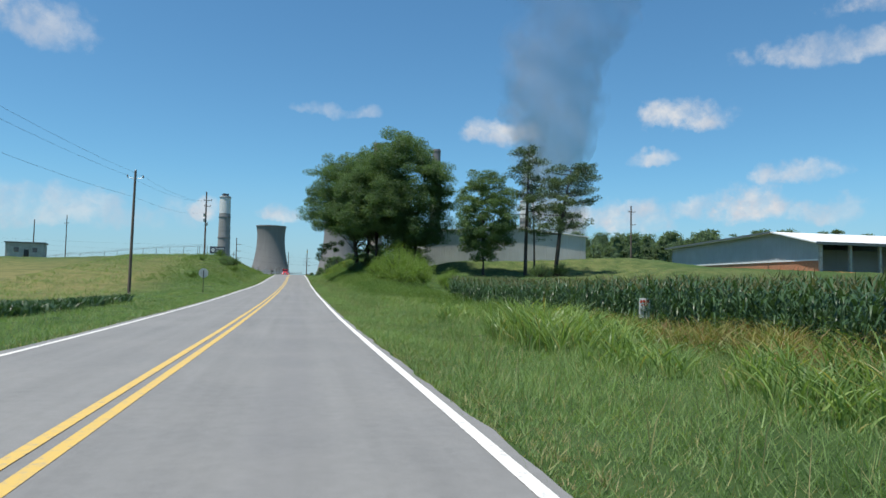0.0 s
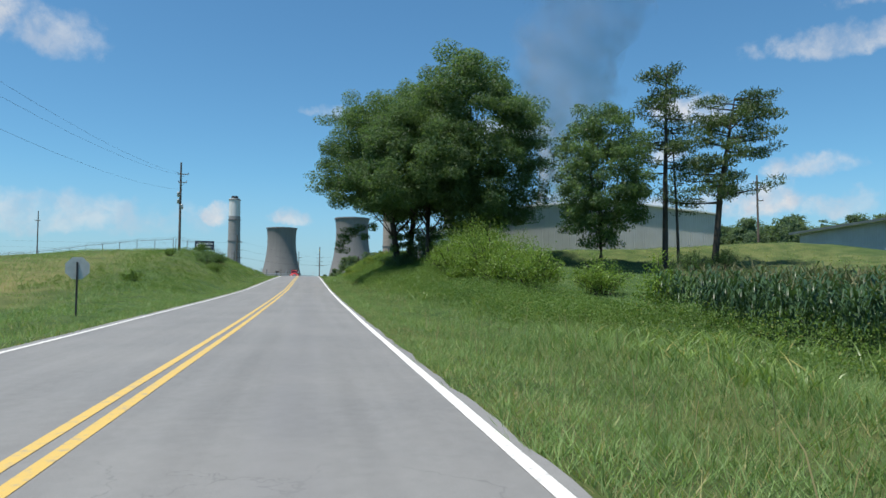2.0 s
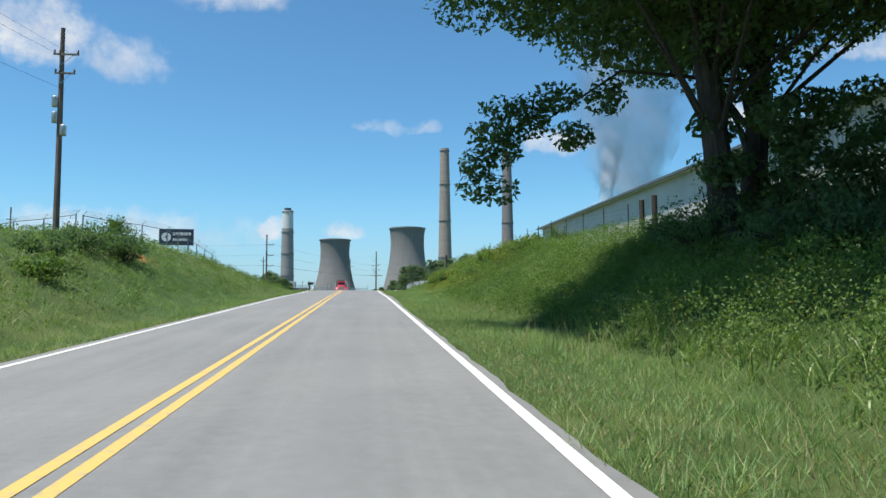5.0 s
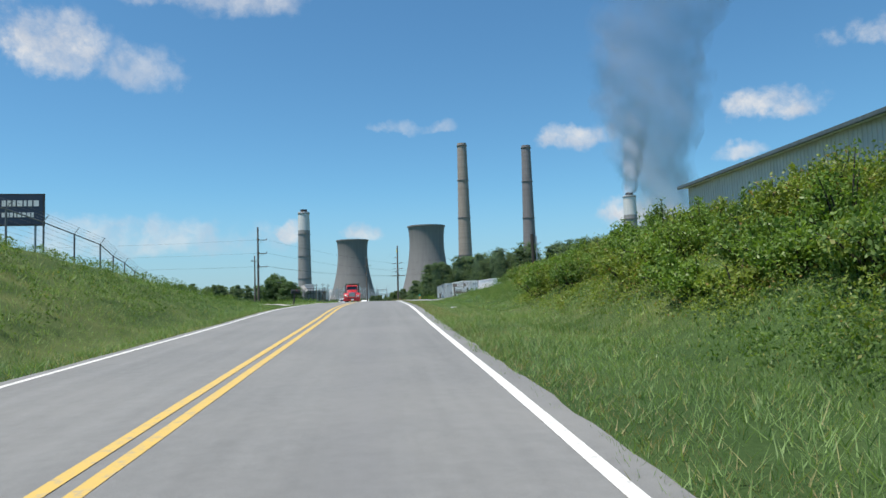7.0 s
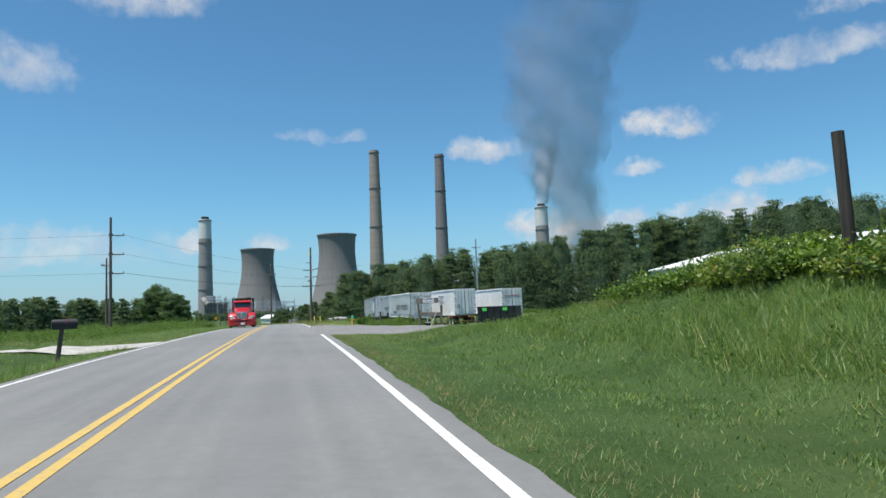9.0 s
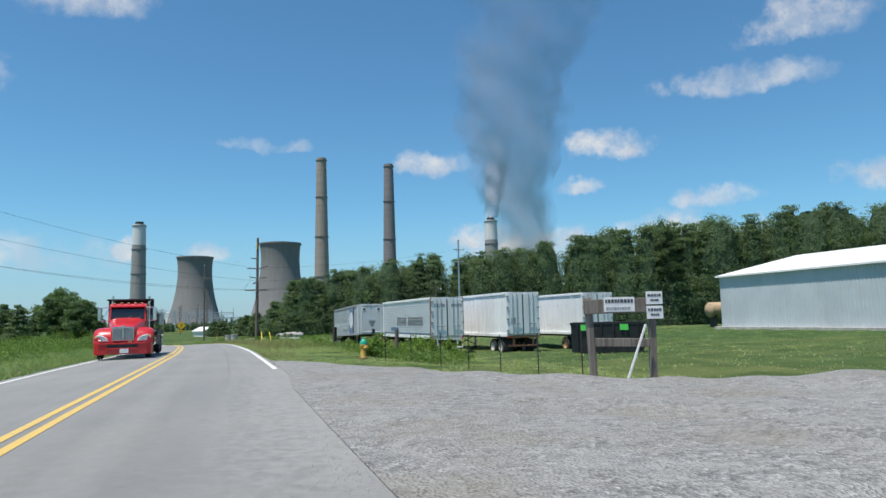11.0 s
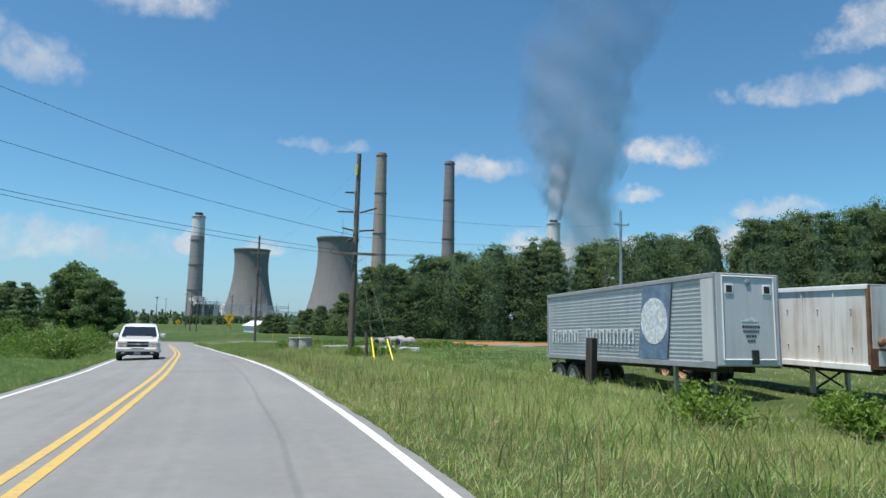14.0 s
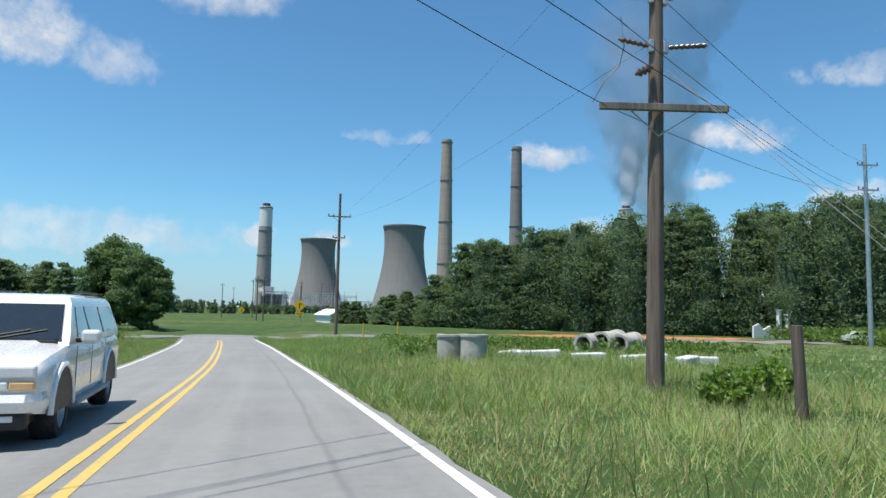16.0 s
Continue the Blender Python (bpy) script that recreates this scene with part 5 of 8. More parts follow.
# ---- buildings ----
def ribbed(g, a, b, low, high, pitch=.32, depth=.04, slope=0.0):
    """An upright ribbed sheet wall from a to b; slope raises its top towards b."""
    a, b = Vector((*a, 0)), Vector((*b, 0))
    way = (b - a).normalized()
    out = Vector((way.y, -way.x, 0))
    n = int((b - a).length / pitch)
    pts = []
    for k in range(n):
        for f, d in ((0, 0), (.55, 0), (.65, depth), (.9, depth)):
            pts.append((a + way * (k + f) * pitch + out * d, (k + f) * pitch))
    pts.append((b, (b - a).length))
    verts, faces = [], []
    for p, s in pts:
        verts += [(p.x, p.y, low), (p.x, p.y, high + slope * s)]
    for k in range(len(pts) - 1):
        faces.append((2 * k, 2 * k + 2, 2 * k + 3, 2 * k + 1))
    g.add(verts, faces)


def warehouse():
    t = thing("warehouse", "large pale corrugated metal warehouse on the bank behind trees", "warehouse")
    x0, x1, y0, y1, lo, hi = 22.4, 54.3, 124.0, 185.2, 4.4, 11.45
    for name, a, b in (("front_wall", (x0, y0), (x1, y0)), ("side_wall", (x0, y1), (x0, y0)), ("back_wall", (x1, y1), (x0, y1)), ("far_wall", (x1, y0), (x1, y1))):
        g = Geo()
        ribbed(g, a, b, lo, hi)
        part(name, g, M["warehouse_metal"], t)
    mid = (x0 + x1) / 2
    part("gable", Geo().prism([(x0, hi), (x1, hi), (mid, hi + 1.5)], "y", y0 + .05, y0 + .12), M["warehouse_metal"], t)
    part("gable", Geo().prism([(x0, hi), (x1, hi), (mid, hi + 1.5)], "y", y1 - .12, y1 - .05), M["warehouse_metal"], t)
    part("roof", Geo().prism([(x0 - .5, hi - .02), (mid, hi + 1.5), (x1 + .5, hi - .02), (x1 + .5, hi + .16), (mid, hi + 1.7), (x0 - .5, hi + .16)], "y", y0 - .4, y1 + .4), M["shed_roof"], t)
    part("gutter", Geo().box((x0 - .58, (y0 + y1) / 2, hi + .06), (.2, y1 - y0 + .8, .22), .02), M["roof_edge"], t, "dark eaves gutter")
    part("plinth", Geo().box((mid, (y0 + y1) / 2, lo), (x1 - x0 + .3, y1 - y0 + .3, .7)), M["concrete"], t)


def metal_shed():
    t = thing("metal_shed", "long pale blue-grey corrugated metal shed with a white roof", "shed")
    x0, x1, y0, y1, lo, hi = 54.4, 78.0, 212.0, 266.5, 3.1, 9.2
    for name, a, b in (("front_wall", (x0, y1), (x0, y0)), ("end_wall", (x0, y0), (x1, y0)), ("far_end_wall", (x1, y1), (x0, y1)), ("back_wall", (x1, y0), (x1, y1))):
        g = Geo()
        ribbed(g, a, b, lo, hi, .42)
        part(name, g, M["shed_metal"], t)
    mid = (x0 + x1) / 2
    part("gable", Geo().prism([(x0, hi), (x1, hi), (mid, hi + 2.5)], "y", y0 + .06, y0 + .12), M["shed_metal"], t)
    part("gable", Geo().prism([(x0, hi), (x1, hi), (mid, hi + 2.5)], "y", y1 - .12, y1 - .06), M["shed_metal"], t)
    part("roof", Geo().prism([(x0 - .4, hi - .08), (mid, hi + 2.5), (x1 + .4, hi - .08), (x1 + .4, hi + .1), (mid, hi + 2.68), (x0 - .4, hi + .1)], "y", y0 - .3, y1 + .3), M["shed_roof"], t)
    seams = Geo()
    for k in range(90):
        y = y0 + .3 + k * .6
        seams.tube([(x0 - .4, y, hi + .11), (mid, y, hi + 2.69)], .025, 4, False)
    part("roof_seams", seams, M["shed_roof"], t)
    part("slab", Geo().box((mid, (y0 + y1) / 2, lo + .05), (x1 - x0 + 1.2, y1 - y0 + 1.2, .6), .02), M["concrete"], t)


def field_barn():
    t = thing("barn", "wide grey metal barn with a low white roof and open bays", "barn")
    x0, x1, ya, yb, yr = 89.0, 150.0, 103.6, 151.5, 114.2
    za, zb, zr, lo = 10.3, 11.6, 12.75, 4.6
    part("gable_wall", Geo().prism([(ya, 7.4), (ya, za), (yr, zr), (yb, zb), (yb, 7.4)], "x", x0, x0 + .15), M["barn_wall"], t)
    g = Geo()
    for k in range(150):
        y = ya + .2 + k * .32
        top = za + (zr - za) * (y - ya) / (yr - ya) if y < yr else zr + (zb - zr) * (y - yr) / (yb - yr)
        g.box((x0 - .02, y, (7.4 + top) / 2), (.04, .06, top - 7.4))
    part("wall_ribs", g, M["barn_wall"], t)
    part("wall_trim", Geo().box((x0 - .08, (ya + yb) / 2, 7.3), (.16, yb - ya, .28)), M["white_paint"], t, "white trim board")
    part("lower_wall", Geo().box((x0 + .1, (ya + yb) / 2, (lo + 7.2) / 2), (.2, yb - ya, 7.2 - lo)), M["brick_red"], t, "reddish lower wall")
    part("back_wall", Geo().box(((x0 + x1) / 2, yb, (lo + zb) / 2), (x1 - x0, .2, zb - lo)), M["barn_wall"], t)
    part("inner_wall", Geo().box(((x0 + x1) / 2, ya + 13, (lo + 10) / 2), (x1 - x0, .2, 10 - lo)), M["barn_wall"], t)
    o = 1.4
    part("roof", Geo().prism([(ya - 1.2, za - .2), (yr, zr), (yb + 1, zb - .1), (yb + 1, zb + .12), (yr, zr + .22), (ya - 1.2, za + .02)], "x", x0 - o, x1), M["barn_roof"], t)
    part("roof_edge", Geo().prism([(yr, zr - .1), (yb + 1.1, zb - .2), (yb + 1.1, zb + .2), (yr, zr + .3)], "x", x0 - o - .06, x0 - o), M["roof_edge"], t, "dark green barge board")
    part("fascia", Geo().box(((x0 + x1) / 2 - .7, ya - 1.22, za - .15), (x1 - x0 + o, .08, .5)), M["roof_edge"], t)
    for k in range(8):
        part("bay_post", Geo().box((x0 + .4 + k * 6.2, ya, (lo + za) / 2), (.7 if k == 0 else .4, .5, za - lo), .02), M["concrete"], t)
    part("floor_slab", Geo().box(((x0 + x1) / 2, (ya + yb) / 2, lo), (x1 - x0 + 1, yb - ya + 2, .5)), M["concrete"], t)


def block_hut():
    x, y = -59.5, 167.0
    t = thing("block_hut", "small pale concrete block building behind the fence", "hut", pose(*on_ground(x, y), 0, 0, 12))
    part("walls", Geo().box((0, 0, 1.7), (7.4, 4.5, 3.8), .03), M["concrete"], t)
    part("roof", Geo().box((0, 0, 3.7), (7.9, 5.0, .28), .03), M["roof_edge"], t)
    for s in (-1.6, 1.9):
        part("window", Geo().box((s, -2.28, 2.1), (.9, .06, 1.0), .01), M["window"], t)
    part("door", Geo().box((.3, -2.28, 1.1), (.95, .06, 2.1), .01), M["dark_steel"], t)


def small_house(x, y, w, d, h, turn, label):
    t = thing("house", label, "house", pose(*on_ground(x, y, -.2), 0, 0, turn))
    part("walls", Geo().prism([(-w / 2, 0), (w / 2, 0), (w / 2, h), (0, h + w * .22), (-w / 2, h)], "y", -d / 2, d / 2), M["white_paint"], t)
    part("roof", Geo().prism([(-w / 2 - .4, h - .12), (0, h + w * .22 + .05), (w / 2 + .4, h - .12), (w / 2 + .4, h + .1), (0, h + w * .22 + .28), (-w / 2 - .4, h + .1)], "y", -d / 2 - .3, d / 2 + .3), M["shed_roof"], t)
    for s in (-.25, .25):
        part("window", Geo().box((s * w, -d / 2 - .02, h * .55), (1.0, .06, 1.2)), M["window"], t)


def plant_block():
    """Gas-cleaning plant and ducts at the foot of the far chimney, and the switchyard's frames beside it."""
    t = thing("process_building", "grey steel process building with ducts at the power station", "industrial building", pose(-142.0, 1560.0, 0))
    part("hall", Geo().box((0, 0, 14), (44, 40, 28), .5), M["liner"], t)
    part("upper_hall", Geo().box((-12, 0, 34), (16, 24, 14), .5), M["barn_wall"], t)
    part("duct", Geo().tube([(-14, -22, 24), (-26, -6, 34), (-28, 40, 36)], 5, 12), M["liner"], t)
    g = Geo()
    for k in range(8):
        for j in range(3):
            g.box((-21 + 6 * k, -21.2, 7 + 10 * j), (.7, 1.6, 9.5)).box((-21 + 6 * k + 3, -21.2, 12 + 10 * j), (6, 1.4, .6))
    part("steel_frame", g, M["dark_steel"], t)
    for k, h in ((32, 24), (45, 20), (58, 26)):
        part("silo", Geo().lathe([(5, 0), (5, h), (2.5, h + 4), (.5, h + 5)], 20, Matrix.Translation((k, -8, 0))), M["liner_top"], t, smooth=True)


def switchyard_frame(x, y, bays, wide, tall):
    t = thing("switchyard_frame", "pale steel switchyard frame with crossbeams before the power station", "steel frame", pose(*on_ground(x, y)), "switchyard frames")
    for k in range(bays + 1):
        part("column", Geo().tube([(k * wide - .9, 0, -.3), (k * wide, 0, tall * .8), (k * wide, 0, tall)], [.35, .3, .12], 6).tube([(k * wide + .9, 0, -.3), (k * wide, 0, tall * .8)], .3, 6), M["galv_far"], t)
    for k in range(bays):
        g = Geo().box(((k + .5) * wide, 0, tall * .78), (wide, .5, .5)).box(((k + .5) * wide, 0, tall * .70), (wide, .4, .4))
        for j in range(6):
            g.tube([((k + j / 6) * wide, 0, tall * .70), ((k + (j + 1) / 6) * wide, 0, tall * .78)], .12, 4)
        part("crossbeam", g, M["galv_far"], t)
        part("insulator_string", Geo().tube([((k + .5) * wide, 0, tall * .70), ((k + .5) * wide, 0, tall * .55)], .22, 6), M["liner_top"], t)


def ruin():
    """Two white chimney stubs and a piece of wall among weeds."""
    t = thing("ruined_house", "white chimney stubs and broken walls standing among weeds", "ruin", pose(*on_ground(59.5, 368.0, -.2), 0, 0, 15))
    for x in (-.2, 1.5):
        part("chimney_stub", Geo().box((x, 0, 2.1 - .2 * x), (.55, .55, 4.4 - .4 * x), .05).box((x, 0, 4.25 - .4 * x), (.7, .7, .2), .03), M["white_paint"], t)
    part("wall_piece", Geo().prism([(-5.5, 0), (-5.5, 1.9), (-4.4, 2.3), (-3.6, 1.4), (-2.2, 2.0), (-1.4, .9), (-1.2, 0)], "y", -.2, .1), M["white_paint"], t)
    part("wall_piece", Geo().prism([(2.6, 0), (2.6, 1.5), (3.8, 1.1), (5.2, 1.3), (5.4, 0)], "y", .6, .85), M["concrete"], t)


def dirt_mound(x, y, r, h, seed):
    g, w = random.Random(seed), 22
    pts, faces = [], []
    for k in range(9):
        for j in range(w):
            a, q = 2 * math.pi * j / w, k / 8
            rr = r * q * (1 + .14 * math.sin(3 * a + seed) + g.uniform(-.06, .06))
            pts.append((rr * math.cos(a) * 1.5, rr * math.sin(a), h * (1 - q) ** 1.15 * (1 + g.uniform(-.12, .12)) - .25 * q))
    for k in range(8):
        for j in range(w):
            faces.append((k * w + j, k * w + (j + 1) % w, (k + 1) * w + (j + 1) % w, (k + 1) * w + j))
    ob = part("dirt_mound", Geo().add(pts, faces), M["clay"], None, "", "all")
    ob.matrix_basis = pose(*on_ground(x, y))
    tagged(ob, "heap of bare red clay dumped in the field", "dirt mound", "dirt mounds")


warehouse()
metal_shed()
ruin()
dirt_mound(30.6, 297.6, 2.3, 1.2, 3)
dirt_mound(64.5, 356.0, 2.2, 1.5, 5)
for frame_x, frame_y, bays, wide, tall in ((-62, 905, 5, 11, 17), (-70, 960, 6, 12, 22), (-20, 930, 4, 11, 15), (-86, 1010, 5, 13, 26)):
    switchyard_frame(frame_x, frame_y, bays, wide, tall)
field_barn()
block_hut()
plant_block()
small_house(-8.0, 432, 5, 7, 2.0, 30, "small white house with a pale roof beyond the junction")

# ---- trailers and vehicles ----
def wheel(parent, x, y, z, r, w, rim_mat="wheel_white", hub=.55):
    """A tyre with its rim, its axle along x."""
    side = Matrix.Translation((x, y, z)) @ Matrix.Rotation(radians(90), 4, "Y")
    tyre = part("tyre", Geo().lathe([(r * .58, -w / 2), (r * .9, -w / 2), (r, -w * .32), (r, w * .32), (r * .9, w / 2), (r * .58, w / 2)], 28, side), M["rubber"], parent, smooth=True)
    part("rim", Geo().lathe([(r * .6, -w * .45), (r * .56, -w * .25), (r * .2, -w * .12), (.02, -w * .3)], 20, side).lathe([(r * .6, w * .45), (r * .56, w * .25), (r * .2, w * .12), (.02, w * .3)], 20, side), M[rim_mat], tyre, smooth=True)


def semi_trailer(x, y, turn, ground, top, length, width, style, rear_here=True, label="", tail="rusty", rim="wheel_white", pitch=0.0, seed=0):
    """A parked box trailer. Its rear doors face -y, or its nose does when rear_here is off. x, y: its nearest corner on the -x side."""
    t = thing("semi_trailer", label, "trailer", pose(x, y, ground, pitch, 0, turn), "parked trailers")
    lo, hi = 1.2, top - ground
    skin = {"ribbed": "trailer_grey", "ribbed_white": "trailer_white", "smooth": "trailer_white", "old": "trailer_old"}[style]
    part("body", Geo().box((width / 2, length / 2, (lo + hi) / 2), (width - .06, length - .06, hi - lo - .04), .02), M[skin], t)
    g = Geo()
    if style.startswith("ribbed"):
        n = 20
        for k in range(n):
            z = lo + .18 + (hi - lo - .3) * k / (n - 1)
            for sx in (0.0, width):
                g.box((sx, length / 2, z), (.022, length - .3, .013), .003)
        part("side_ribs", g, M["ink_grey"], t, "thin grey side ribs")
    else:
        n = round(length / 1.22)
        for k in range(1, n):
            for sx in (.012, width - .012):
                part("panel_seam", Geo().box((sx, length * k / n, (lo + hi) / 2), (.03, .05, hi - lo - .3)), M[skin], t)
        for k in range(n):
            for z in (lo + .62, hi - .75):
                part("rivet", Geo().box((.0, length * (k + .5) / n, z), (.04, .035, .035)), M["rusty" if style == "old" else "galv"], t)
    for name, z, h in (("top_rail", hi - .06, .14), ("bottom_rail", lo + .05, .18)):
        part(name, Geo().box((.0, length / 2, z), (.07, length, h), .01).box((width, length / 2, z), (.07, length, h), .01), M["trailer_white"] if style != "ribbed" else M["ink_grey"], t)
    for sx in (.03, width - .03):
        for sy in (.03, length - .03):
            part("corner_post", Geo().box((sx, sy, (lo + hi) / 2), (.1, .1, hi - lo), .012), M["rusty"] if style == "old" or (style == "ribbed_white" and sy < 1) else (M["ink_grey"] if style == "ribbed" else M["trailer_white"]), t)
    part("roof_sheet", Geo().box((width / 2, length / 2, hi + .005), (width - .02, length - .02, .03)), M["trailer_white"], t)
    # rear end
    yr, out = (0.0, -1) if rear_here else (length, 1)
    for s in (0, 1):
        cx = width * (.25 + .5 * s)
        door = part("door", Geo().box((cx, yr + out * .03, (lo + hi) / 2 + .03), (width / 2 - .07, .05, hi - lo - .22), .012), M["trailer_white" if style != "old" else "trailer_old"], t, "white rear door")
        for dx in (-.16, .14):
            rod = width * (.25 + .5 * s) + dx
            part("lock_rod", Geo().tube([(rod, yr + out * .085, lo + .03), (rod, yr + out * .085, hi - .06)], .018, 6), M["galv"], door)
            part("handle", Geo().box((rod + .1, yr + out * .1, lo + .75), (.28, .03, .05), .008), M["galv"], door)
        for k in range(4):
            hx = .06 if s == 0 else width - .06
            part("hinge", Geo().box((hx, yr + out * .075, lo + .35 + (hi - lo - .6) * k / 3), (.16, .05, .08), .008), M["ink_grey"], door)
    part("door_seal", Geo().box((width / 2, yr + out * .04, (lo + hi) / 2), (.03, .06, hi - lo - .2)), M["rubber"], t)
    guard = part("bumper_guard", Geo().box((width / 2, yr + out * .02, .58), (width * .92, .08, .1), .01).box((width * .2, yr + out * .0, .88), (.08, .08, .62)).box((width * .8, yr + out * .0, .88), (.08, .08, .62)).box((width / 2, yr, lo - .06), (width, .1, .12)), M["rusty" if tail == "rusty" else "trailer_white"], t, "bent underride guard")
    for s in (.12, width - .12):
        part("tail_lamp", Geo().box((s, yr + out * .06, lo - .05), (.14, .03, .08), .01), M["ink_red"], t)
    # running gear
    ax = 1.7 if rear_here else length - 1.7
    for k in (-.62, .62):
        part("axle", Geo().tube([(.2, ax + k, .5), (width - .2, ax + k, .5)], .06, 8), M["dark_steel"], t)
        for sx in (.17, .48, width - .48, width - .17):
            wheel(t, sx, ax + k, .5, .5, .26, rim)
    part("slider_frame", Geo().box((.75, ax, .95), (.12, 2.6, .3)).box((width - .75, ax, .95), (.12, 2.6, .3)), M["dark_steel"], t)
    part("chassis", Geo().box((.75, length / 2, 1.1), (.12, length - .6, .18)).box((width - .75, length / 2, 1.1), (.12, length - .6, .18)), M["dark_steel"], t)
    mud = ax - 1.35 if rear_here else ax + 1.35
    for sx in (.32, width - .32):
        part("mudflap", Geo().box((sx, mud, .62), (.56, .02, .66)), M["rubber"], t)
    lg = length - 2.6 if rear_here else 2.6
    for sx in (.42, width - .42):
        leg = part("landing_leg", Geo().box((sx, lg, .72), (.13, .13, 1.0), .01), M["galv"], t)
        part("foot", Geo().box((sx, lg, .14), (.3, .3, .26), .02), M["dark_steel"], leg)
    part("leg_brace", Geo().tube([(.42, lg, .35), (width - .42, lg, 1.1)], .035, 6).tube([(.42, lg, 1.1), (width - .42, lg, .35)], .035, 6).tube([(.42, lg, .9), (.42, lg + (1 if rear_here else -1) * -.9, 1.15)], .03, 6).tube([(width - .42, lg, .9), (width - .42, lg + (1 if rear_here else -1) * -.9, 1.15)], .03, 6), M["dark_steel"], t)
    return t, lo, hi


def letter_blocks(parent, mat, y0, y1, z0, z1, words, x=-.032):
    """Plain upright shapes, one for each letter of a name on a trailer's side."""
    n = sum(words) + len(words) - 1
    pitch = (y1 - y0) / n
    k = 0
    for w, count in enumerate(words):
        for c in range(count):
            y = y1 - (k + .5) * pitch
            tall = z1 if c == 0 else z1 - (z1 - z0) * .1
            g = Geo().box((x, y + pitch * .24, (z0 + tall) / 2), (.008, pitch * .2, tall - z0), .003)
            g.box((x, y - pitch * .26, (z0 + tall) / 2), (.008, pitch * .14, tall - z0), .003)
            g.box((x, y, tall - .05), (.008, pitch * .4, .07), .003)
            part("lettering", g, mat, parent)
            k += 1
        k += 1


def build_trailers():
    t, lo, hi = semi_trailer(12.05, 242.5, 3.2, 2.66, 6.50, 11.6, 2.3, "ribbed_white", True, "white ribbed box trailer with dark side lettering, parked in grass", "white", "wheel_rust", seed=1)
    letter_blocks(t, M["ink"], 1.5, 7.6, lo + .78, lo + 1.45, (5, 7))
    part("stripe", Geo().box((-.03, 5.6, lo + .26), (.008, 11.0, .07)), M["ink_blue"], t, "dark blue side stripe")
    part("side_plate", Geo().box((-.034, 8.2, lo + .55), (.01, 1.9, .26)), M["ink_blue"], t, "dark blue plate")
    for s in (0, 1):
        bars(t, M["ink_grey"], .25 + 1.2 * s, hi - .62, .98 + 1.2 * s, hi - .42, -.06, 5, seed=40 + s)
    t, lo, hi = semi_trailer(16.3, 239.9, 3.0, 2.72, 6.68, 12.2, 2.3, "smooth", True, "plain white box trailer with rusty guard, parked in grass", "rusty", "wheel_white", seed=2)
    bars(t, M["ink_grey"], .3, lo + .75, .62, lo + 1.15, -.06, 3, seed=44)
    t, lo, hi = semi_trailer(21.35, 239.3, 4.0, 2.72, 6.58, 12.2, 2.3, "smooth", True, "plain white box trailer with a red line on its doors", "rusty", "wheel_rust", seed=3)
    part("red_line", Geo().box((1.15, -.062, hi - .78), (1.9, .008, .05)), M["ink_red"], t)
    bars(t, M["ink_grey"], .3, hi - 1.0, 2.0, hi - .88, -.062, 11, seed=45)
    t, lo, hi = semi_trailer(10.9, 262.2, 2.9, 2.62, 6.60, 11.7, 2.3, "ribbed", False, "silver ribbed box trailer with white side lettering and a blue panel", "white", "wheel_white", -1.6, seed=4)
    letter_blocks(t, M["peeling_white"], 4.3, 11.2, lo + .62, lo + 1.24, (5, 7), -.036)
    part("blue_panel", Geo().prism([(2.4, lo + .16), (4.1, lo + .16), (3.75, hi - .16), (2.05, hi - .16)], "x", -.037, -.029), M["faded_blue"], t, "faded blue side panel")
    part("globe_emblem", Geo().lathe([(0, 0), (.78, 0), (.78, .01), (0, .01)], 32, Matrix.Translation((-.038, 3.1, lo + 1.42)) @ Matrix.Rotation(radians(-90), 4, "Y")), M["peeling_white"], t, "peeling pale round emblem")
    nose = part("nose_panel", Geo().box((1.15, -.02, (lo + hi) / 2), (2.2, .03, hi - lo - .1), .01), M["trailer_grey"], t, "dull silver nose panel")
    edge = Geo()
    for x in (.26, 2.1):
        edge.tube([(x, -.045, lo + .22), (x, -.045, hi - .08)], .022, 6)
    for z in (lo + .22, hi - .08):
        edge.tube([(.26, -.045, z), (2.1, -.045, z)], .022, 6)
    part("moulding", edge, M["trailer_white"], nose, "raised pale moulding")
    part("corner_panel", Geo().box((-.02, .3, (lo + hi) / 2), (.03, .56, hi - lo - .3), .008), M["trailer_grey"], t, "smooth silver corner panel")
    for s in (.5, 1.85):
        rim = part("vent", Geo().box((s, -.045, hi - .46), (.3, .03, .3), .02), M["trailer_white"], nose)
        part("opening", Geo().box((s, -.058, hi - .46), (.21, .012, .21), .01), M["dark_steel"], rim, "dark vent opening")
    part("connector", Geo().lathe([(.0, 0), (.11, 0), (.09, .03), (.0, .04)], 14, Matrix.Translation((1.17, -.035, hi - .24)) @ Matrix.Rotation(radians(90), 4, "X")), M["ink_grey"], nose)
    part("tow_plate", Geo().box((1.35, -.05, lo + .3), (.26, .04, .42), .02), M["dark_steel"], nose, "dark connector box")
    part("notice", Geo().box((1.2, -.04, lo + 1.42), (.58, .008, .13)), M["peeling_white"], nose, "faded white notice strip")
    for k, (z, w, c) in enumerate(((1.2, .62, 7), (1.06, .56, 7), (.92, .36, 4), (.78, .26, 3))):
        bars(t, M["ink"], 1.24 - w / 2, lo + z - .04, 1.24 + w / 2, lo + z + .04, -.039, c, seed=46 + k)
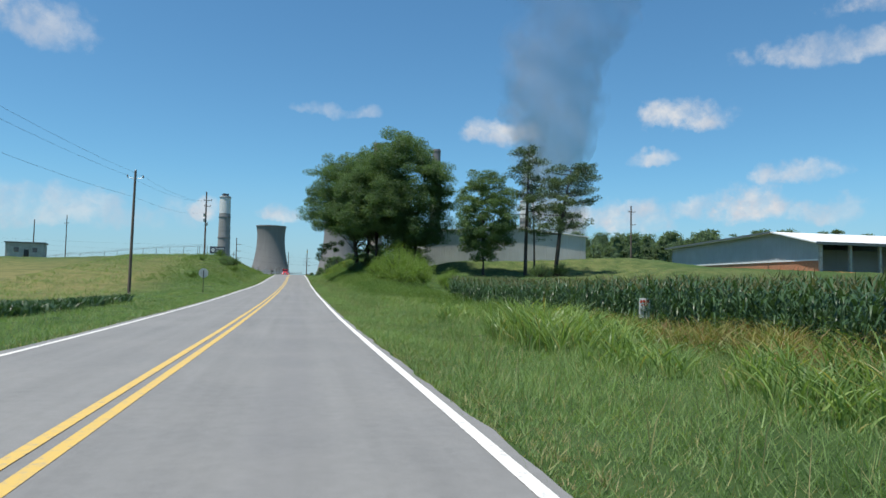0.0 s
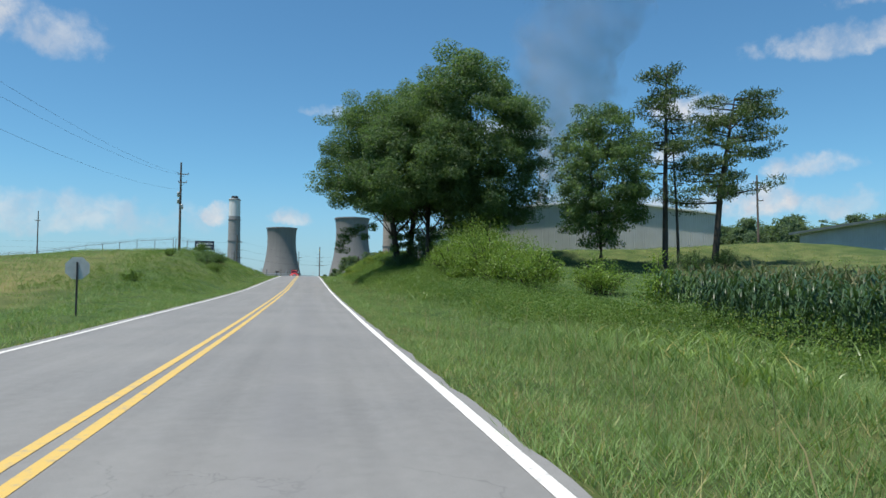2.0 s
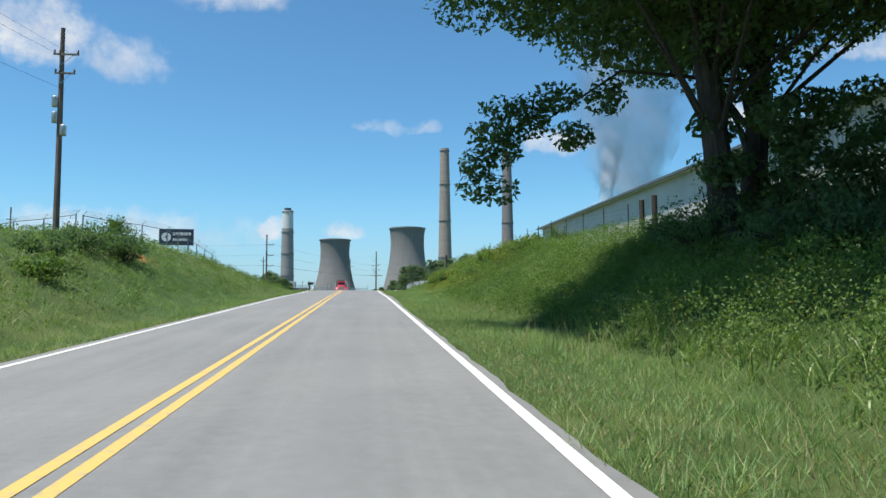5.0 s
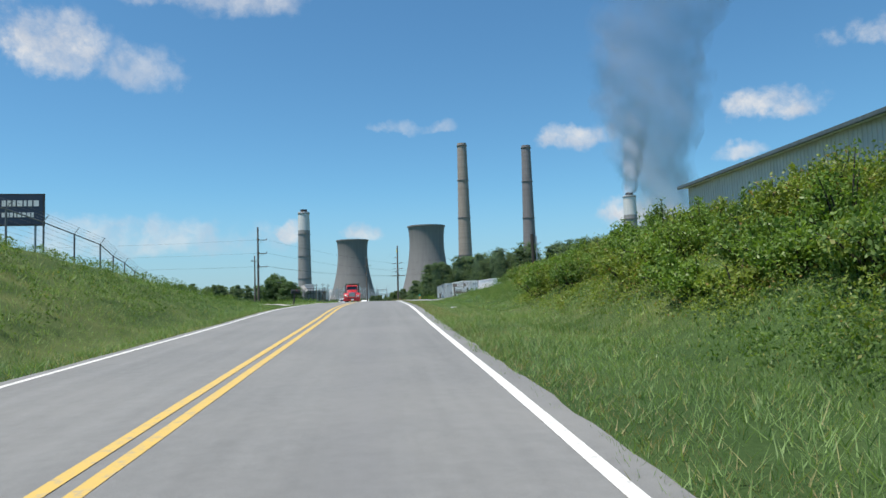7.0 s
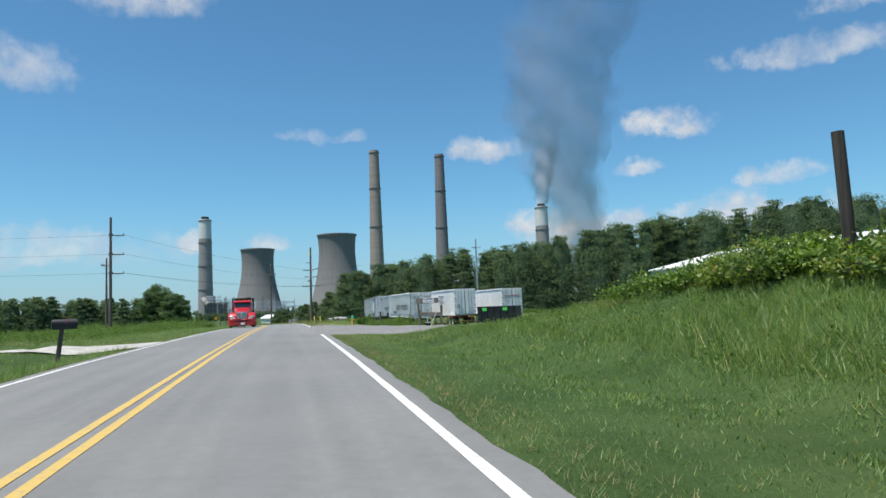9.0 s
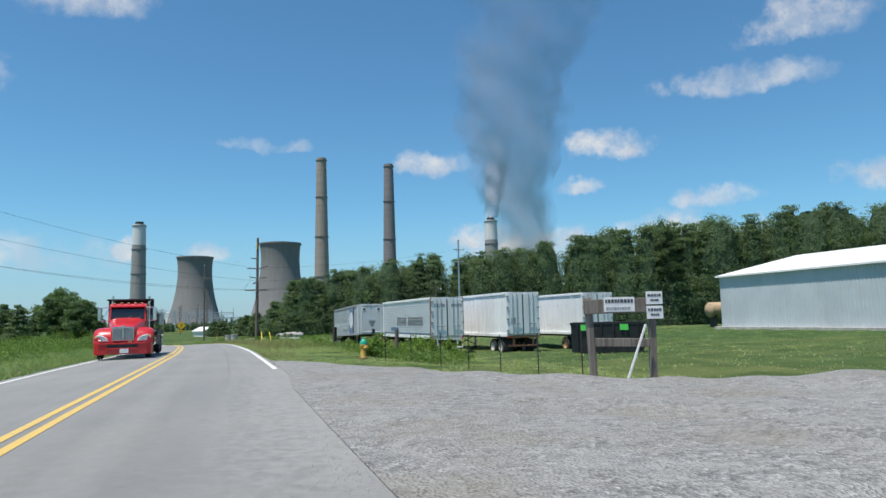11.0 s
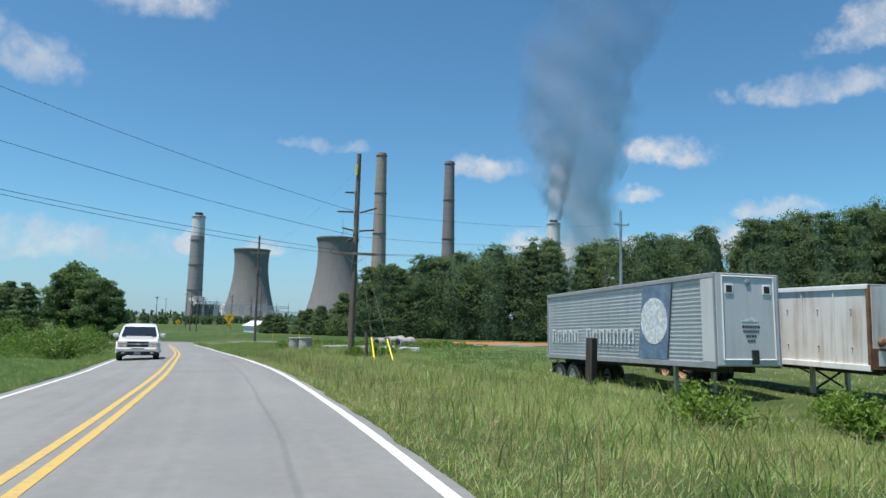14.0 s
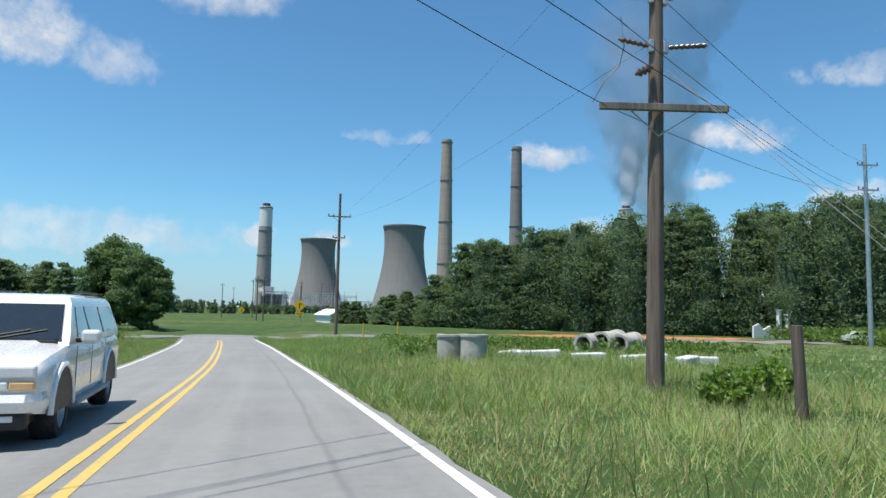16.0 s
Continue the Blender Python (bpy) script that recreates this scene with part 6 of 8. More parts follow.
    t, lo, hi = semi_trailer(15.4, 261.3, 3.4, 2.62, 6.35, 11.4, 2.3, "old", False, "old white box trailer with rust-stained corners and a broken nose window", "rusty", "wheel_rust", seed=5)
    nose = part("nose_panel", Geo().box((1.15, -.02, (lo + hi) / 2), (2.14, .03, hi - lo - .12), .01), M["trailer_old"], t, "stained white nose panel")
    part("window_hole", Geo().box((1.05, -.045, lo + 1.45), (.64, .02, .56), .02), M["ink_grey"], nose, "dark broken window")
    part("window_gap", Geo().prism([(.75, lo + 1.19), (1.1, lo + 1.2), (.98, lo + 1.5), (.75, lo + 1.7)], "y", -.062, -.05), M["black_paint"], nose)
    part("rust_patch", Geo().box((.95, -.04, lo + .34), (1.8, .02, .6), .006), M["rusty"], nose, "rusted lower sheet")
    for k in range(4):
        part("flaking_panel", Geo().box((.38 + .38 * k, -.056, lo + .34), (.27, .012, .44 + .05 * (k % 2)), .006), M["trailer_old"], nose)
    part("lamp_bracket", Geo().lathe([(0, 0), (.13, 0), (.11, .1), (0, .13)], 14, Matrix.Translation((.38, -.035, lo + .82)) @ Matrix.Rotation(radians(90), 4, "X")), M["rusty"], nose)


def litter(x, y, size, seed):
    """A crumpled piece of paper: a torn sheet folded up and down."""
    r = random.Random(seed)
    n = 6
    pts = [((a / n - .5) * size * 1.5 + r.uniform(-.1, .1) * size, (b / n - .5) * size + r.uniform(-.1, .1) * size, .02 + r.uniform(0, .6) * size) for b in range(n + 1) for a in range(n + 1)]
    faces = [(b * (n + 1) + a, b * (n + 1) + a + 1, (b + 1) * (n + 1) + a + 1, (b + 1) * (n + 1) + a) for b in range(n) for a in range(n)]
    o = part("litter", Geo().add(pts, faces), M["white_paint"])
    o.matrix_basis = pose(*on_ground(x, y, .03))
    tagged(o, "crumpled white paper litter lying in the verge grass", "litter", "litter")


def skip_bin():
    t = thing("skip_bin", "black open steel skip with green labels in the grass", "skip", pose(*on_ground(18.72, 231.8), 0, 0, -32) @ Matrix.Diagonal((.84, .9, 1, 1)))
    outline = [(-2.2, 0), (2.0, 0), (2.2, .5), (2.2, 1.62), (-2.2, 1.62)]
    for low in (-1.2, 1.1):
        part("side_wall", Geo().prism(outline, "y", low, low + .1), M["bin_black"], t)
    part("end_wall", Geo().box((-2.15, 0, .81), (.1, 2.19, 1.62)), M["bin_black"], t)
    part("end_wall", Geo().box((2.15, 0, 1.06), (.1, 2.19, 1.12)), M["bin_black"], t)
    part("base_plate", Geo().box((0, 0, .08), (4.1, 2.19, .12)), M["bin_black"], t)
    part("top_rim", Geo().box((0, -1.18, 1.62), (4.5, .12, .12), .01).box((0, 1.18, 1.62), (4.5, .12, .12), .01).box((-2.2, 0, 1.62), (.12, 2.4, .12), .01).box((2.2, 0, 1.62), (.12, 2.4, .12), .01), M["bin_black"], t)
    for k in range(6):
        part("side_rib", Geo().box((-1.8 + k * .72, -1.24, .8), (.1, .1, 1.5), .01), M["bin_black"], t)
    for x in (-1.35, 1.0):
        part("label", Geo().box((x, -1.3, 1.42), (.5, .01, .3)), M["lime"], t, "bright green label")


def hydrant():
    t = thing("fire_hydrant", "yellow fire hydrant with a green bonnet beside the road", "fire hydrant", pose(*on_ground(4.25, 224.4), 0, 0, 20))
    part("barrel", Geo().lathe([(.17, -.1), (.17, .06), (.12, .08), (.105, .12), (.105, .48), (.14, .5), (.14, .55), (.11, .56)], 18, None, True), M["hydrant_gold"], t, smooth=True)
    part("bonnet", Geo().lathe([(.135, .55), (.135, .59), (.12, .66), (.07, .73), (.03, .75), (.03, .80), (0.005, .81)], 18), M["hydrant_green"], t, "green bonnet", True)
    for a in (0, 90, 180):
        part("outlet_cap", Geo().lathe([(.075, .08), (.075, .17), (.05, .19), (.02, .21), (.005, .21)], 12, Matrix.Translation((0, 0, .43)) @ Matrix.Rotation(radians(a - 90), 4, "Z") @ Matrix.Rotation(radians(90), 4, "Y")), M["hydrant_gold"], t, smooth=True)
    part("base_flange", Geo().lathe([(.17, .02), (.2, .02), (.2, .07), (.12, .09)], 18), M["rusty"], t)


def mailbox():
    t = thing("mailbox", "dark roadside mailbox on a leaning wooden post", "mailbox", pose(*on_ground(-7.6, 193.2), 0, 0, 20))
    part("post", Geo().box((0, 0, .5), (.13, .13, 1.3), .01, Matrix.Rotation(radians(7), 4, "Y")), M["pole_wood"], t)
    part("box", Geo().prism([(-.14, 1.1), (.14, 1.1), (.14, 1.28)] + [(.14 * math.cos(radians(a)), 1.28 + .14 * math.sin(radians(a))) for a in range(20, 180, 20)] + [(-.14, 1.28)], "x", -.15, .55), M["black_paint"], t)
    part("flag", Geo().box((.25, -.15, 1.38), (.02, .01, .22)), M["ink_red"], t)


def concrete_ware():
    for x, y in ((-.62, 297.8), (.1, 297.0)):
        t = thing("concrete_ring", "weathered grey concrete manhole ring standing in grass", "concrete ring", pose(*on_ground(x, y, -.05)), "concrete rings")
        part("wall", Geo().lathe([(.30, 0), (.46, 0), (.46, 1.05), (.30, 1.05), (.30, 0)], 24), M["concrete"], t, smooth=True)
        part("lip", Geo().lathe([(.46, .98), (.50, .98), (.50, 1.06), (.30, 1.07)], 24), M["concrete"], t, smooth=True)
    for k in range(3):
        t = thing("concrete_pipe", "pale concrete drain pipe lying in the grass", "concrete pipe", pose(*on_ground(6.3 + k * .95, 303.4 + k * .25, .42), 0, 0, -40), "concrete pipes")
        part("barrel", Geo().lathe([(.33, 0), (.45, 0), (.45, 2.4), (.33, 2.4), (.33, 0)], 24, Matrix.Rotation(radians(-90), 4, "X")), M["concrete"], t, smooth=True)
        part("collar", Geo().lathe([(.45, 2.1), (.52, 2.12), (.52, 2.45), (.40, 2.45)], 24, Matrix.Rotation(radians(-90), 4, "X")), M["concrete"], t, smooth=True)
    r = random.Random(4)
    for x, y, sx, sy, turn in ((2.6, 298.3, 2.0, .5, -8), (1.9, 299.0, .9, .6, 20), (4.3, 297.2, 1.3, .45, 5), (6.0, 296.2, 1.6, .4, -12), (7.4, 295.8, .8, .5, 30), (8.2, 296.2, 1.0, .35, -20)):
        o = part("concrete_slab", Geo().box((0, 0, .16), (sx, sy, .34), .05, Matrix.Rotation(radians(r.uniform(-6, 6)), 4, "Y")), M["liner_top"])
        o.matrix_basis = pose(*on_ground(x, y), 0, 0, turn)
        tagged(o, "broken pale concrete slab lying in grass", "concrete slab", "broken slabs")


def storage_tank():
    t = thing("storage_tank", "tan horizontal storage tank on steel legs", "tank", pose(*on_ground(61.5, 275), 0, 0, 80))
    part("shell", Geo().lathe([(.05, -2.2), (.7, -2.1), (1.0, -1.8), (1.0, 1.8), (.7, 2.1), (.05, 2.2)], 24, Matrix.Translation((0, 0, 2.3)) @ Matrix.Rotation(radians(90), 4, "X")), M["tank_tan"], t, smooth=True)
    for y in (-1.3, 1.3):
        part("saddle", Geo().box((0, y, .8), (1.5, .25, 1.7), .02), M["dark_steel"], t)


def dump_truck():
    """A conventional red lorry with a flat black body, facing -y; its front bumper at the origin."""
    y = 230.9
    x = float(road_x(y)) - 1.78
    t = thing("truck", "red conventional truck with chrome grille and black flatbed on the road", "truck", pose(x, y, float(road_z(y)) - .03, 0, 0, 1.8) @ Matrix.Diagonal((.8, .9, .9, 1)))

    def ring(yy, w, low, high):
        arch = [(math.cos(math.pi * (1 - k / 10)), math.sin(math.pi * k / 10)) for k in range(11)]
        bend = lambda c: math.copysign(abs(c) ** .55, c)
        return [(-w, yy, low)] + [(w * bend(c), yy, high - .34 + .34 * q ** .6) for c, q in arch] + [(w, yy, low)]

    part("bonnet", Geo().loft([ring(.12, .55, .84, 1.48), ring(.2, .60, .84, 1.56), ring(.5, .66, .84, 1.64), ring(1.0, .74, .84, 1.76), ring(1.74, .92, .84, 1.94)]), M["truck_red"], t, smooth=True)
    for s in (-1, 1):
        side = [(.9 - .82 * math.cos(math.pi * k / 12), .74 + .74 * math.sin(math.pi * k / 12) ** .8) for k in range(13)] + [(.9 + .52 * math.cos(math.pi * k / 8), .74 + .46 * math.sin(math.pi * k / 8)) for k in range(9)]
        rings = [[(s * w, .9 + (yy - .9) * k, .74 + (zz - .74) * k) for yy, zz in side] for w, k in ((.5, 1.0), (.95, 1.0), (1.2, .97), (1.34, .91), (1.42, .82))]
        part("fender", Geo().loft(rings), M["truck_red"], t, smooth=True)
        sweep = [(.68, .84), (.72, .97), (.92, 1.10), (1.2, 1.15), (1.36, 1.10), (1.38, .95), (1.1, .85)]
        face = lambda w, d: .05 + d + .22 * max(0, (w - .9) / .48) ** 2
        lamp = part("headlamp", Geo().loft([[(s * w, face(w, .14), z) for w, z in sweep], [(s * w, face(w, .0), z) for w, z in sweep], [(s * (1.05 + (w - 1.05) * .85), face(w, -.025), 1.0 + (z - 1.0) * .8) for w, z in sweep]]), M["lamp_glass"], t, "clear swept headlamp")
        part("indicator", Geo().box((s * 1.3, .17, 1.03), (.09, .08, .12), .02), M["amber"], lamp)
        part("reflector", Geo().lathe([(0, 0), (.085, 0), (.075, .02), (0, .025)], 14, Matrix.Translation((s * .98, .02, .97)) @ Matrix.Rotation(radians(90), 4, "X")), M["chrome"], lamp)
        part("mirror_arm", Geo().tube([(s * .9, 1.95, 2.45), (s * 1.36, 1.85, 2.42)], .02, 6).tube([(s * .9, 1.9, 1.78), (s * 1.36, 1.85, 1.8)], .02, 6).tube([(s * .95, 1.93, 2.4), (s * 1.3, 1.85, 1.8)], .014, 6), M["chrome"], t)
        part("mirror", Geo().box((s * 1.38, 1.84, 2.1), (.2, .09, .62), .03), M["chrome"], t)
        part("exhaust_pipe", Geo().tube([(s * .95, 3.35, .9), (s * .95, 3.35, 3.05)], .07, 10), M["chrome"], t, smooth=True)
        part("fuel_tank", Geo().tube([(s * 1.05, 2.1, .75), (s * 1.05, 3.3, .75)], .32, 16), M["chrome"], t, smooth=True)
        part("side_window", Geo().box((s * .93, 2.5, 2.12), (.03, .9, .6), .01), M["window"], t)
        part("door_seam", Geo().box((s * .935, 2.95, 1.6), (.012, .02, 1.4)), M["black_paint"], t)
        part("mudguard", Geo().box((s * 1.15, 6.0, .8), (.5, .04, .6), .01), M["ink_grey"], t)
    grille = part("grille", Geo().box((0, .13, 1.17), (1.06, .08, .66), .03), M["chrome"], t, "chrome grille surround")
    part("mesh_panel", Geo().box((0, .085, 1.16), (.98, .02, .58), .005), M["grille_mesh"], grille, "grey grille mesh")
    for k in range(1, 12):
        part("mesh_bar", Geo().box((-.49 + .98 * k / 12, .072, 1.16), (.012, .012, .57)), M["galv"], grille)
    part("centre_bar", Geo().prism([(-.06, 1.5), (.06, 1.5), (.018, .9), (-.018, .9)], "y", .04, .08), M["chrome"], grille)
    part("badge", Geo().box((0, .05, 1.53), (.2, .05, .07), .02), M["chrome"], grille)
    front = [(-1.42, .34), (-1.36, .1), (-1.15, -.02), (1.15, -.02), (1.36, .1), (1.42, .34), (1.42, .5), (-1.42, .5)]
    bumper = part("bumper", Geo().prism(front, "z", .24, .78), M["truck_red"], t, "red steel bumper")
    part("bumper_lip", Geo().box((0, -.03, .74), (2.3, .05, .05), .015).box((0, -.03, .5), (1.5, .05, .05), .015), M["truck_red"], bumper)
    part("tow_slot", Geo().box((0, -.025, .62), (1.5, .02, .14), .01), M["black_paint"], bumper, "dark slot in the bumper")
    part("number_plate", Geo().box((.08, -.05, .4), (.42, .015, .2)), M["white_paint"], bumper)
    part("cab", Geo().prism([(1.7, .95), (1.72, 1.78), (2.02, 2.5), (2.12, 2.6), (2.4, 2.64), (3.2, 2.64), (3.2, .95)], "x", -.92, .92), M["truck_red"], t)
    part("windscreen", Geo().prism([(1.70, 1.84), (1.985, 2.46), (2.0, 2.45), (1.72, 1.83)], "x", -.83, .83), M["window"], t, "dark windscreen")
    part("wiper", Geo().tube([(-.3, 1.7, 1.84), (.25, 1.76, 2.0)], .012, 5).tube([(.35, 1.7, 1.84), (.75, 1.77, 2.02)], .012, 5), M["black_paint"], t)
    part("sun_visor", Geo().prism([(1.86, 2.44), (1.83, 2.49), (2.02, 2.57), (2.04, 2.51)], "x", -.88, .88), M["truck_red"], t)
    for k in range(5):
        part("roof_lamp", Geo().box((-.7 + .35 * k, 2.12, 2.66), (.12, .1, .06), .02), M["amber"], t)
    part("chassis", Geo().box((-.4, 4.9, .85), (.12, 7.6, .25)).box((.4, 4.9, .85), (.12, 7.6, .25)), M["dark_steel"], t)
    part("headboard", Geo().box((0, 3.62, 2.0), (2.4, .1, 1.75), .02).box((0, 3.3, 2.85), (2.4, .75, .08), .02), M["bin_black"], t, "black steel headboard")
    part("deck", Geo().box((0, 6.2, 1.12), (2.8, 5.2, .2), .02), M["bin_black"], t)
    part("side_rail", Geo().box((-1.38, 6.2, 1.23), (.08, 5.2, .12)).box((1.38, 6.2, 1.23), (.08, 5.2, .12)), M["bin_black"], t)
    for yy, sides in ((.9, (-1.16, 1.16)), (6.8, (-1.2, -.86, .86, 1.2)), (8.0, (-1.2, -.86, .86, 1.2))):
        for s in sides:
            wheel(t, s, yy, .5, .5, .28, "galv")
    m = t.matrix_basis.copy()
    cargo = thing("strapped_load", "tan crated load held by yellow straps on a flatbed", "cargo", m @ Matrix.Translation((0, 4.6, 1.22)))
    part("crate", Geo().box((0, 0, .55), (1.9, 1.3, 1.1), .04), M["load_tan"], cargo)
    for x in (-.8, 0, .8):
        part("batten", Geo().box((x, -.67, .55), (.12, .05, 1.1), .01), M["grey_wood"], cargo)
    for x in (-.7, .75):
        part("strap", Geo().tube([(x, -.69, .1), (x, -.68, 1.12), (x, .66, 1.12), (x + .3, 2.6, .03)], .03, 6), M["guy_yellow"], cargo, "yellow webbing strap")


def white_suv():
    """A long older sport utility vehicle, facing -y; its front bumper at the origin."""
    y = 281.4
    x = float(road_x(y)) - 1.75
    t = thing("suv", "white older sport utility vehicle with wide grille on the road", "car", pose(x, y, float(road_top(x, y)) - .06, 0, 0, 9.0))

    def ring(yy, w, low, high):
        half = [(.96 * w, low), (w, low + .12), (w, high - .26), (.985 * w, high - .12), (.93 * w, high - .03), (.78 * w, high), (.3 * w, high + .015)]
        return [(-px, yy, pz) for px, pz in half] + [(px, yy, pz) for px, pz in reversed(half)]

    part("body", Geo().loft([ring(.05, .93, .50, .99), ring(.10, .96, .47, 1.03), ring(.45, .985, .42, 1.09), ring(1.0, .99, .40, 1.15), ring(1.46, .99, .40, 1.20), ring(3.4, .995, .40, 1.20), ring(5.2, .98, .42, 1.19), ring(5.36, .94, .5, 1.12)]), M["car_white"], t, smooth=True)
    part("bonnet_rise", Geo().loft([[(-.52, .2, 1.05), (.52, .2, 1.05), (.46, .22, 1.075), (-.46, .22, 1.075)], [(-.66, 1.44, 1.19), (.66, 1.44, 1.19), (.58, 1.44, 1.235), (-.58, 1.44, 1.235)]]), M["car_white"], t)
    part("cabin", Geo().loft([[(s * w, yy, zz) for s, yy in ((-1, y0), (1, y0), (1, y1), (-1, y1))] for w, y0, y1, zz in ((.95, 1.40, 5.28, 1.16), (.93, 1.55, 5.26, 1.30), (.80, 2.12, 5.12, 1.72), (.74, 2.26, 5.04, 1.80), (.55, 2.6, 4.9, 1.845))]), M["car_white"], t, smooth=True)
    part("windscreen", Geo().loft([[(-.85, 1.44, 1.245), (.85, 1.44, 1.245), (.85, 1.6, 1.245), (-.85, 1.6, 1.245)], [(-.735, 2.04, 1.70), (.735, 2.04, 1.70), (.735, 2.2, 1.70), (-.735, 2.2, 1.70)]]), M["window"], t, "dark windscreen")
    part("wiper_cowl", Geo().box((0, 1.43, 1.215), (1.62, .12, .04), .015), M["black_paint"], t)
    for s in (-1, 1):
        part("wiper", Geo().tube([(s * .1, 1.44, 1.25), (s * .1 + .55, 1.58, 1.36)], .012, 5), M["black_paint"], t)
    part("grille", Geo().box((0, .03, .865), (1.04, .08, .30), .03), M["wheel_white"], t, "pale grille surround")
    for z, h in ((.945, .095), (.785, .105)):
        part("grille_opening", Geo().box((0, -.015, z), (.98, .03, h), .012), M["black_paint"], t)
    part("badge", Geo().box((0, -.035, .865), (.2, .03, .08), .02), M["chrome"], t)
    part("bumper", Geo().loft([[(-.98, .12, .50), (-.86, -.04, .50), (.86, -.04, .50), (.98, .12, .50), (.98, .34, .50), (-.98, .34, .50)], [(-1.0, .10, .62), (-.86, -.1, .62), (.86, -.1, .62), (1.0, .10, .62), (1.0, .34, .62), (-1.0, .34, .62)], [(-.98, .12, .70), (-.86, -.06, .70), (.86, -.06, .70), (.98, .12, .70), (.98, .34, .70), (-.98, .34, .70)]]), M["car_white"], t)
    part("lower_valance", Geo().box((0, .08, .40), (1.74, .18, .2), .05), M["black_paint"], t, "dark lower valance")
    part("number_plate", Geo().box((0, -.03, .42), (.32, .012, .14)), M["ink_grey"], t)
    part("bumper_slot", Geo().box((0, -.1, .645), (.62, .02, .035), .008), M["black_paint"], t)
    for s in (-1, 1):
        lamp = part("headlamp", Geo().box((s * .735, .035, .945), (.40, .1, .14), .03), M["lamp_glass"], t)
        part("indicator", Geo().box((s * .80, .035, .79), (.26, .1, .09), .02), M["amber"], lamp, "pale amber indicator lamp")
        part("side_lamp", Geo().box((s * .60, .03, .79), (.13, .1, .09), .02), M["lamp_glass"], lamp)
        part("fog_lamp", Geo().box((s * .66, -.005, .43), (.16, .03, .07), .02), M["lamp_glass"], t)
        mirror = part("mirror", Geo().box((s * 1.13, 1.86, 1.26), (.25, .13, .19), .05), M["car_white"], t)
        part("bracket", Geo().box((s * .99, 1.88, 1.21), (.12, .06, .06), .01), M["black_paint"], mirror)
        lean = lambda z: s * (.953 - (z - 1.26) * .31)
        for y0, y1 in ((1.95, 2.68), (2.80, 3.72), (3.86, 4.92)):
            top = (max(y0, 2.24), y1)
            part("side_window", Geo().loft([[(lean(1.26), y0, 1.26), (lean(1.26), y1, 1.26), (lean(1.26) - s * .03, y1, 1.26), (lean(1.26) - s * .03, y0, 1.26)], [(lean(1.67), top[0], 1.67), (lean(1.67), top[1], 1.67), (lean(1.67) - s * .03, top[1], 1.67), (lean(1.67) - s * .03, top[0], 1.67)]]), M["window"], t)
        for yy in (1.02, 4.32):
            arc = [(yy + .53 * math.cos(radians(a)), .40 + .53 * math.sin(radians(a))) for a in range(0, 181, 20)]
            part("wheel_arch", Geo().prism(arc, "x", s * .98, s * 1.004), M["black_paint"], t, "dark wheel opening")
            lip = [(s * 1.0, yy + .56 * math.cos(radians(a)), .40 + .56 * math.sin(radians(a))) for a in range(0, 181, 20)]
            part("arch_lip", Geo().tube(lip, .035, 6), M["car_white"], t)
        part("running_board", Geo().box((s * 1.0, 2.67, .40), (.16, 2.2, .06), .02), M["ink_grey"], t)
        part("roof_rail", Geo().tube([(s * .64, 2.9, 1.885), (s * .64, 4.8, 1.885)], [.02, .02], 6), M["black_paint"], t)
        for yy in (1.72, 2.74, 3.79):
            part("door_seam", Geo().box((s * .996, yy, .84), (.008, .015, .62)), M["ink_grey"], t)
        for yy in (2.6, 3.66):
            part("door_handle", Geo().box((s * 1.0, yy, 1.03), (.03, .16, .04), .01), M["car_white"], t)
    for yy in (1.02, 4.32):
        for s in (-.86, .86):
            wheel(t, s, yy, .39, .39, .28, "galv")
    part("underside", Geo().box((0, 2.7, .40), (1.6, 4.6, .16)), M["black_paint"], t)


def far_cars():
    for k, (x, y, turn, mat) in enumerate(((-40, 351, 88, "ink_grey"), (58, 346, 70, "car_white"))):
        t = thing("parked_car", "distant pale car seen across the grass", "car", pose(*on_ground(x, y, .1), 0, 0, turn), "distant cars")
        part("body", Geo().prism([(0, .35), (0, .8), (1.2, .95), (1.8, 1.4), (3.4, 1.42), (4.2, .95), (4.5, .85), (4.5, .35)], "x", -.85, .85), M[mat], t)
        part("window_band", Geo().prism([(1.35, .98), (1.88, 1.34), (3.35, 1.36), (3.95, .98)], "x", -.86, .86), M["window"], t)
        for yy in (.85, 3.6):
            for s in (-.75, .75):
                wheel(t, s, yy, .33, .33, .2, "galv")


build_trailers()
litter(2.80, 167.00, .11, 1)
litter(3.00, 167.60, .055, 2)
skip_bin()
hydrant()
mailbox()
concrete_ware()
storage_tank()
dump_truck()
white_suv()
far_cars()

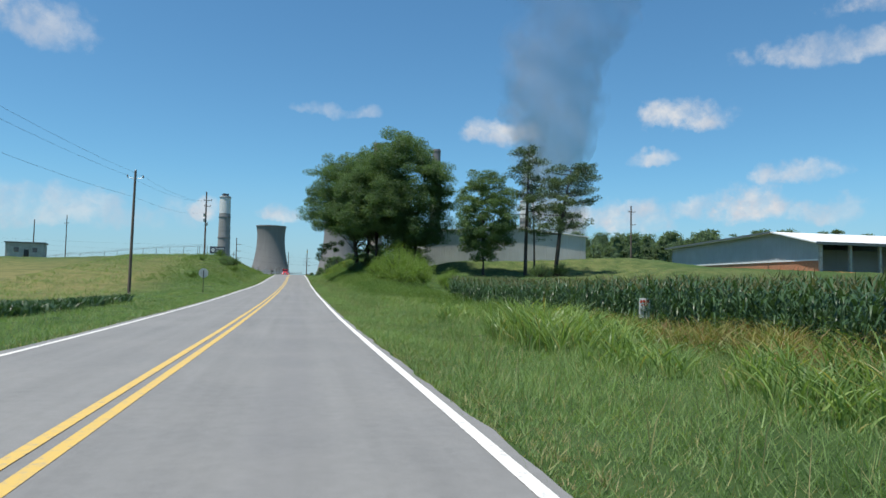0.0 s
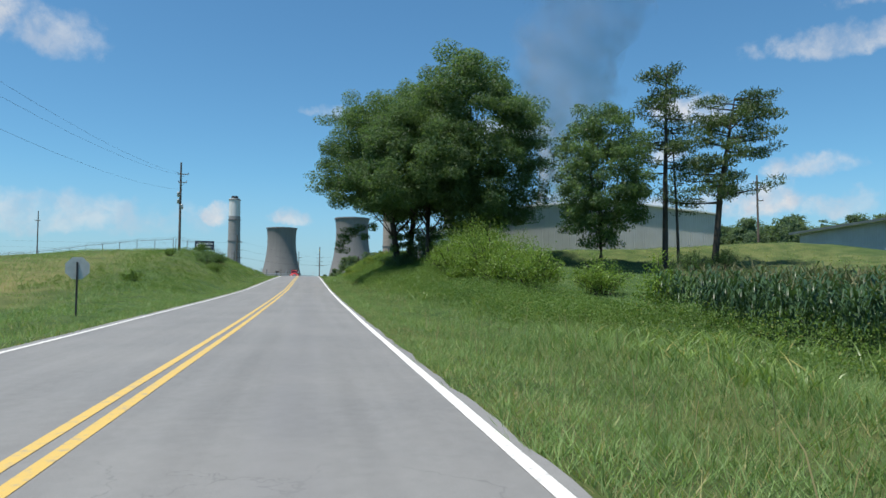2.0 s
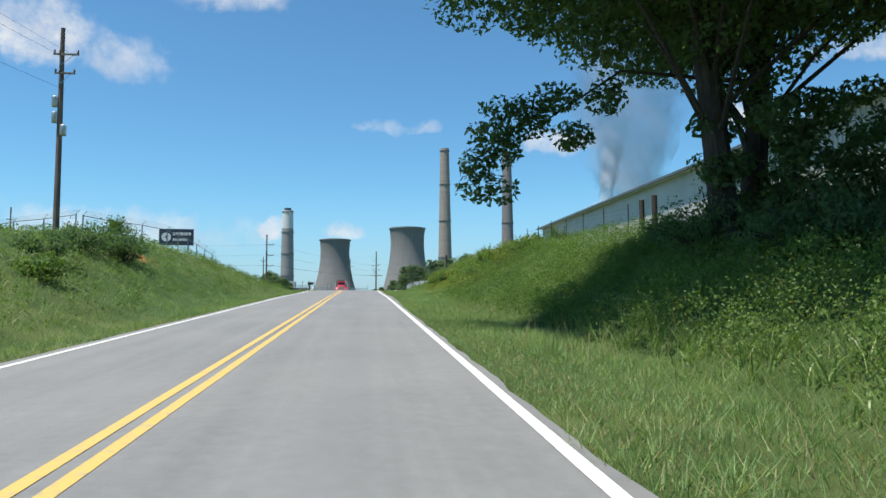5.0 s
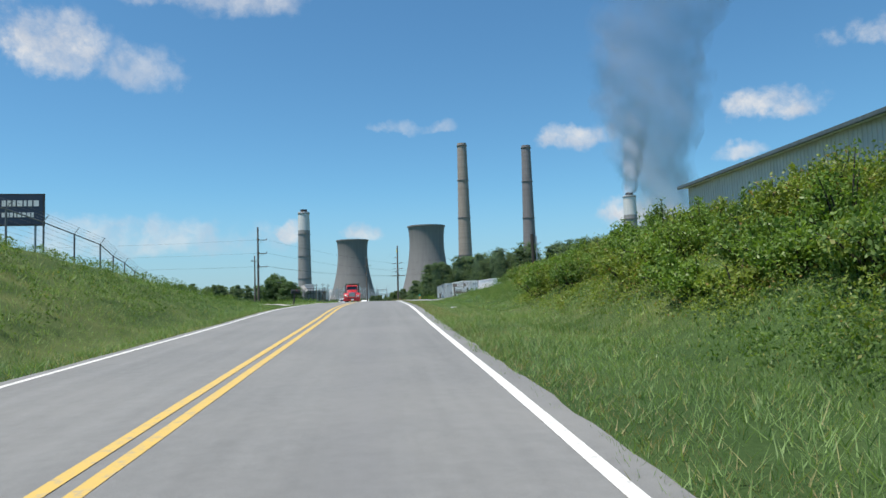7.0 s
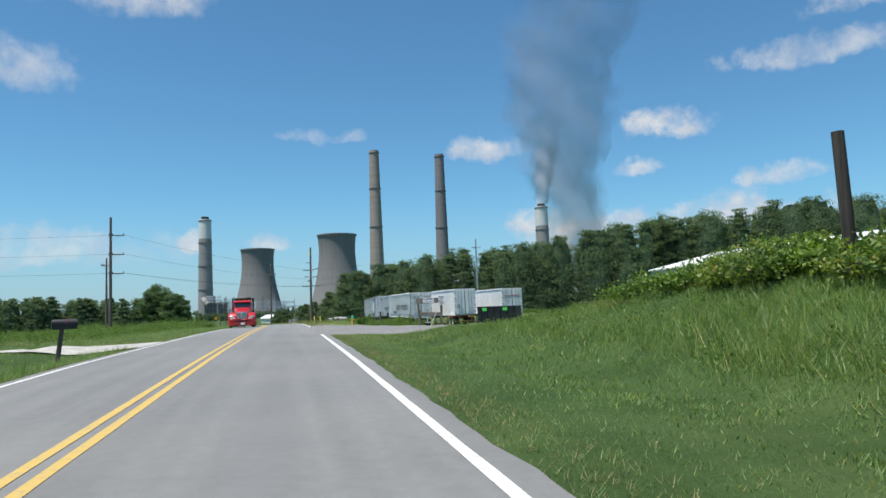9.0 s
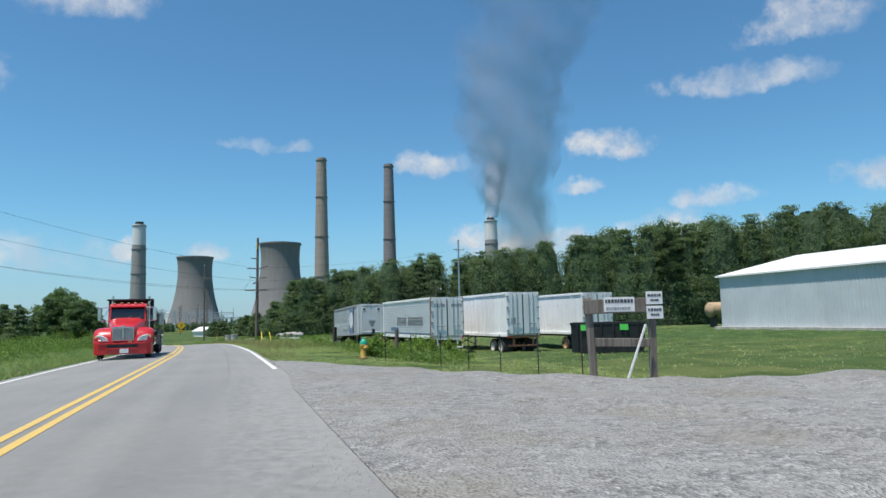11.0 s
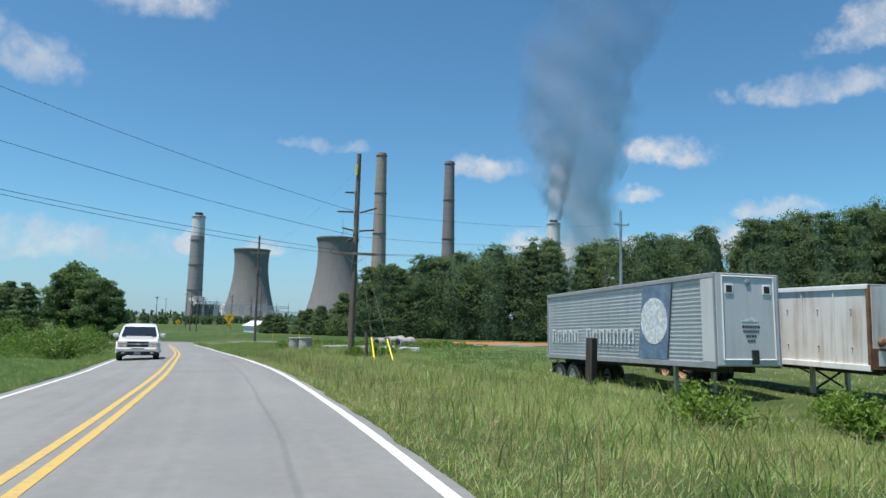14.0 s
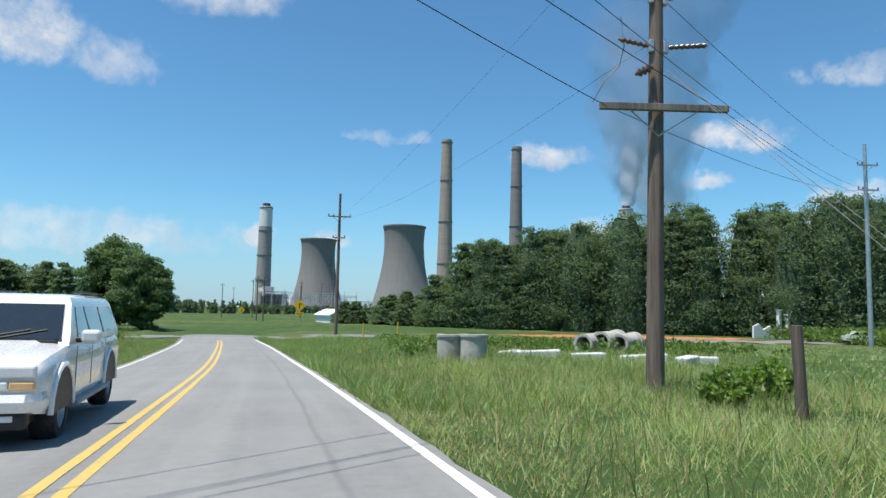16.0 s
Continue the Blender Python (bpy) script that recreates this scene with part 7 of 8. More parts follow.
# ---- woods, shrubs, crops and grass ----
def blades(name, x, y, h, w, mat, lean=0.45, segments=1, label="", category="grass", root=0.0):
    """One bent, tapering blade at every place. x, y, h: arrays."""
    n = len(x)
    z = ground_z(x, y) + root
    a, turn = rng.uniform(0, 2 * np.pi, n), rng.uniform(0, 2 * np.pi, n)
    bend = h * lean * rng.uniform(0.2, 1.4, n)
    side = np.stack([np.cos(turn), np.sin(turn), 0 * x], -1)
    w = np.broadcast_to(w, x.shape) * rng.uniform(0.6, 1.4, n)
    rows = []
    for k in range(segments + 1):
        s = k / (segments + (0 if segments > 1 else 0))
        c = np.stack([x + np.cos(a) * bend * s**1.8, y + np.sin(a) * bend * s**1.8, z - 0.02 + h * (s - 0.28 * lean * s**3)], -1)
        if k == segments:
            rows.append(c[:, None])
        else:
            half = side * (w * 0.5 * (1 - 0.35 * s))[:, None]
            rows.append(np.stack([c - half, c + half], 1))
    v = np.concatenate(rows, 1)
    m = v.shape[1]
    faces = []
    for k in range(segments - 1):
        i = 2 * k
        faces += [(i, i + 1, i + 3), (i, i + 3, i + 2)]
    faces.append((m - 3, m - 2, m - 1))
    f = (np.arange(n)[:, None, None] * m + np.array(faces)[None]).reshape(-1, 3)
    ob = sheet(name, v.reshape(-1, 3), f, M[mat])
    return tagged(ob, label, category, kind="stuff")


def scatter(n, y0, y1, u0, u1, bias=1.0):
    y = rng.uniform(y0, y1, n)
    u = u0 + (u1 - u0) * rng.random(n) ** bias
    return road_x(y) + u, y


def tuft(x, y, each, spread):
    k = np.repeat(np.arange(len(x)), each)
    return x[k] + rng.normal(0, spread, len(k)), y[k] + rng.normal(0, spread, len(k)), k


def patchy(x, y, f=0.5):
    """Slow variation between 0 and 1 over the land."""
    return 0.5 + 0.25 * np.sin(f * x * 1.7 + 0.3 * y * f) + 0.25 * np.sin(f * y * 0.9 + 1.3 * np.sin(f * x))


def clear_of(x, y):
    """Where plants may stand: off the asphalt, the gravel and the drives."""
    u = x - road_x(y)
    ok = (u > lane_right(y) + 0.22 + 0.1 * np.sin(y * 2.3)) | (u < -lane_left(y) - 0.25)
    ok &= ~in_gravel(x, y)
    ok &= ~((x < -5.5) & (x > -28) & (np.abs(y - 200.7 - 0.1 * (x + 6)) < 2.5))
    return ok & (y < 341)


def lay(name, x, y, h, w, mat, **more):
    more.setdefault("lean", .75)
    ok = clear_of(x, y)
    return blades(name, x[ok], y[ok], (h * np.ones_like(x))[ok], w, mat, **more)


def build_grass():
    global rng
    rng = np.random.default_rng(11)
    # right-hand verge along the first straight
    x, y = scatter(30000, 2, 60, 3.75, 12.5, 1.35)
    x, y, k = tuft(x, y, 6, .07)
    lay("verge_grass", x, y, (.10 + .14 * patchy(x, y, .8) + .05 * np.clip(x - 3, 0, 5)) * rng.uniform(.5, 1.35, len(x)), .013, "grass", segments=1, label="rough green roadside grass in tufts")
    x, y = scatter(34000, 60, 135, 3.75, 12.5, 1.2)
    x, y, k = tuft(x, y, 6, .08)
    lay("verge_grass", x, y, (.10 + .16 * patchy(x, y, .8) + .02 * np.clip(x - 3, 0, 5)) * rng.uniform(.5, 1.35, len(x)), .013, "grass", segments=1, label="rough green roadside grass in tufts")
    x, y = scatter(21000, 135, 206, 3.75, 12, 1.1)
    x, y, k = tuft(x, y, 5, .08)
    h = np.where((y > 165) & (x < 5.5), .09, .12 + .17 * patchy(x, y, .8))
    lay("mown_verge", x, y, h * rng.uniform(.5, 1.35, len(x)), .013, "grass", segments=1, label="short mown roadside grass below the bank")
    x, y = scatter(36000, 214, 300, 3.5, 14, 1.2)
    x, y, k = tuft(x, y, 6, .08)
    h = np.where(y < 233, .09, .08 + (.08 + .16 * patchy(x, y, .6)) * np.clip((x - road_x(y) - 3.6) / 3.0, .25, 1.4))
    lay("field_grass", x, y, h * rng.uniform(.5, 1.4, len(x)), .014, "field_grass", segments=1, label="uncut green field grass beside the road")
    x, y = scatter(30000, 214, 345, 8, 75, 1.2)
    x, y, k = tuft(x, y, 3, .2)
    lay("field_grass", x, y, np.where((y < 262) & (x > 5), .10, .2) * rng.uniform(.5, 1.4, len(x)), .03, "field_grass", segments=1, label="green grass of the open field")
    x, y = scatter(11000, 285, 341, 3.5, 16, 1.2)
    x, y, k = tuft(x, y, 4, .1)
    lay("field_grass", x, y, (.3 + .3 * patchy(x, y, .5)) * rng.uniform(.6, 1.35, len(x)), .022, "grass", segments=1, label="uncut green field grass near the junction")
    x, y = scatter(8500, 140, 204, 6.2, 16, 1.0)
    x, y, k = tuft(x, y, 5, .13)
    lay("bank_grass", x, y, (.09 + .09 * patchy(x, y, .5) + np.clip(x - 7.6, 0, 3) * .07) * rng.uniform(.5, 1.3, len(x)), .018, "cane", segments=2, lean=.6, label="tall rank green grass on the cut bank")
    x, y = scatter(15000, 168, 204, 8.7, 18, 1.0)
    bare = np.exp(-(((x - 10.8) / 1.5) ** 2) - ((y - 188.5) / 5) ** 2) + np.exp(-(((x - 9.6) / 1.2) ** 2) - ((y - 195) / 2.4) ** 2)
    ok = (x > 5.9 + .4 * np.sin(y * .8)) & (bare < .35)
    x, y, k = tuft(x[ok], y[ok], 7, .11)
    lay("bank_grass", x, y, (.12 + .42 * patchy(x, y, .6) ** 2) * rng.uniform(.5, 1.4, len(x)), .014, "cane", segments=1, lean=.6, label="tall soft green grass on the end of the cut bank")
    # left-hand verge
    x, y = scatter(26000, 8, 200, -10.5, -3.5, 1.0)
    x, y, k = tuft(x, y, 4, .09)
    lay("verge_grass", x, y, (.15 + .22 * patchy(x, y, .7)) * rng.uniform(.6, 1.3, len(x)), .016, "grass", segments=1, label="green roadside grass on the far verge")
    x, y = scatter(20000, 200, 341, -11.5, -3.2, 1.0)
    x, y, k = tuft(x, y, 4, .09)
    lay("verge_grass", x, y, (.14 + .2 * patchy(x, y, .7)) * rng.uniform(.6, 1.3, len(x)), .015, "grass", segments=1, label="green roadside grass on the far verge")
    x, y = scatter(22000, 20, 190, -32, -9, 1.1)
    x, y, k = tuft(x, y, 3, .15)
    lay("bank_grass", x, y, (.2 + .3 * patchy(x, y, .4)) * rng.uniform(.6, 1.3, len(x)), .03, "grass", segments=1, label="rough grass on the sloping bank")
    x, y = scatter(12000, 40, 130, 12, 60, 1.2)
    x, y, k = tuft(x, y, 3, .15)
    ok = ~((y < 69) & (x > 13.5))
    lay("rise_grass", x[ok], y[ok], .25 * rng.uniform(.6, 1.3, ok.sum()), .035, "grass", segments=1, label="green grass on the rise below the trees")
    # dry, thin edge beside the asphalt
    x, y = scatter(15000, 2, 204, 3.84, 4.9, 1.6)
    x, y, k = tuft(x, y, 4, .05)
    lay("edge_grass", x, y, .10 * rng.uniform(.5, 1.5, len(x)), .010, "grass_dry", segments=1, label="thin dry grass at the asphalt's edge")
    x, y = scatter(14000, 226, 335, 3.55, 5.4, 1.6)
    x, y, k = tuft(x, y, 4, .05)
    lay("edge_grass", x, y, .10 * rng.uniform(.5, 1.5, len(x)), .010, "grass_dry", segments=1, label="thin dry grass at the asphalt's edge")
    x, y = scatter(5000, 10, 335, -4.3, -3.6, 1.0)
    x, y, k = tuft(x, y, 4, .05)
    lay("edge_grass", x, y, .09 * rng.uniform(.5, 1.5, len(x)), .014, "grass_dry", segments=1, label="thin dry grass at the asphalt's edge")
    # seed heads and dry stalks
    x, y = scatter(7000, 234, 304, 4.2, 13, 1.1)
    lay("seed_stalks", x, y, .55 * rng.uniform(.6, 1.25, len(x)), .014, "grass_dry", segments=2, lean=.45, label="pale seed stalks standing above the field grass")
    x, y = scatter(5200, 3, 330, 5.0, 12, 1.2)
    ok = (y < 130) | (y > 234)
    x, y = x[ok], y[ok]
    lay("seed_stalks", x, y, .75 * rng.uniform(.5, 1.2, len(x)), .012, "grass_dry", segments=2, lean=.3, label="pale seed stalks standing above the grass")


def build_cane():
    """Tall arching grass in front of the crop."""
    global rng
    rng = np.random.default_rng(12)
    x, y = np.concatenate([rng.uniform(5.8, 11.6, 760), rng.uniform(6, 11, 300)]), np.concatenate([rng.uniform(6, 44, 760), rng.uniform(44, 84, 300)])
    keep = patchy(x, y, .55) + .035 * (x - 8) > .42
    x, y = x[keep], y[keep]
    x, y, k = tuft(x, y, 26, .16)
    lay("cane_grass", x, y, np.where(y > 34, .75, 1.15) * rng.uniform(.3, 1.25, len(x)) * (.25 + .95 * patchy(x, y, .45)), .03, "cane", segments=4, lean=.75, label="tall arching bright green cane grass")
    x, y = rng.uniform(9.5, 13.2, 300), rng.uniform(7, 26, 300)
    x, y, k = tuft(x, y, 14, .2)
    lay("dry_cane_grass", x, y, 1.0 * rng.uniform(.4, 1.25, len(x)), .026, "cane_dry", segments=3, lean=.8, label="yellowing and browned cane grass by the crop")
    x, y = rng.uniform(5.2, 10, 260), rng.uniform(86, 118, 260)
    x, y, k = tuft(x, y, 18, .14)
    lay("cane_grass", x, y, .6 * rng.uniform(.45, 1.25, len(x)), .022, "cane", segments=3, lean=.7, label="tall arching bright green cane grass")
    x, y = rng.uniform(2.5, 13, 300), rng.uniform(236, 300, 300)
    x, y, k = tuft(x, y, 16, .16)
    lay("cane_grass", x, y, .55 * rng.uniform(.45, 1.25, len(x)), .02, "cane", segments=3, lean=.6, label="taller pale green grass clumps in the field")


def build_corn():
    global rng
    rng = np.random.default_rng(13)

    def crop(name, x, y, leaf_count, low, w):
        n = len(x)
        tall = 2.15 * rng.uniform(.85, 1.1, n)
        k = np.repeat(np.arange(n), leaf_count)
        start = rng.uniform(low, .88, len(k)) * tall[k]
        a = rng.uniform(0, 2 * np.pi, len(k))
        reach, rise = rng.uniform(.35, .7, len(k)), rng.uniform(.12, .45, len(k))
        z0 = ground_z(x, y)[k]
        side = np.stack([-np.sin(a), np.cos(a), 0 * a], -1)
        rows = []
        for s, half, r, up in ((0, .5, 0, 0), (.35, .9, .4, .75), (.7, .65, .8, .75), (1, 0, 1.05, -.2)):
            c = np.stack([x[k] + np.cos(a) * reach * r, y[k] + np.sin(a) * reach * r, z0 + start + rise * up], -1)
            rows.append(c[:, None] if half == 0 else np.stack([c - side * w * half, c + side * w * half], 1))
        v = np.concatenate(rows, 1)
        faces = np.array([(0, 1, 3), (0, 3, 2), (2, 3, 5), (2, 5, 4), (4, 5, 6)])
        f = (np.arange(len(k))[:, None, None] * 7 + faces[None]).reshape(-1, 3)
        ob = sheet(name, v.reshape(-1, 3), f, M["corn_leaf"])
        tagged(ob, "dark green maize crop standing in close rows", "maize", kind="stuff")
        blades("maize_stalks", x, y, tall * .95, .045, "corn_leaf", lean=.05, label="upright maize stalks", category="maize")
        xx, yy, kk = tuft(x, y, 3, .04)
        blades("maize_tassels", xx, yy, rng.uniform(.25, .5, len(xx)), .045, "tassel", lean=.7, segments=1, label="tan maize tassels above the crop", category="maize", root=tall[kk] * .9)

    rows = np.arange(12.6, 21.5, .76)
    x, y = np.meshgrid(rows, np.arange(9, 67.5, .24))
    x, y = (x + rng.normal(0, .07, x.shape)).ravel(), (y + rng.normal(0, .08, y.shape)).ravel()
    ok = (x > 12.5 + .034 * np.clip(y - 16, 0, 60) + .25 * np.sin(y * .5)) & (rng.random(len(x)) > .04)
    crop("maize_crop", x[ok], y[ok], 9, .18, .045)
    x, y = np.meshgrid(np.arange(21.8, 84, 1.15), np.arange(4, 67.5, .9))
    x, y = (x + rng.normal(0, .12, x.shape)).ravel(), (y + rng.normal(0, .15, y.shape)).ravel()
    crop("maize_crop", x, y, 4, .55, .07)
    x, y = rng.uniform(-24, -10.8, 2600), rng.uniform(31, 48, 2600)
    blades("bean_crop", *tuft(x, y, 9, .14)[:2], np.full(2600 * 9, .7) * rng.uniform(.4, 1.15, 2600 * 9), .13, "corn_leaf", lean=.8, segments=2, label="low dark green bean crop", category="beans")


def shrub(x, y, r, h, count, leaf, mat, label, seed, name="shrub"):
    """Stems fanning out, leaves gathered in sprays along them."""
    global rng
    rng = np.random.default_rng(500 + seed)
    base = on_ground(x, y, -.05)
    t = thing(name, label, "shrub", pose(*base), "shrubs")
    g, pts = Geo(), []
    sprays = max(12, count // 55)
    for k in range(sprays):
        a, q = rng.uniform(0, 2 * math.pi), rng.random() ** .6
        tip = np.array([math.cos(a) * r * q, math.sin(a) * r * q, h * (1 - .55 * q**2) * rng.uniform(.55, 1.08)])
        if k % 9 == 0:
            tip[2] *= rng.uniform(1.05, 1.3)
        start = np.array([math.cos(a) * r * q * .25, math.sin(a) * r * q * .25, 0])
        mid = start * .4 + tip * .6 + [0, 0, h * .1]
        if k % 2 == 0:
            g.tube([tuple(start), tuple(mid), tuple(tip)], [.03, .02, .006], 5, False)
        s = rng.uniform(.25, 1.05, count // sprays)[:, None]
        line = (1 - s) ** 2 * start + 2 * s * (1 - s) * mid + s**2 * tip
        pts.append(line + rng.normal(0, r * .085, (len(s), 3)))
    pts = np.concatenate(pts)
    pts[:, 2] = np.maximum(pts[:, 2], .05)
    v, f = leaves(pts, leaf, .5, [0, 0, .45])
    foliage = sheet("foliage", v, f, M[mat])
    foliage.parent = t
    part("stem", g, M["bark"], t)
    return t


def undergrowth(name, x, y, h, per, leaf, mat, label, seed):
    """Low leafy weeds over a stretch of ground."""
    global rng
    rng = np.random.default_rng(700 + seed)
    k = np.repeat(np.arange(len(x)), per)
    s = rng.random(len(k)) ** .7
    hh = (h * np.ones_like(x))[k] * rng.uniform(.6, 1.2, len(x))[k]
    wide = hh * .55 * np.sin(np.pi * np.clip(.2 + s * .75, 0, 1))
    px_, py_ = x[k] + rng.normal(0, 1, len(k)) * wide, y[k] + rng.normal(0, 1, len(k)) * wide
    c = np.stack([px_, py_, ground_z(px_, py_) + .04 + s * hh], -1)
    v, f = leaves(c, leaf, .5, [0, 0, .5])
    return tagged(sheet(name, v, f, M[mat]), label, "weeds", kind="stuff")


def build_shrubs():
    global rng
    big = ((13.9, 98.0, 3.9, 4.6, 5200), (12.6, 87.5, 2.9, 4.0, 5200), (11.2, 93.5, 2.4, 3.0, 3600), (15.2, 90.0, 2.8, 3.6, 3200), (17.8, 80.0, 2.0, 2.4, 1800), (12.6, 84.0, 2.0, 2.7, 2600), (11.4, 88.6, 1.8, 2.0, 2200), (13.8, 81.0, 2.1, 3.2, 2600), (15.6, 68.6, 1.2, 2.6, 1100), (17.5, 104, 2.6, 2.8, 2600), (36.5, 100.8, 1.9, 2.2, 1500), (39.8, 100.6, 1.6, 2.0, 1400))
    for k, (x, y, r, h, n) in enumerate(big):
        shrub(x, y, r, h, round(2.6 * n), .135, "shrub_leaf" if k < 10 else "oak_leaf_hazed", "bushy bright green shrub at the edge of the verge" if k < 10 else "dark green shrub at the foot of a pine", k)
    for k, (x, y, r, h, n) in enumerate(((-12.6, 137.5, 1.6, 1.6, 1500), (-13.8, 134.6, 1.8, 1.5, 1500), (-13.2, 130, 1.3, 1.2, 900), (-16, 146, 1.3, 1.3, 800), (-11.5, 126, 1.2, 1.0, 700), (-14.5, 100, 1.0, 1.0, 600), (-17, 128, 1.0, 1.1, 600))):
        shrub(x, y, r, h, 2 * n, .14, "oak_leaf_hazed" if k < 3 else "weed_leaf", "dark scrubby bush on the cut bank" if k < 3 else "small green bush on the grassy bank", 20 + k)
    for k, (x, y, r, h, n) in enumerate(((5.3, 228.0, .5, .8, 800), (5.9, 229.8, .5, 1.15, 900), (6.1, 231.4, .7, .9, 900), (6.6, 232.6, .45, 1.3, 900), (7.2, 234.6, .7, .9, 900), (9.6, 236.5, .9, 1.0, 800), (7.3, 239.5, 1.0, 1.0, 900), (6.6, 256.4, 1.1, 1.0, 1000), (8.4, 252.0, .9, .9, 700), (2.6, 285.2, .6, .8, 600), (4.1, 286.2, .7, .9, 900), (5.0, 287.6, .6, .8, 600), (10.6, 240.5, 1.0, 1.3, 1500), (11.5, 241.2, .9, 1.1, 1200), (9.6, 239.2, 1.0, 1.0, 1300), (12.6, 240.6, .8, .9, 900), (8.5, 238.2, .8, .9, 900), (9.4, 229, .7, .6, 500), (10.9, 257.4, .7, .9, 1300), (11.7, 258.3, .8, .85, 1300), (10.3, 256.5, .6, .7, 900))):
        shrub(x, y, r, h, round(1.4 * n), .115, "shrub_leaf", "leafy green roadside weed bush in the grass", 40 + k)
    for k, (x, y, r, h, n) in enumerate(((9.4, 113.5, 1.9, 1.7, 1500), (9.6, 118.0, 2.0, 2.0, 1600), (10.8, 122.5, 1.8, 1.2, 1300), (13.5, 112.5, 2.2, 2.2, 1600), (17.5, 112.8, 2.2, 2.0, 1500), (13.8, 117, 2.2, 2.2, 1500), (14.2, 122, 2.4, 3.4, 2000), (17.5, 121, 2.6, 3.6, 2000), (20.5, 118, 2.6, 3.4, 1900), (18.5, 113, 2.4, 2.8, 1800), (15.5, 107.5, 2.2, 2.2, 1500))):
        shrub(x, y, r, h, round(3.2 * n), .12, "oak_leaf_hazed", "dark undergrowth bush beneath the oaks", 60 + k)
    # the bushy stretch of the cut bank, and single bushes along its grassy end
    pick = random.Random(17)
    for k in range(64):
        y = pick.uniform(144, 169.6)
        foot = 6.7 - .09 * max(0, min(160 - y, 8)) + .2 * max(0, 150 - y)
        x = foot + (15.5 - foot) * pick.random() ** 1.3
        r, h = pick.uniform(.8, 1.4), pick.uniform(.75, 1.35) + .3 * (x - foot > 2.5)
        shrub(x, y, r, h, round(2300 * r), .115, ("shrub_leaf", "weed_leaf", "bramble_leaf")[k % 3], ("bright green leafy bush on the cut bank", "mid-green leafy bush on the cut bank", "yellowish green bramble bush on the cut bank")[k % 3], 70 + k)
    for k in range(34):
        y = pick.uniform(169.5, 188)
        foot = 8.4 + .05 * (y - 169.5)
        x = foot + (7.5 if y < 178 else 1.8) * pick.random() ** 1.1
        r, h = pick.uniform(.7, 1.4), pick.uniform(.4, .8)
        shrub(x, y, r, h, round(1700 * r), .10, ("shrub_leaf", "bramble_leaf", "weed_leaf")[k % 3], ("bright green leafy bush on the grassy bank", "yellowish green bramble bush on the grassy bank", "mid-green weed bush on the grassy bank")[k % 3], 170 + k)
    for k, (x, y, r, h, n) in enumerate(((8.0, 176.4, .7, .6, 700), (9.4, 180.5, .9, .7, 1000), (11.2, 184, 1.1, .8, 1100))):
        shrub(x, y, r, h, int(n * 1.5), .13, "shrub_leaf", "low green leafy bush on the grassy end of the bank", 135 + k)
    for k, (x, y, r, h, n) in enumerate(((-14.5, 290, 2.2, 1.7, 1200), (-17, 296, 2.6, 2.0, 1400), (-16.5, 303, 2.4, 1.9, 1300), (-19, 309, 2.8, 2.1, 1500), (-20.5, 317, 2.6, 2.0, 1300), (-22.5, 325, 2.6, 2.2, 1300), (-22, 300, 3.0, 2.4, 1500), (-26, 312, 3.2, 2.4, 1500))):
        shrub(x, y, r, h, round(2.2 * n), .16, "weed_leaf", "tall green scrub along the far roadside", 150 + k)
    # weedy cut bank on the right
    rng = np.random.default_rng(31)
    x, y = scatter(900, 121, 148, 7.4, 14.5)
    undergrowth("bank_weeds", x, y, .4 + .6 * patchy(x, y, .45), 84, .068, "weed_leaf", "dense leafy green weeds covering the cut bank", 1)
    x, y = scatter(420, 144, 168, 8.3, 12.5)
    undergrowth("bank_brambles", x, y, .3 + .45 * patchy(x, y, .6), 46, .08, "bramble_leaf", "yellowish green brambles trailing over the cut bank", 2)
    x, y = scatter(700, 104, 130, 7.6, 14.5)
    undergrowth("shaded_weeds", x, y, .35 + .75 * patchy(x, y, .45), 150, .06, "weed_leaf", "dense weeds in the oak's shade", 3)
    x, y = scatter(1200, 60, 104, 8.4, 16.0)
    undergrowth("verge_weeds", x, y, .45 + .75 * patchy(x, y, .4), 84, .072, "weed_leaf", "leafy green weeds along the verge", 4)
    x, y = rng.uniform(9.5, 15, 900), rng.uniform(6, 66, 900)
    undergrowth("field_edge_weeds", x, y, .35 + .6 * patchy(x, y, .5), 64, .075, "weed_leaf", "mixed weeds at the crop's edge", 5)
    x, y = scatter(420, 169, 201, 8.6, 17)
    ok = x > 5.6 + .035 * (201 - y) + .5 * np.sin(y * .8)
    x, y = x[ok], y[ok]
    undergrowth("bank_weeds", x, y, .16 + .36 * patchy(x, y, .5), 34, .06, "weed_leaf", "low leafy weeds on the end of the bank", 6)
    x, y = scatter(420, 222, 248, 8.2, 10.5)
    undergrowth("ditch_weeds", x, y, .45, 34, .08, "weed_leaf", "leafy weeds along the old fence line", 7)
    x, y = scatter(1000, 262, 335, -24, -8.2)
    undergrowth("bank_weeds", x, y, .9 + .5 * patchy(x, y, .4), 90, .13, "weed_leaf", "tall leafy weeds along the far side of the road", 8)
    x, y = scatter(1100, 212, 262, -26, -7.2)
    undergrowth("bank_weeds", x, y, .55 + .3 * patchy(x, y, .4), 50, .10, "weed_leaf", "leafy weeds along the far side of the road", 9)
    x, y = scatter(1200, 90, 190, -18, -6.5)
    undergrowth("bank_weeds", x, y, .35 + .3 * patchy(x, y, .4), 44, .085, "weed_leaf", "patchy weeds on the far bank", 10)
    x, y = rng.uniform(-2, 16, 900), rng.uniform(302, 336, 900)
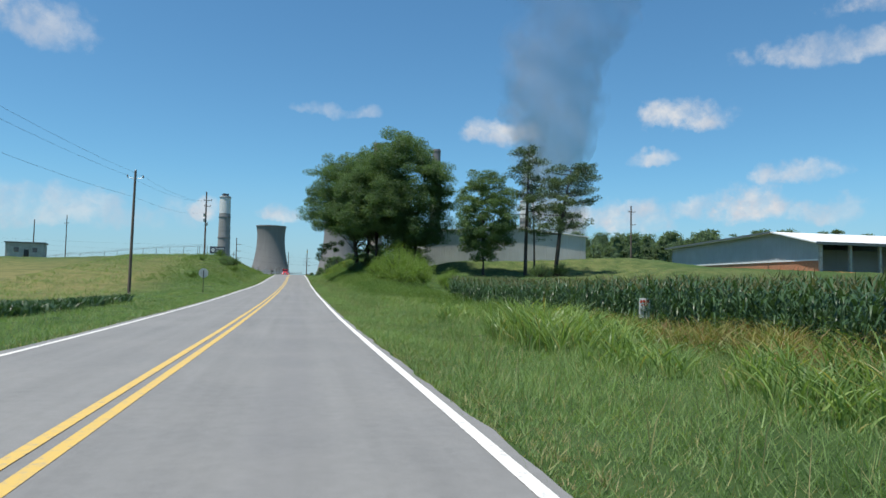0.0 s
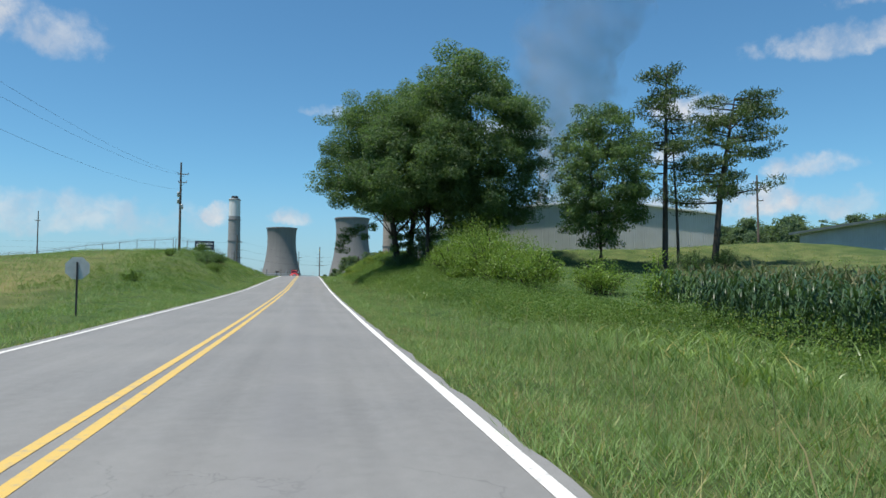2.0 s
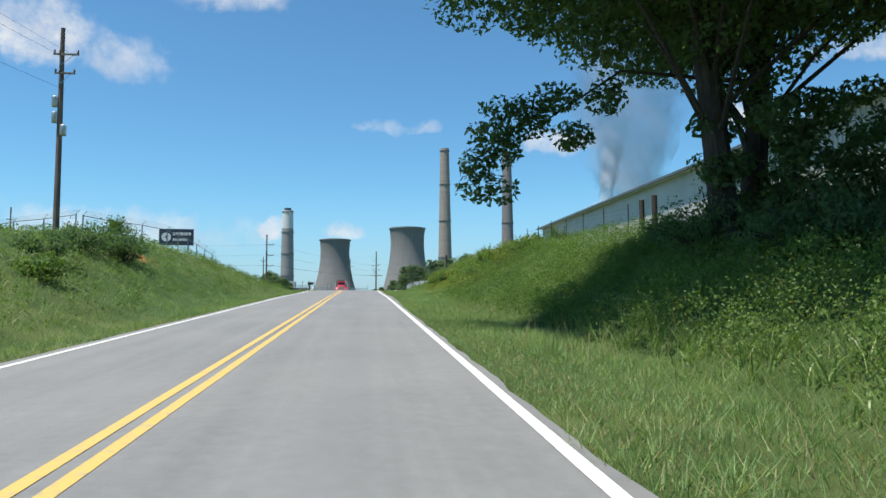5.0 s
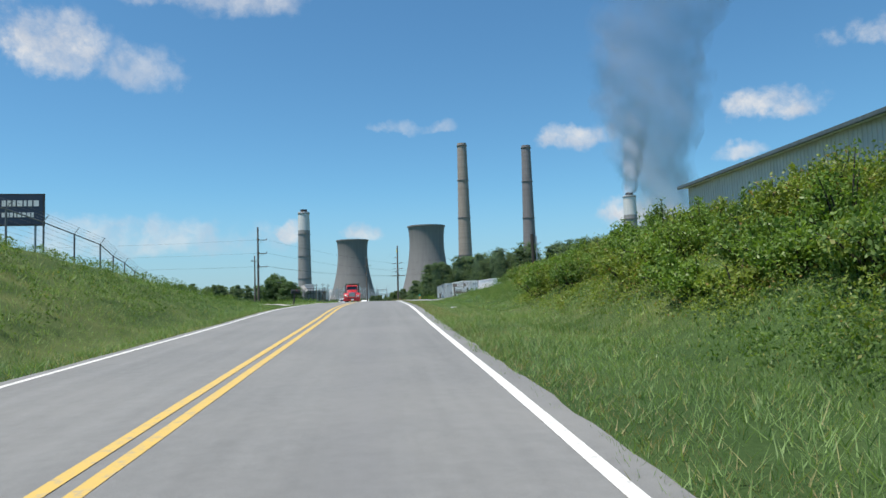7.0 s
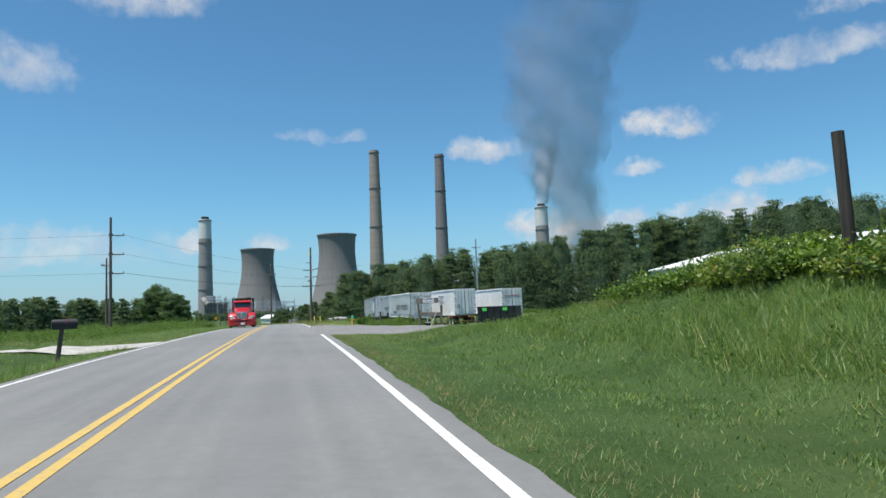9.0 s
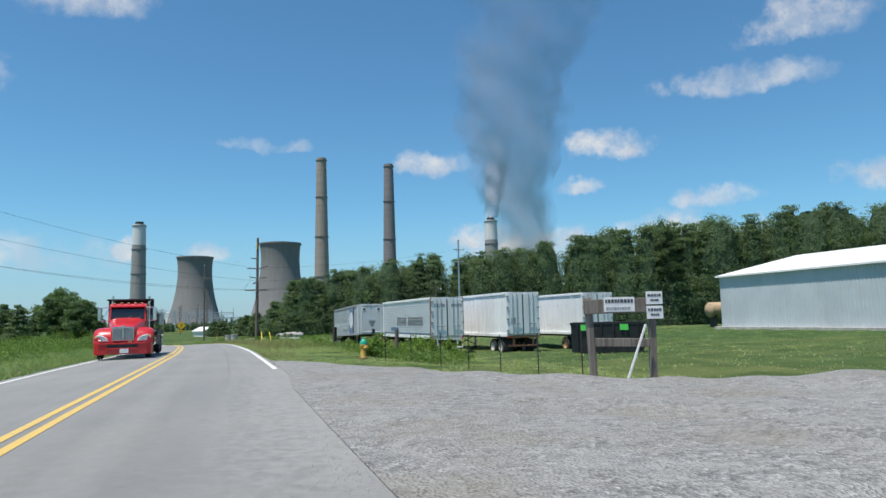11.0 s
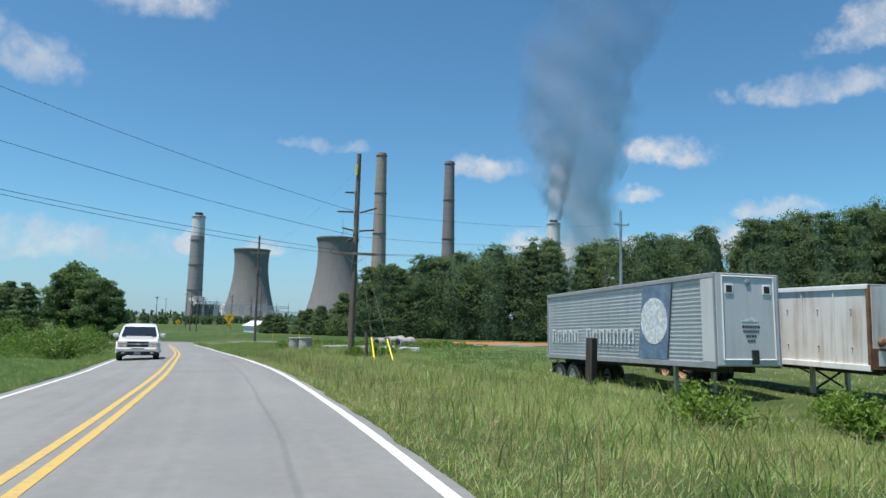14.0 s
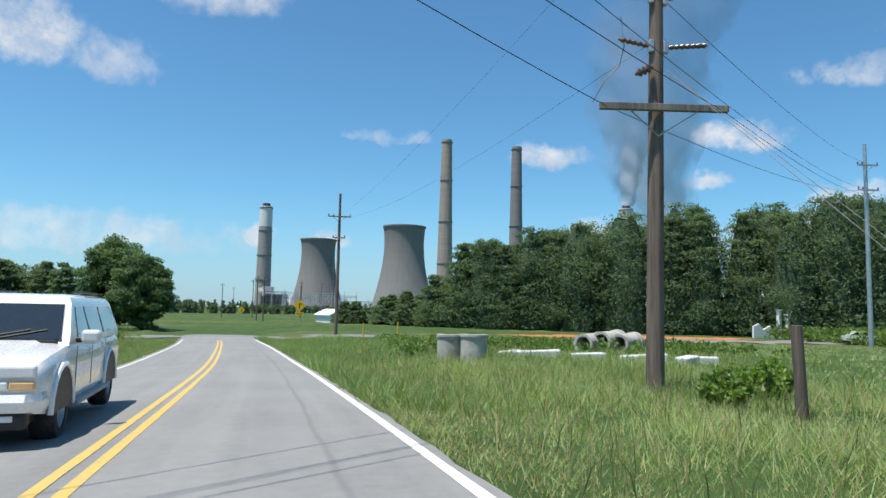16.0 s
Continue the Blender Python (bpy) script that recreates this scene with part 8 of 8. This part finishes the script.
    undergrowth("field_weeds", x, y, .5, 26, .2, "weed_leaf", "weeds in the field near the junction", 11)
    x, y = rng.uniform(54, 66, 600), rng.uniform(340, 362, 600)
    undergrowth("field_weeds", x, y, 1.6, 30, .4, "weed_leaf", "rank green weeds at the wood's edge", 12)


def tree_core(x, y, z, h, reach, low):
    """The inside of a crown, its shade put into a darker green: a lumpy column, a little narrower than the boughs.
    Returns verts and faces.
    """
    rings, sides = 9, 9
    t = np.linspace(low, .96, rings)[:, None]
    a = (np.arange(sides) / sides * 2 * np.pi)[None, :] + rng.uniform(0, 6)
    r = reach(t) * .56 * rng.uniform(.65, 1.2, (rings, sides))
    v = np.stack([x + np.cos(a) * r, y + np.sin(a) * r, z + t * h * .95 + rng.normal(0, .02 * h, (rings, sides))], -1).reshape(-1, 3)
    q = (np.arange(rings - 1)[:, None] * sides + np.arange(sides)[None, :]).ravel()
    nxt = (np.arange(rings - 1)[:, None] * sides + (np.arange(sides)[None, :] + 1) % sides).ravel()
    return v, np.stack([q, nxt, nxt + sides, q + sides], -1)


def woodland(name, line, rows, gap, deep, leaf, full, label, seed, mat="wood_leaf", pines=(.5, .5), lobes=46, wild=.12):
    """A stand of trees along a line of (x, y, height), several rows deep: pines with level boughs among round-headed trees."""
    global rng
    rng = np.random.default_rng(900 + seed)
    vs, fs, n, trunks = [], [], 0, Geo()
    cores, core_f, m = [], [], 0
    whole = sum(math.hypot(b[0] - a[0], b[1] - a[1]) for a, b in zip(line, line[1:]))
    gone = 0.0
    for (x0, y0, h0), (x1, y1, h1) in zip(line, line[1:]):
        length = math.hypot(x1 - x0, y1 - y0)
        out = np.array([-(y1 - y0), x1 - x0]) / length
        if out[1] < 0:
            out = -out
        for r in range(rows):
            for k in range(max(1, round(length / gap))):
                s = (k + rng.random()) * gap / length
                x, y = x0 + (x1 - x0) * s + out[0] * r * deep + rng.normal(0, gap * .2), y0 + (y1 - y0) * s + out[1] * r * deep + rng.normal(0, gap * .2)
                h = (h0 + (h1 - h0) * s) * rng.uniform(1 - wild, 1 + wild)
                z = float(ground_z(x, y))
                part_way = (gone + s * length) / whole
                pine = rng.random() < pines[0] + (pines[1] - pines[0]) * part_way
                low = .0 if r == 0 else .35
                if pine:
                    wide = h * rng.uniform(.2, .28) + 1.4
                    reach = lambda t: wide * np.clip(1.05 - t, .04, 1) ** .7 * np.clip(.75 + t * 1.2, 0, 1) * 1.15
                    flat, puff = np.array([1.25, 1.25, .36]), rng.uniform(.2, .36, lobes)
                else:
                    wide = h * rng.uniform(.22, .32) + 1.2
                    reach = lambda t: wide * np.sqrt(np.clip(1 - (np.clip(t - .42, 0, 1) / .6) ** 2, .02, 1))
                    flat, puff = np.array([1.1, 1.1, .66]), rng.uniform(.18, .34, lobes)
                t = np.sort(rng.uniform(low, 1, lobes))
                ang = rng.uniform(0, 2 * np.pi) + 2.4 * np.arange(lobes)
                rad = reach(t) * rng.uniform(.45, .92, lobes)
                lobe = np.stack([x + np.cos(ang) * rad, y + np.sin(ang) * rad, z + (.03 + t * .93) * h], -1)
                big = np.maximum(puff * reach(t), .1 * wide) + .06 * wide
                count = full if r == 0 else full // 2
                pick = rng.integers(0, lobes, count)
                d = rng.normal(size=(count, 3))
                d /= np.linalg.norm(d, axis=1)[:, None]
                c = lobe[pick] + d * (big[pick] * rng.uniform(.35, 1.25, count))[:, None] * flat
                c[:, 2] = np.maximum(c[:, 2], z + .1)
                # one small three-cornered spray of leaves at each place
                out_ = d * .5 + [0, 0, .55] + rng.normal(size=(count, 3)) * .6
                way = np.cross(out_, rng.normal(size=(count, 3)))
                way /= np.linalg.norm(way, axis=1)[:, None]
                across = np.cross(way, out_)
                across /= np.linalg.norm(across, axis=1)[:, None]
                s_ = leaf * rng.uniform(.6, 1.4, (count, 1))
                v = np.stack([c - way * s_ * .6 - across * s_ * .3, c - way * s_ * .6 + across * s_ * .3, c + way * s_ * .8], 1).reshape(-1, 3)
                vs.append(v), fs.append(np.arange(3 * count).reshape(-1, 3) + n)
                n += len(v)
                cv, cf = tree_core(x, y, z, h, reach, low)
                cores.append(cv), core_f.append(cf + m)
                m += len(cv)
                if r == 0 and k % 3 == 0:
                    trunks.tube([(x, y, z - .2), (x, y, z + h * .6)], [h * .01 + .05, .04], 5, False)
        gone += length
    tagged(sheet(name, np.concatenate(vs), np.concatenate(fs), M[mat]), label, "woodland", kind="stuff")
    # added filler columns, coloured dark for the shade between the boughs
    mass = sheet(name + "_mass", np.concatenate(cores), np.concatenate(core_f), M["wood_shade_mass"])
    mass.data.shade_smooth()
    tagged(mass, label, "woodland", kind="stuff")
    tagged(part("woodland_trunks", trunks, M["bark"]), "dark trunks inside the wood", "woodland", kind="stuff")


def build_woods():
    woodland("woodland", [(-7, 423, 4.2), (4, 414, 5.8), (11, 406, 8), (15, 401, 15.5), (30, 391, 18.3), (52, 378, 21.5), (76, 367, 22), (100, 347, 27), (130, 332, 29), (165, 314, 28), (205, 297, 25), (262, 280, 25)], 2, 4.4, 4.6, .36, 6800, "dense dark green wood of pines and broadleaf trees", 1, pines=(.9, .25), lobes=64, wild=.09)
    woodland("woodland", [(98, 262, 15), (120, 248, 18), (150, 236, 22), (190, 222, 22), (240, 205, 20)], 2, 7.0, 6, .7, 1800, "dark green wood behind the sheds", 2)
    woodland("woodland", [(-190, 392, 12), (-120, 386, 12), (-48, 392, 11)], 2, 4.8, 6, .5, 2300, "belt of dark green trees beyond the meadow", 3, lobes=50, wild=.07)
    woodland("woodland", [(-420, 520, 10), (-230, 600, 9), (-120, 680, 7), (-40, 740, 6)], 2, 4.2, 8, .9, 130, "distant dark green tree belt", 4, lobes=14)
    woodland("woodland", [(-1500, 1900, 20), (-600, 2150, 20), (200, 2200, 20), (900, 2000, 20), (1600, 1700, 20)], 2, 18, 30, 4.0, 80, "distant wooded horizon", 5, lobes=10)
    woodland("woodland", [(-90, 900, 6), (60, 860, 8), (160, 820, 11)], 2, 4.2, 8, .9, 130, "distant tree belt before the power station", 6, lobes=14)
    pine_tree(101, 342, 24, 12, 5.5, "pine_leaf", "tall pine standing out above the wood", .35, 21, (0.5, 0))
    pine_tree(108, 345, 22, 12, 5, "pine_leaf", "tall pine standing out above the wood", .33, 22, (-.4, 0))
    broad_tree(-37.5, 377, 13.2, 5.6, .3, 150, 260, .42, "oak_leaf_hazed", "rounded dark green tree beside the far verge", .3, 1, 31, clump_r=1.35)
    broad_tree(-31.5, 369, 10.5, 4.0, .1, 130, 220, .38, "oak_leaf_hazed", "smaller dark green tree beside the far verge", .22, 1, 32, clump_r=1.1)


build_woods()
build_shrubs()
build_corn()
build_cane()
build_grass()
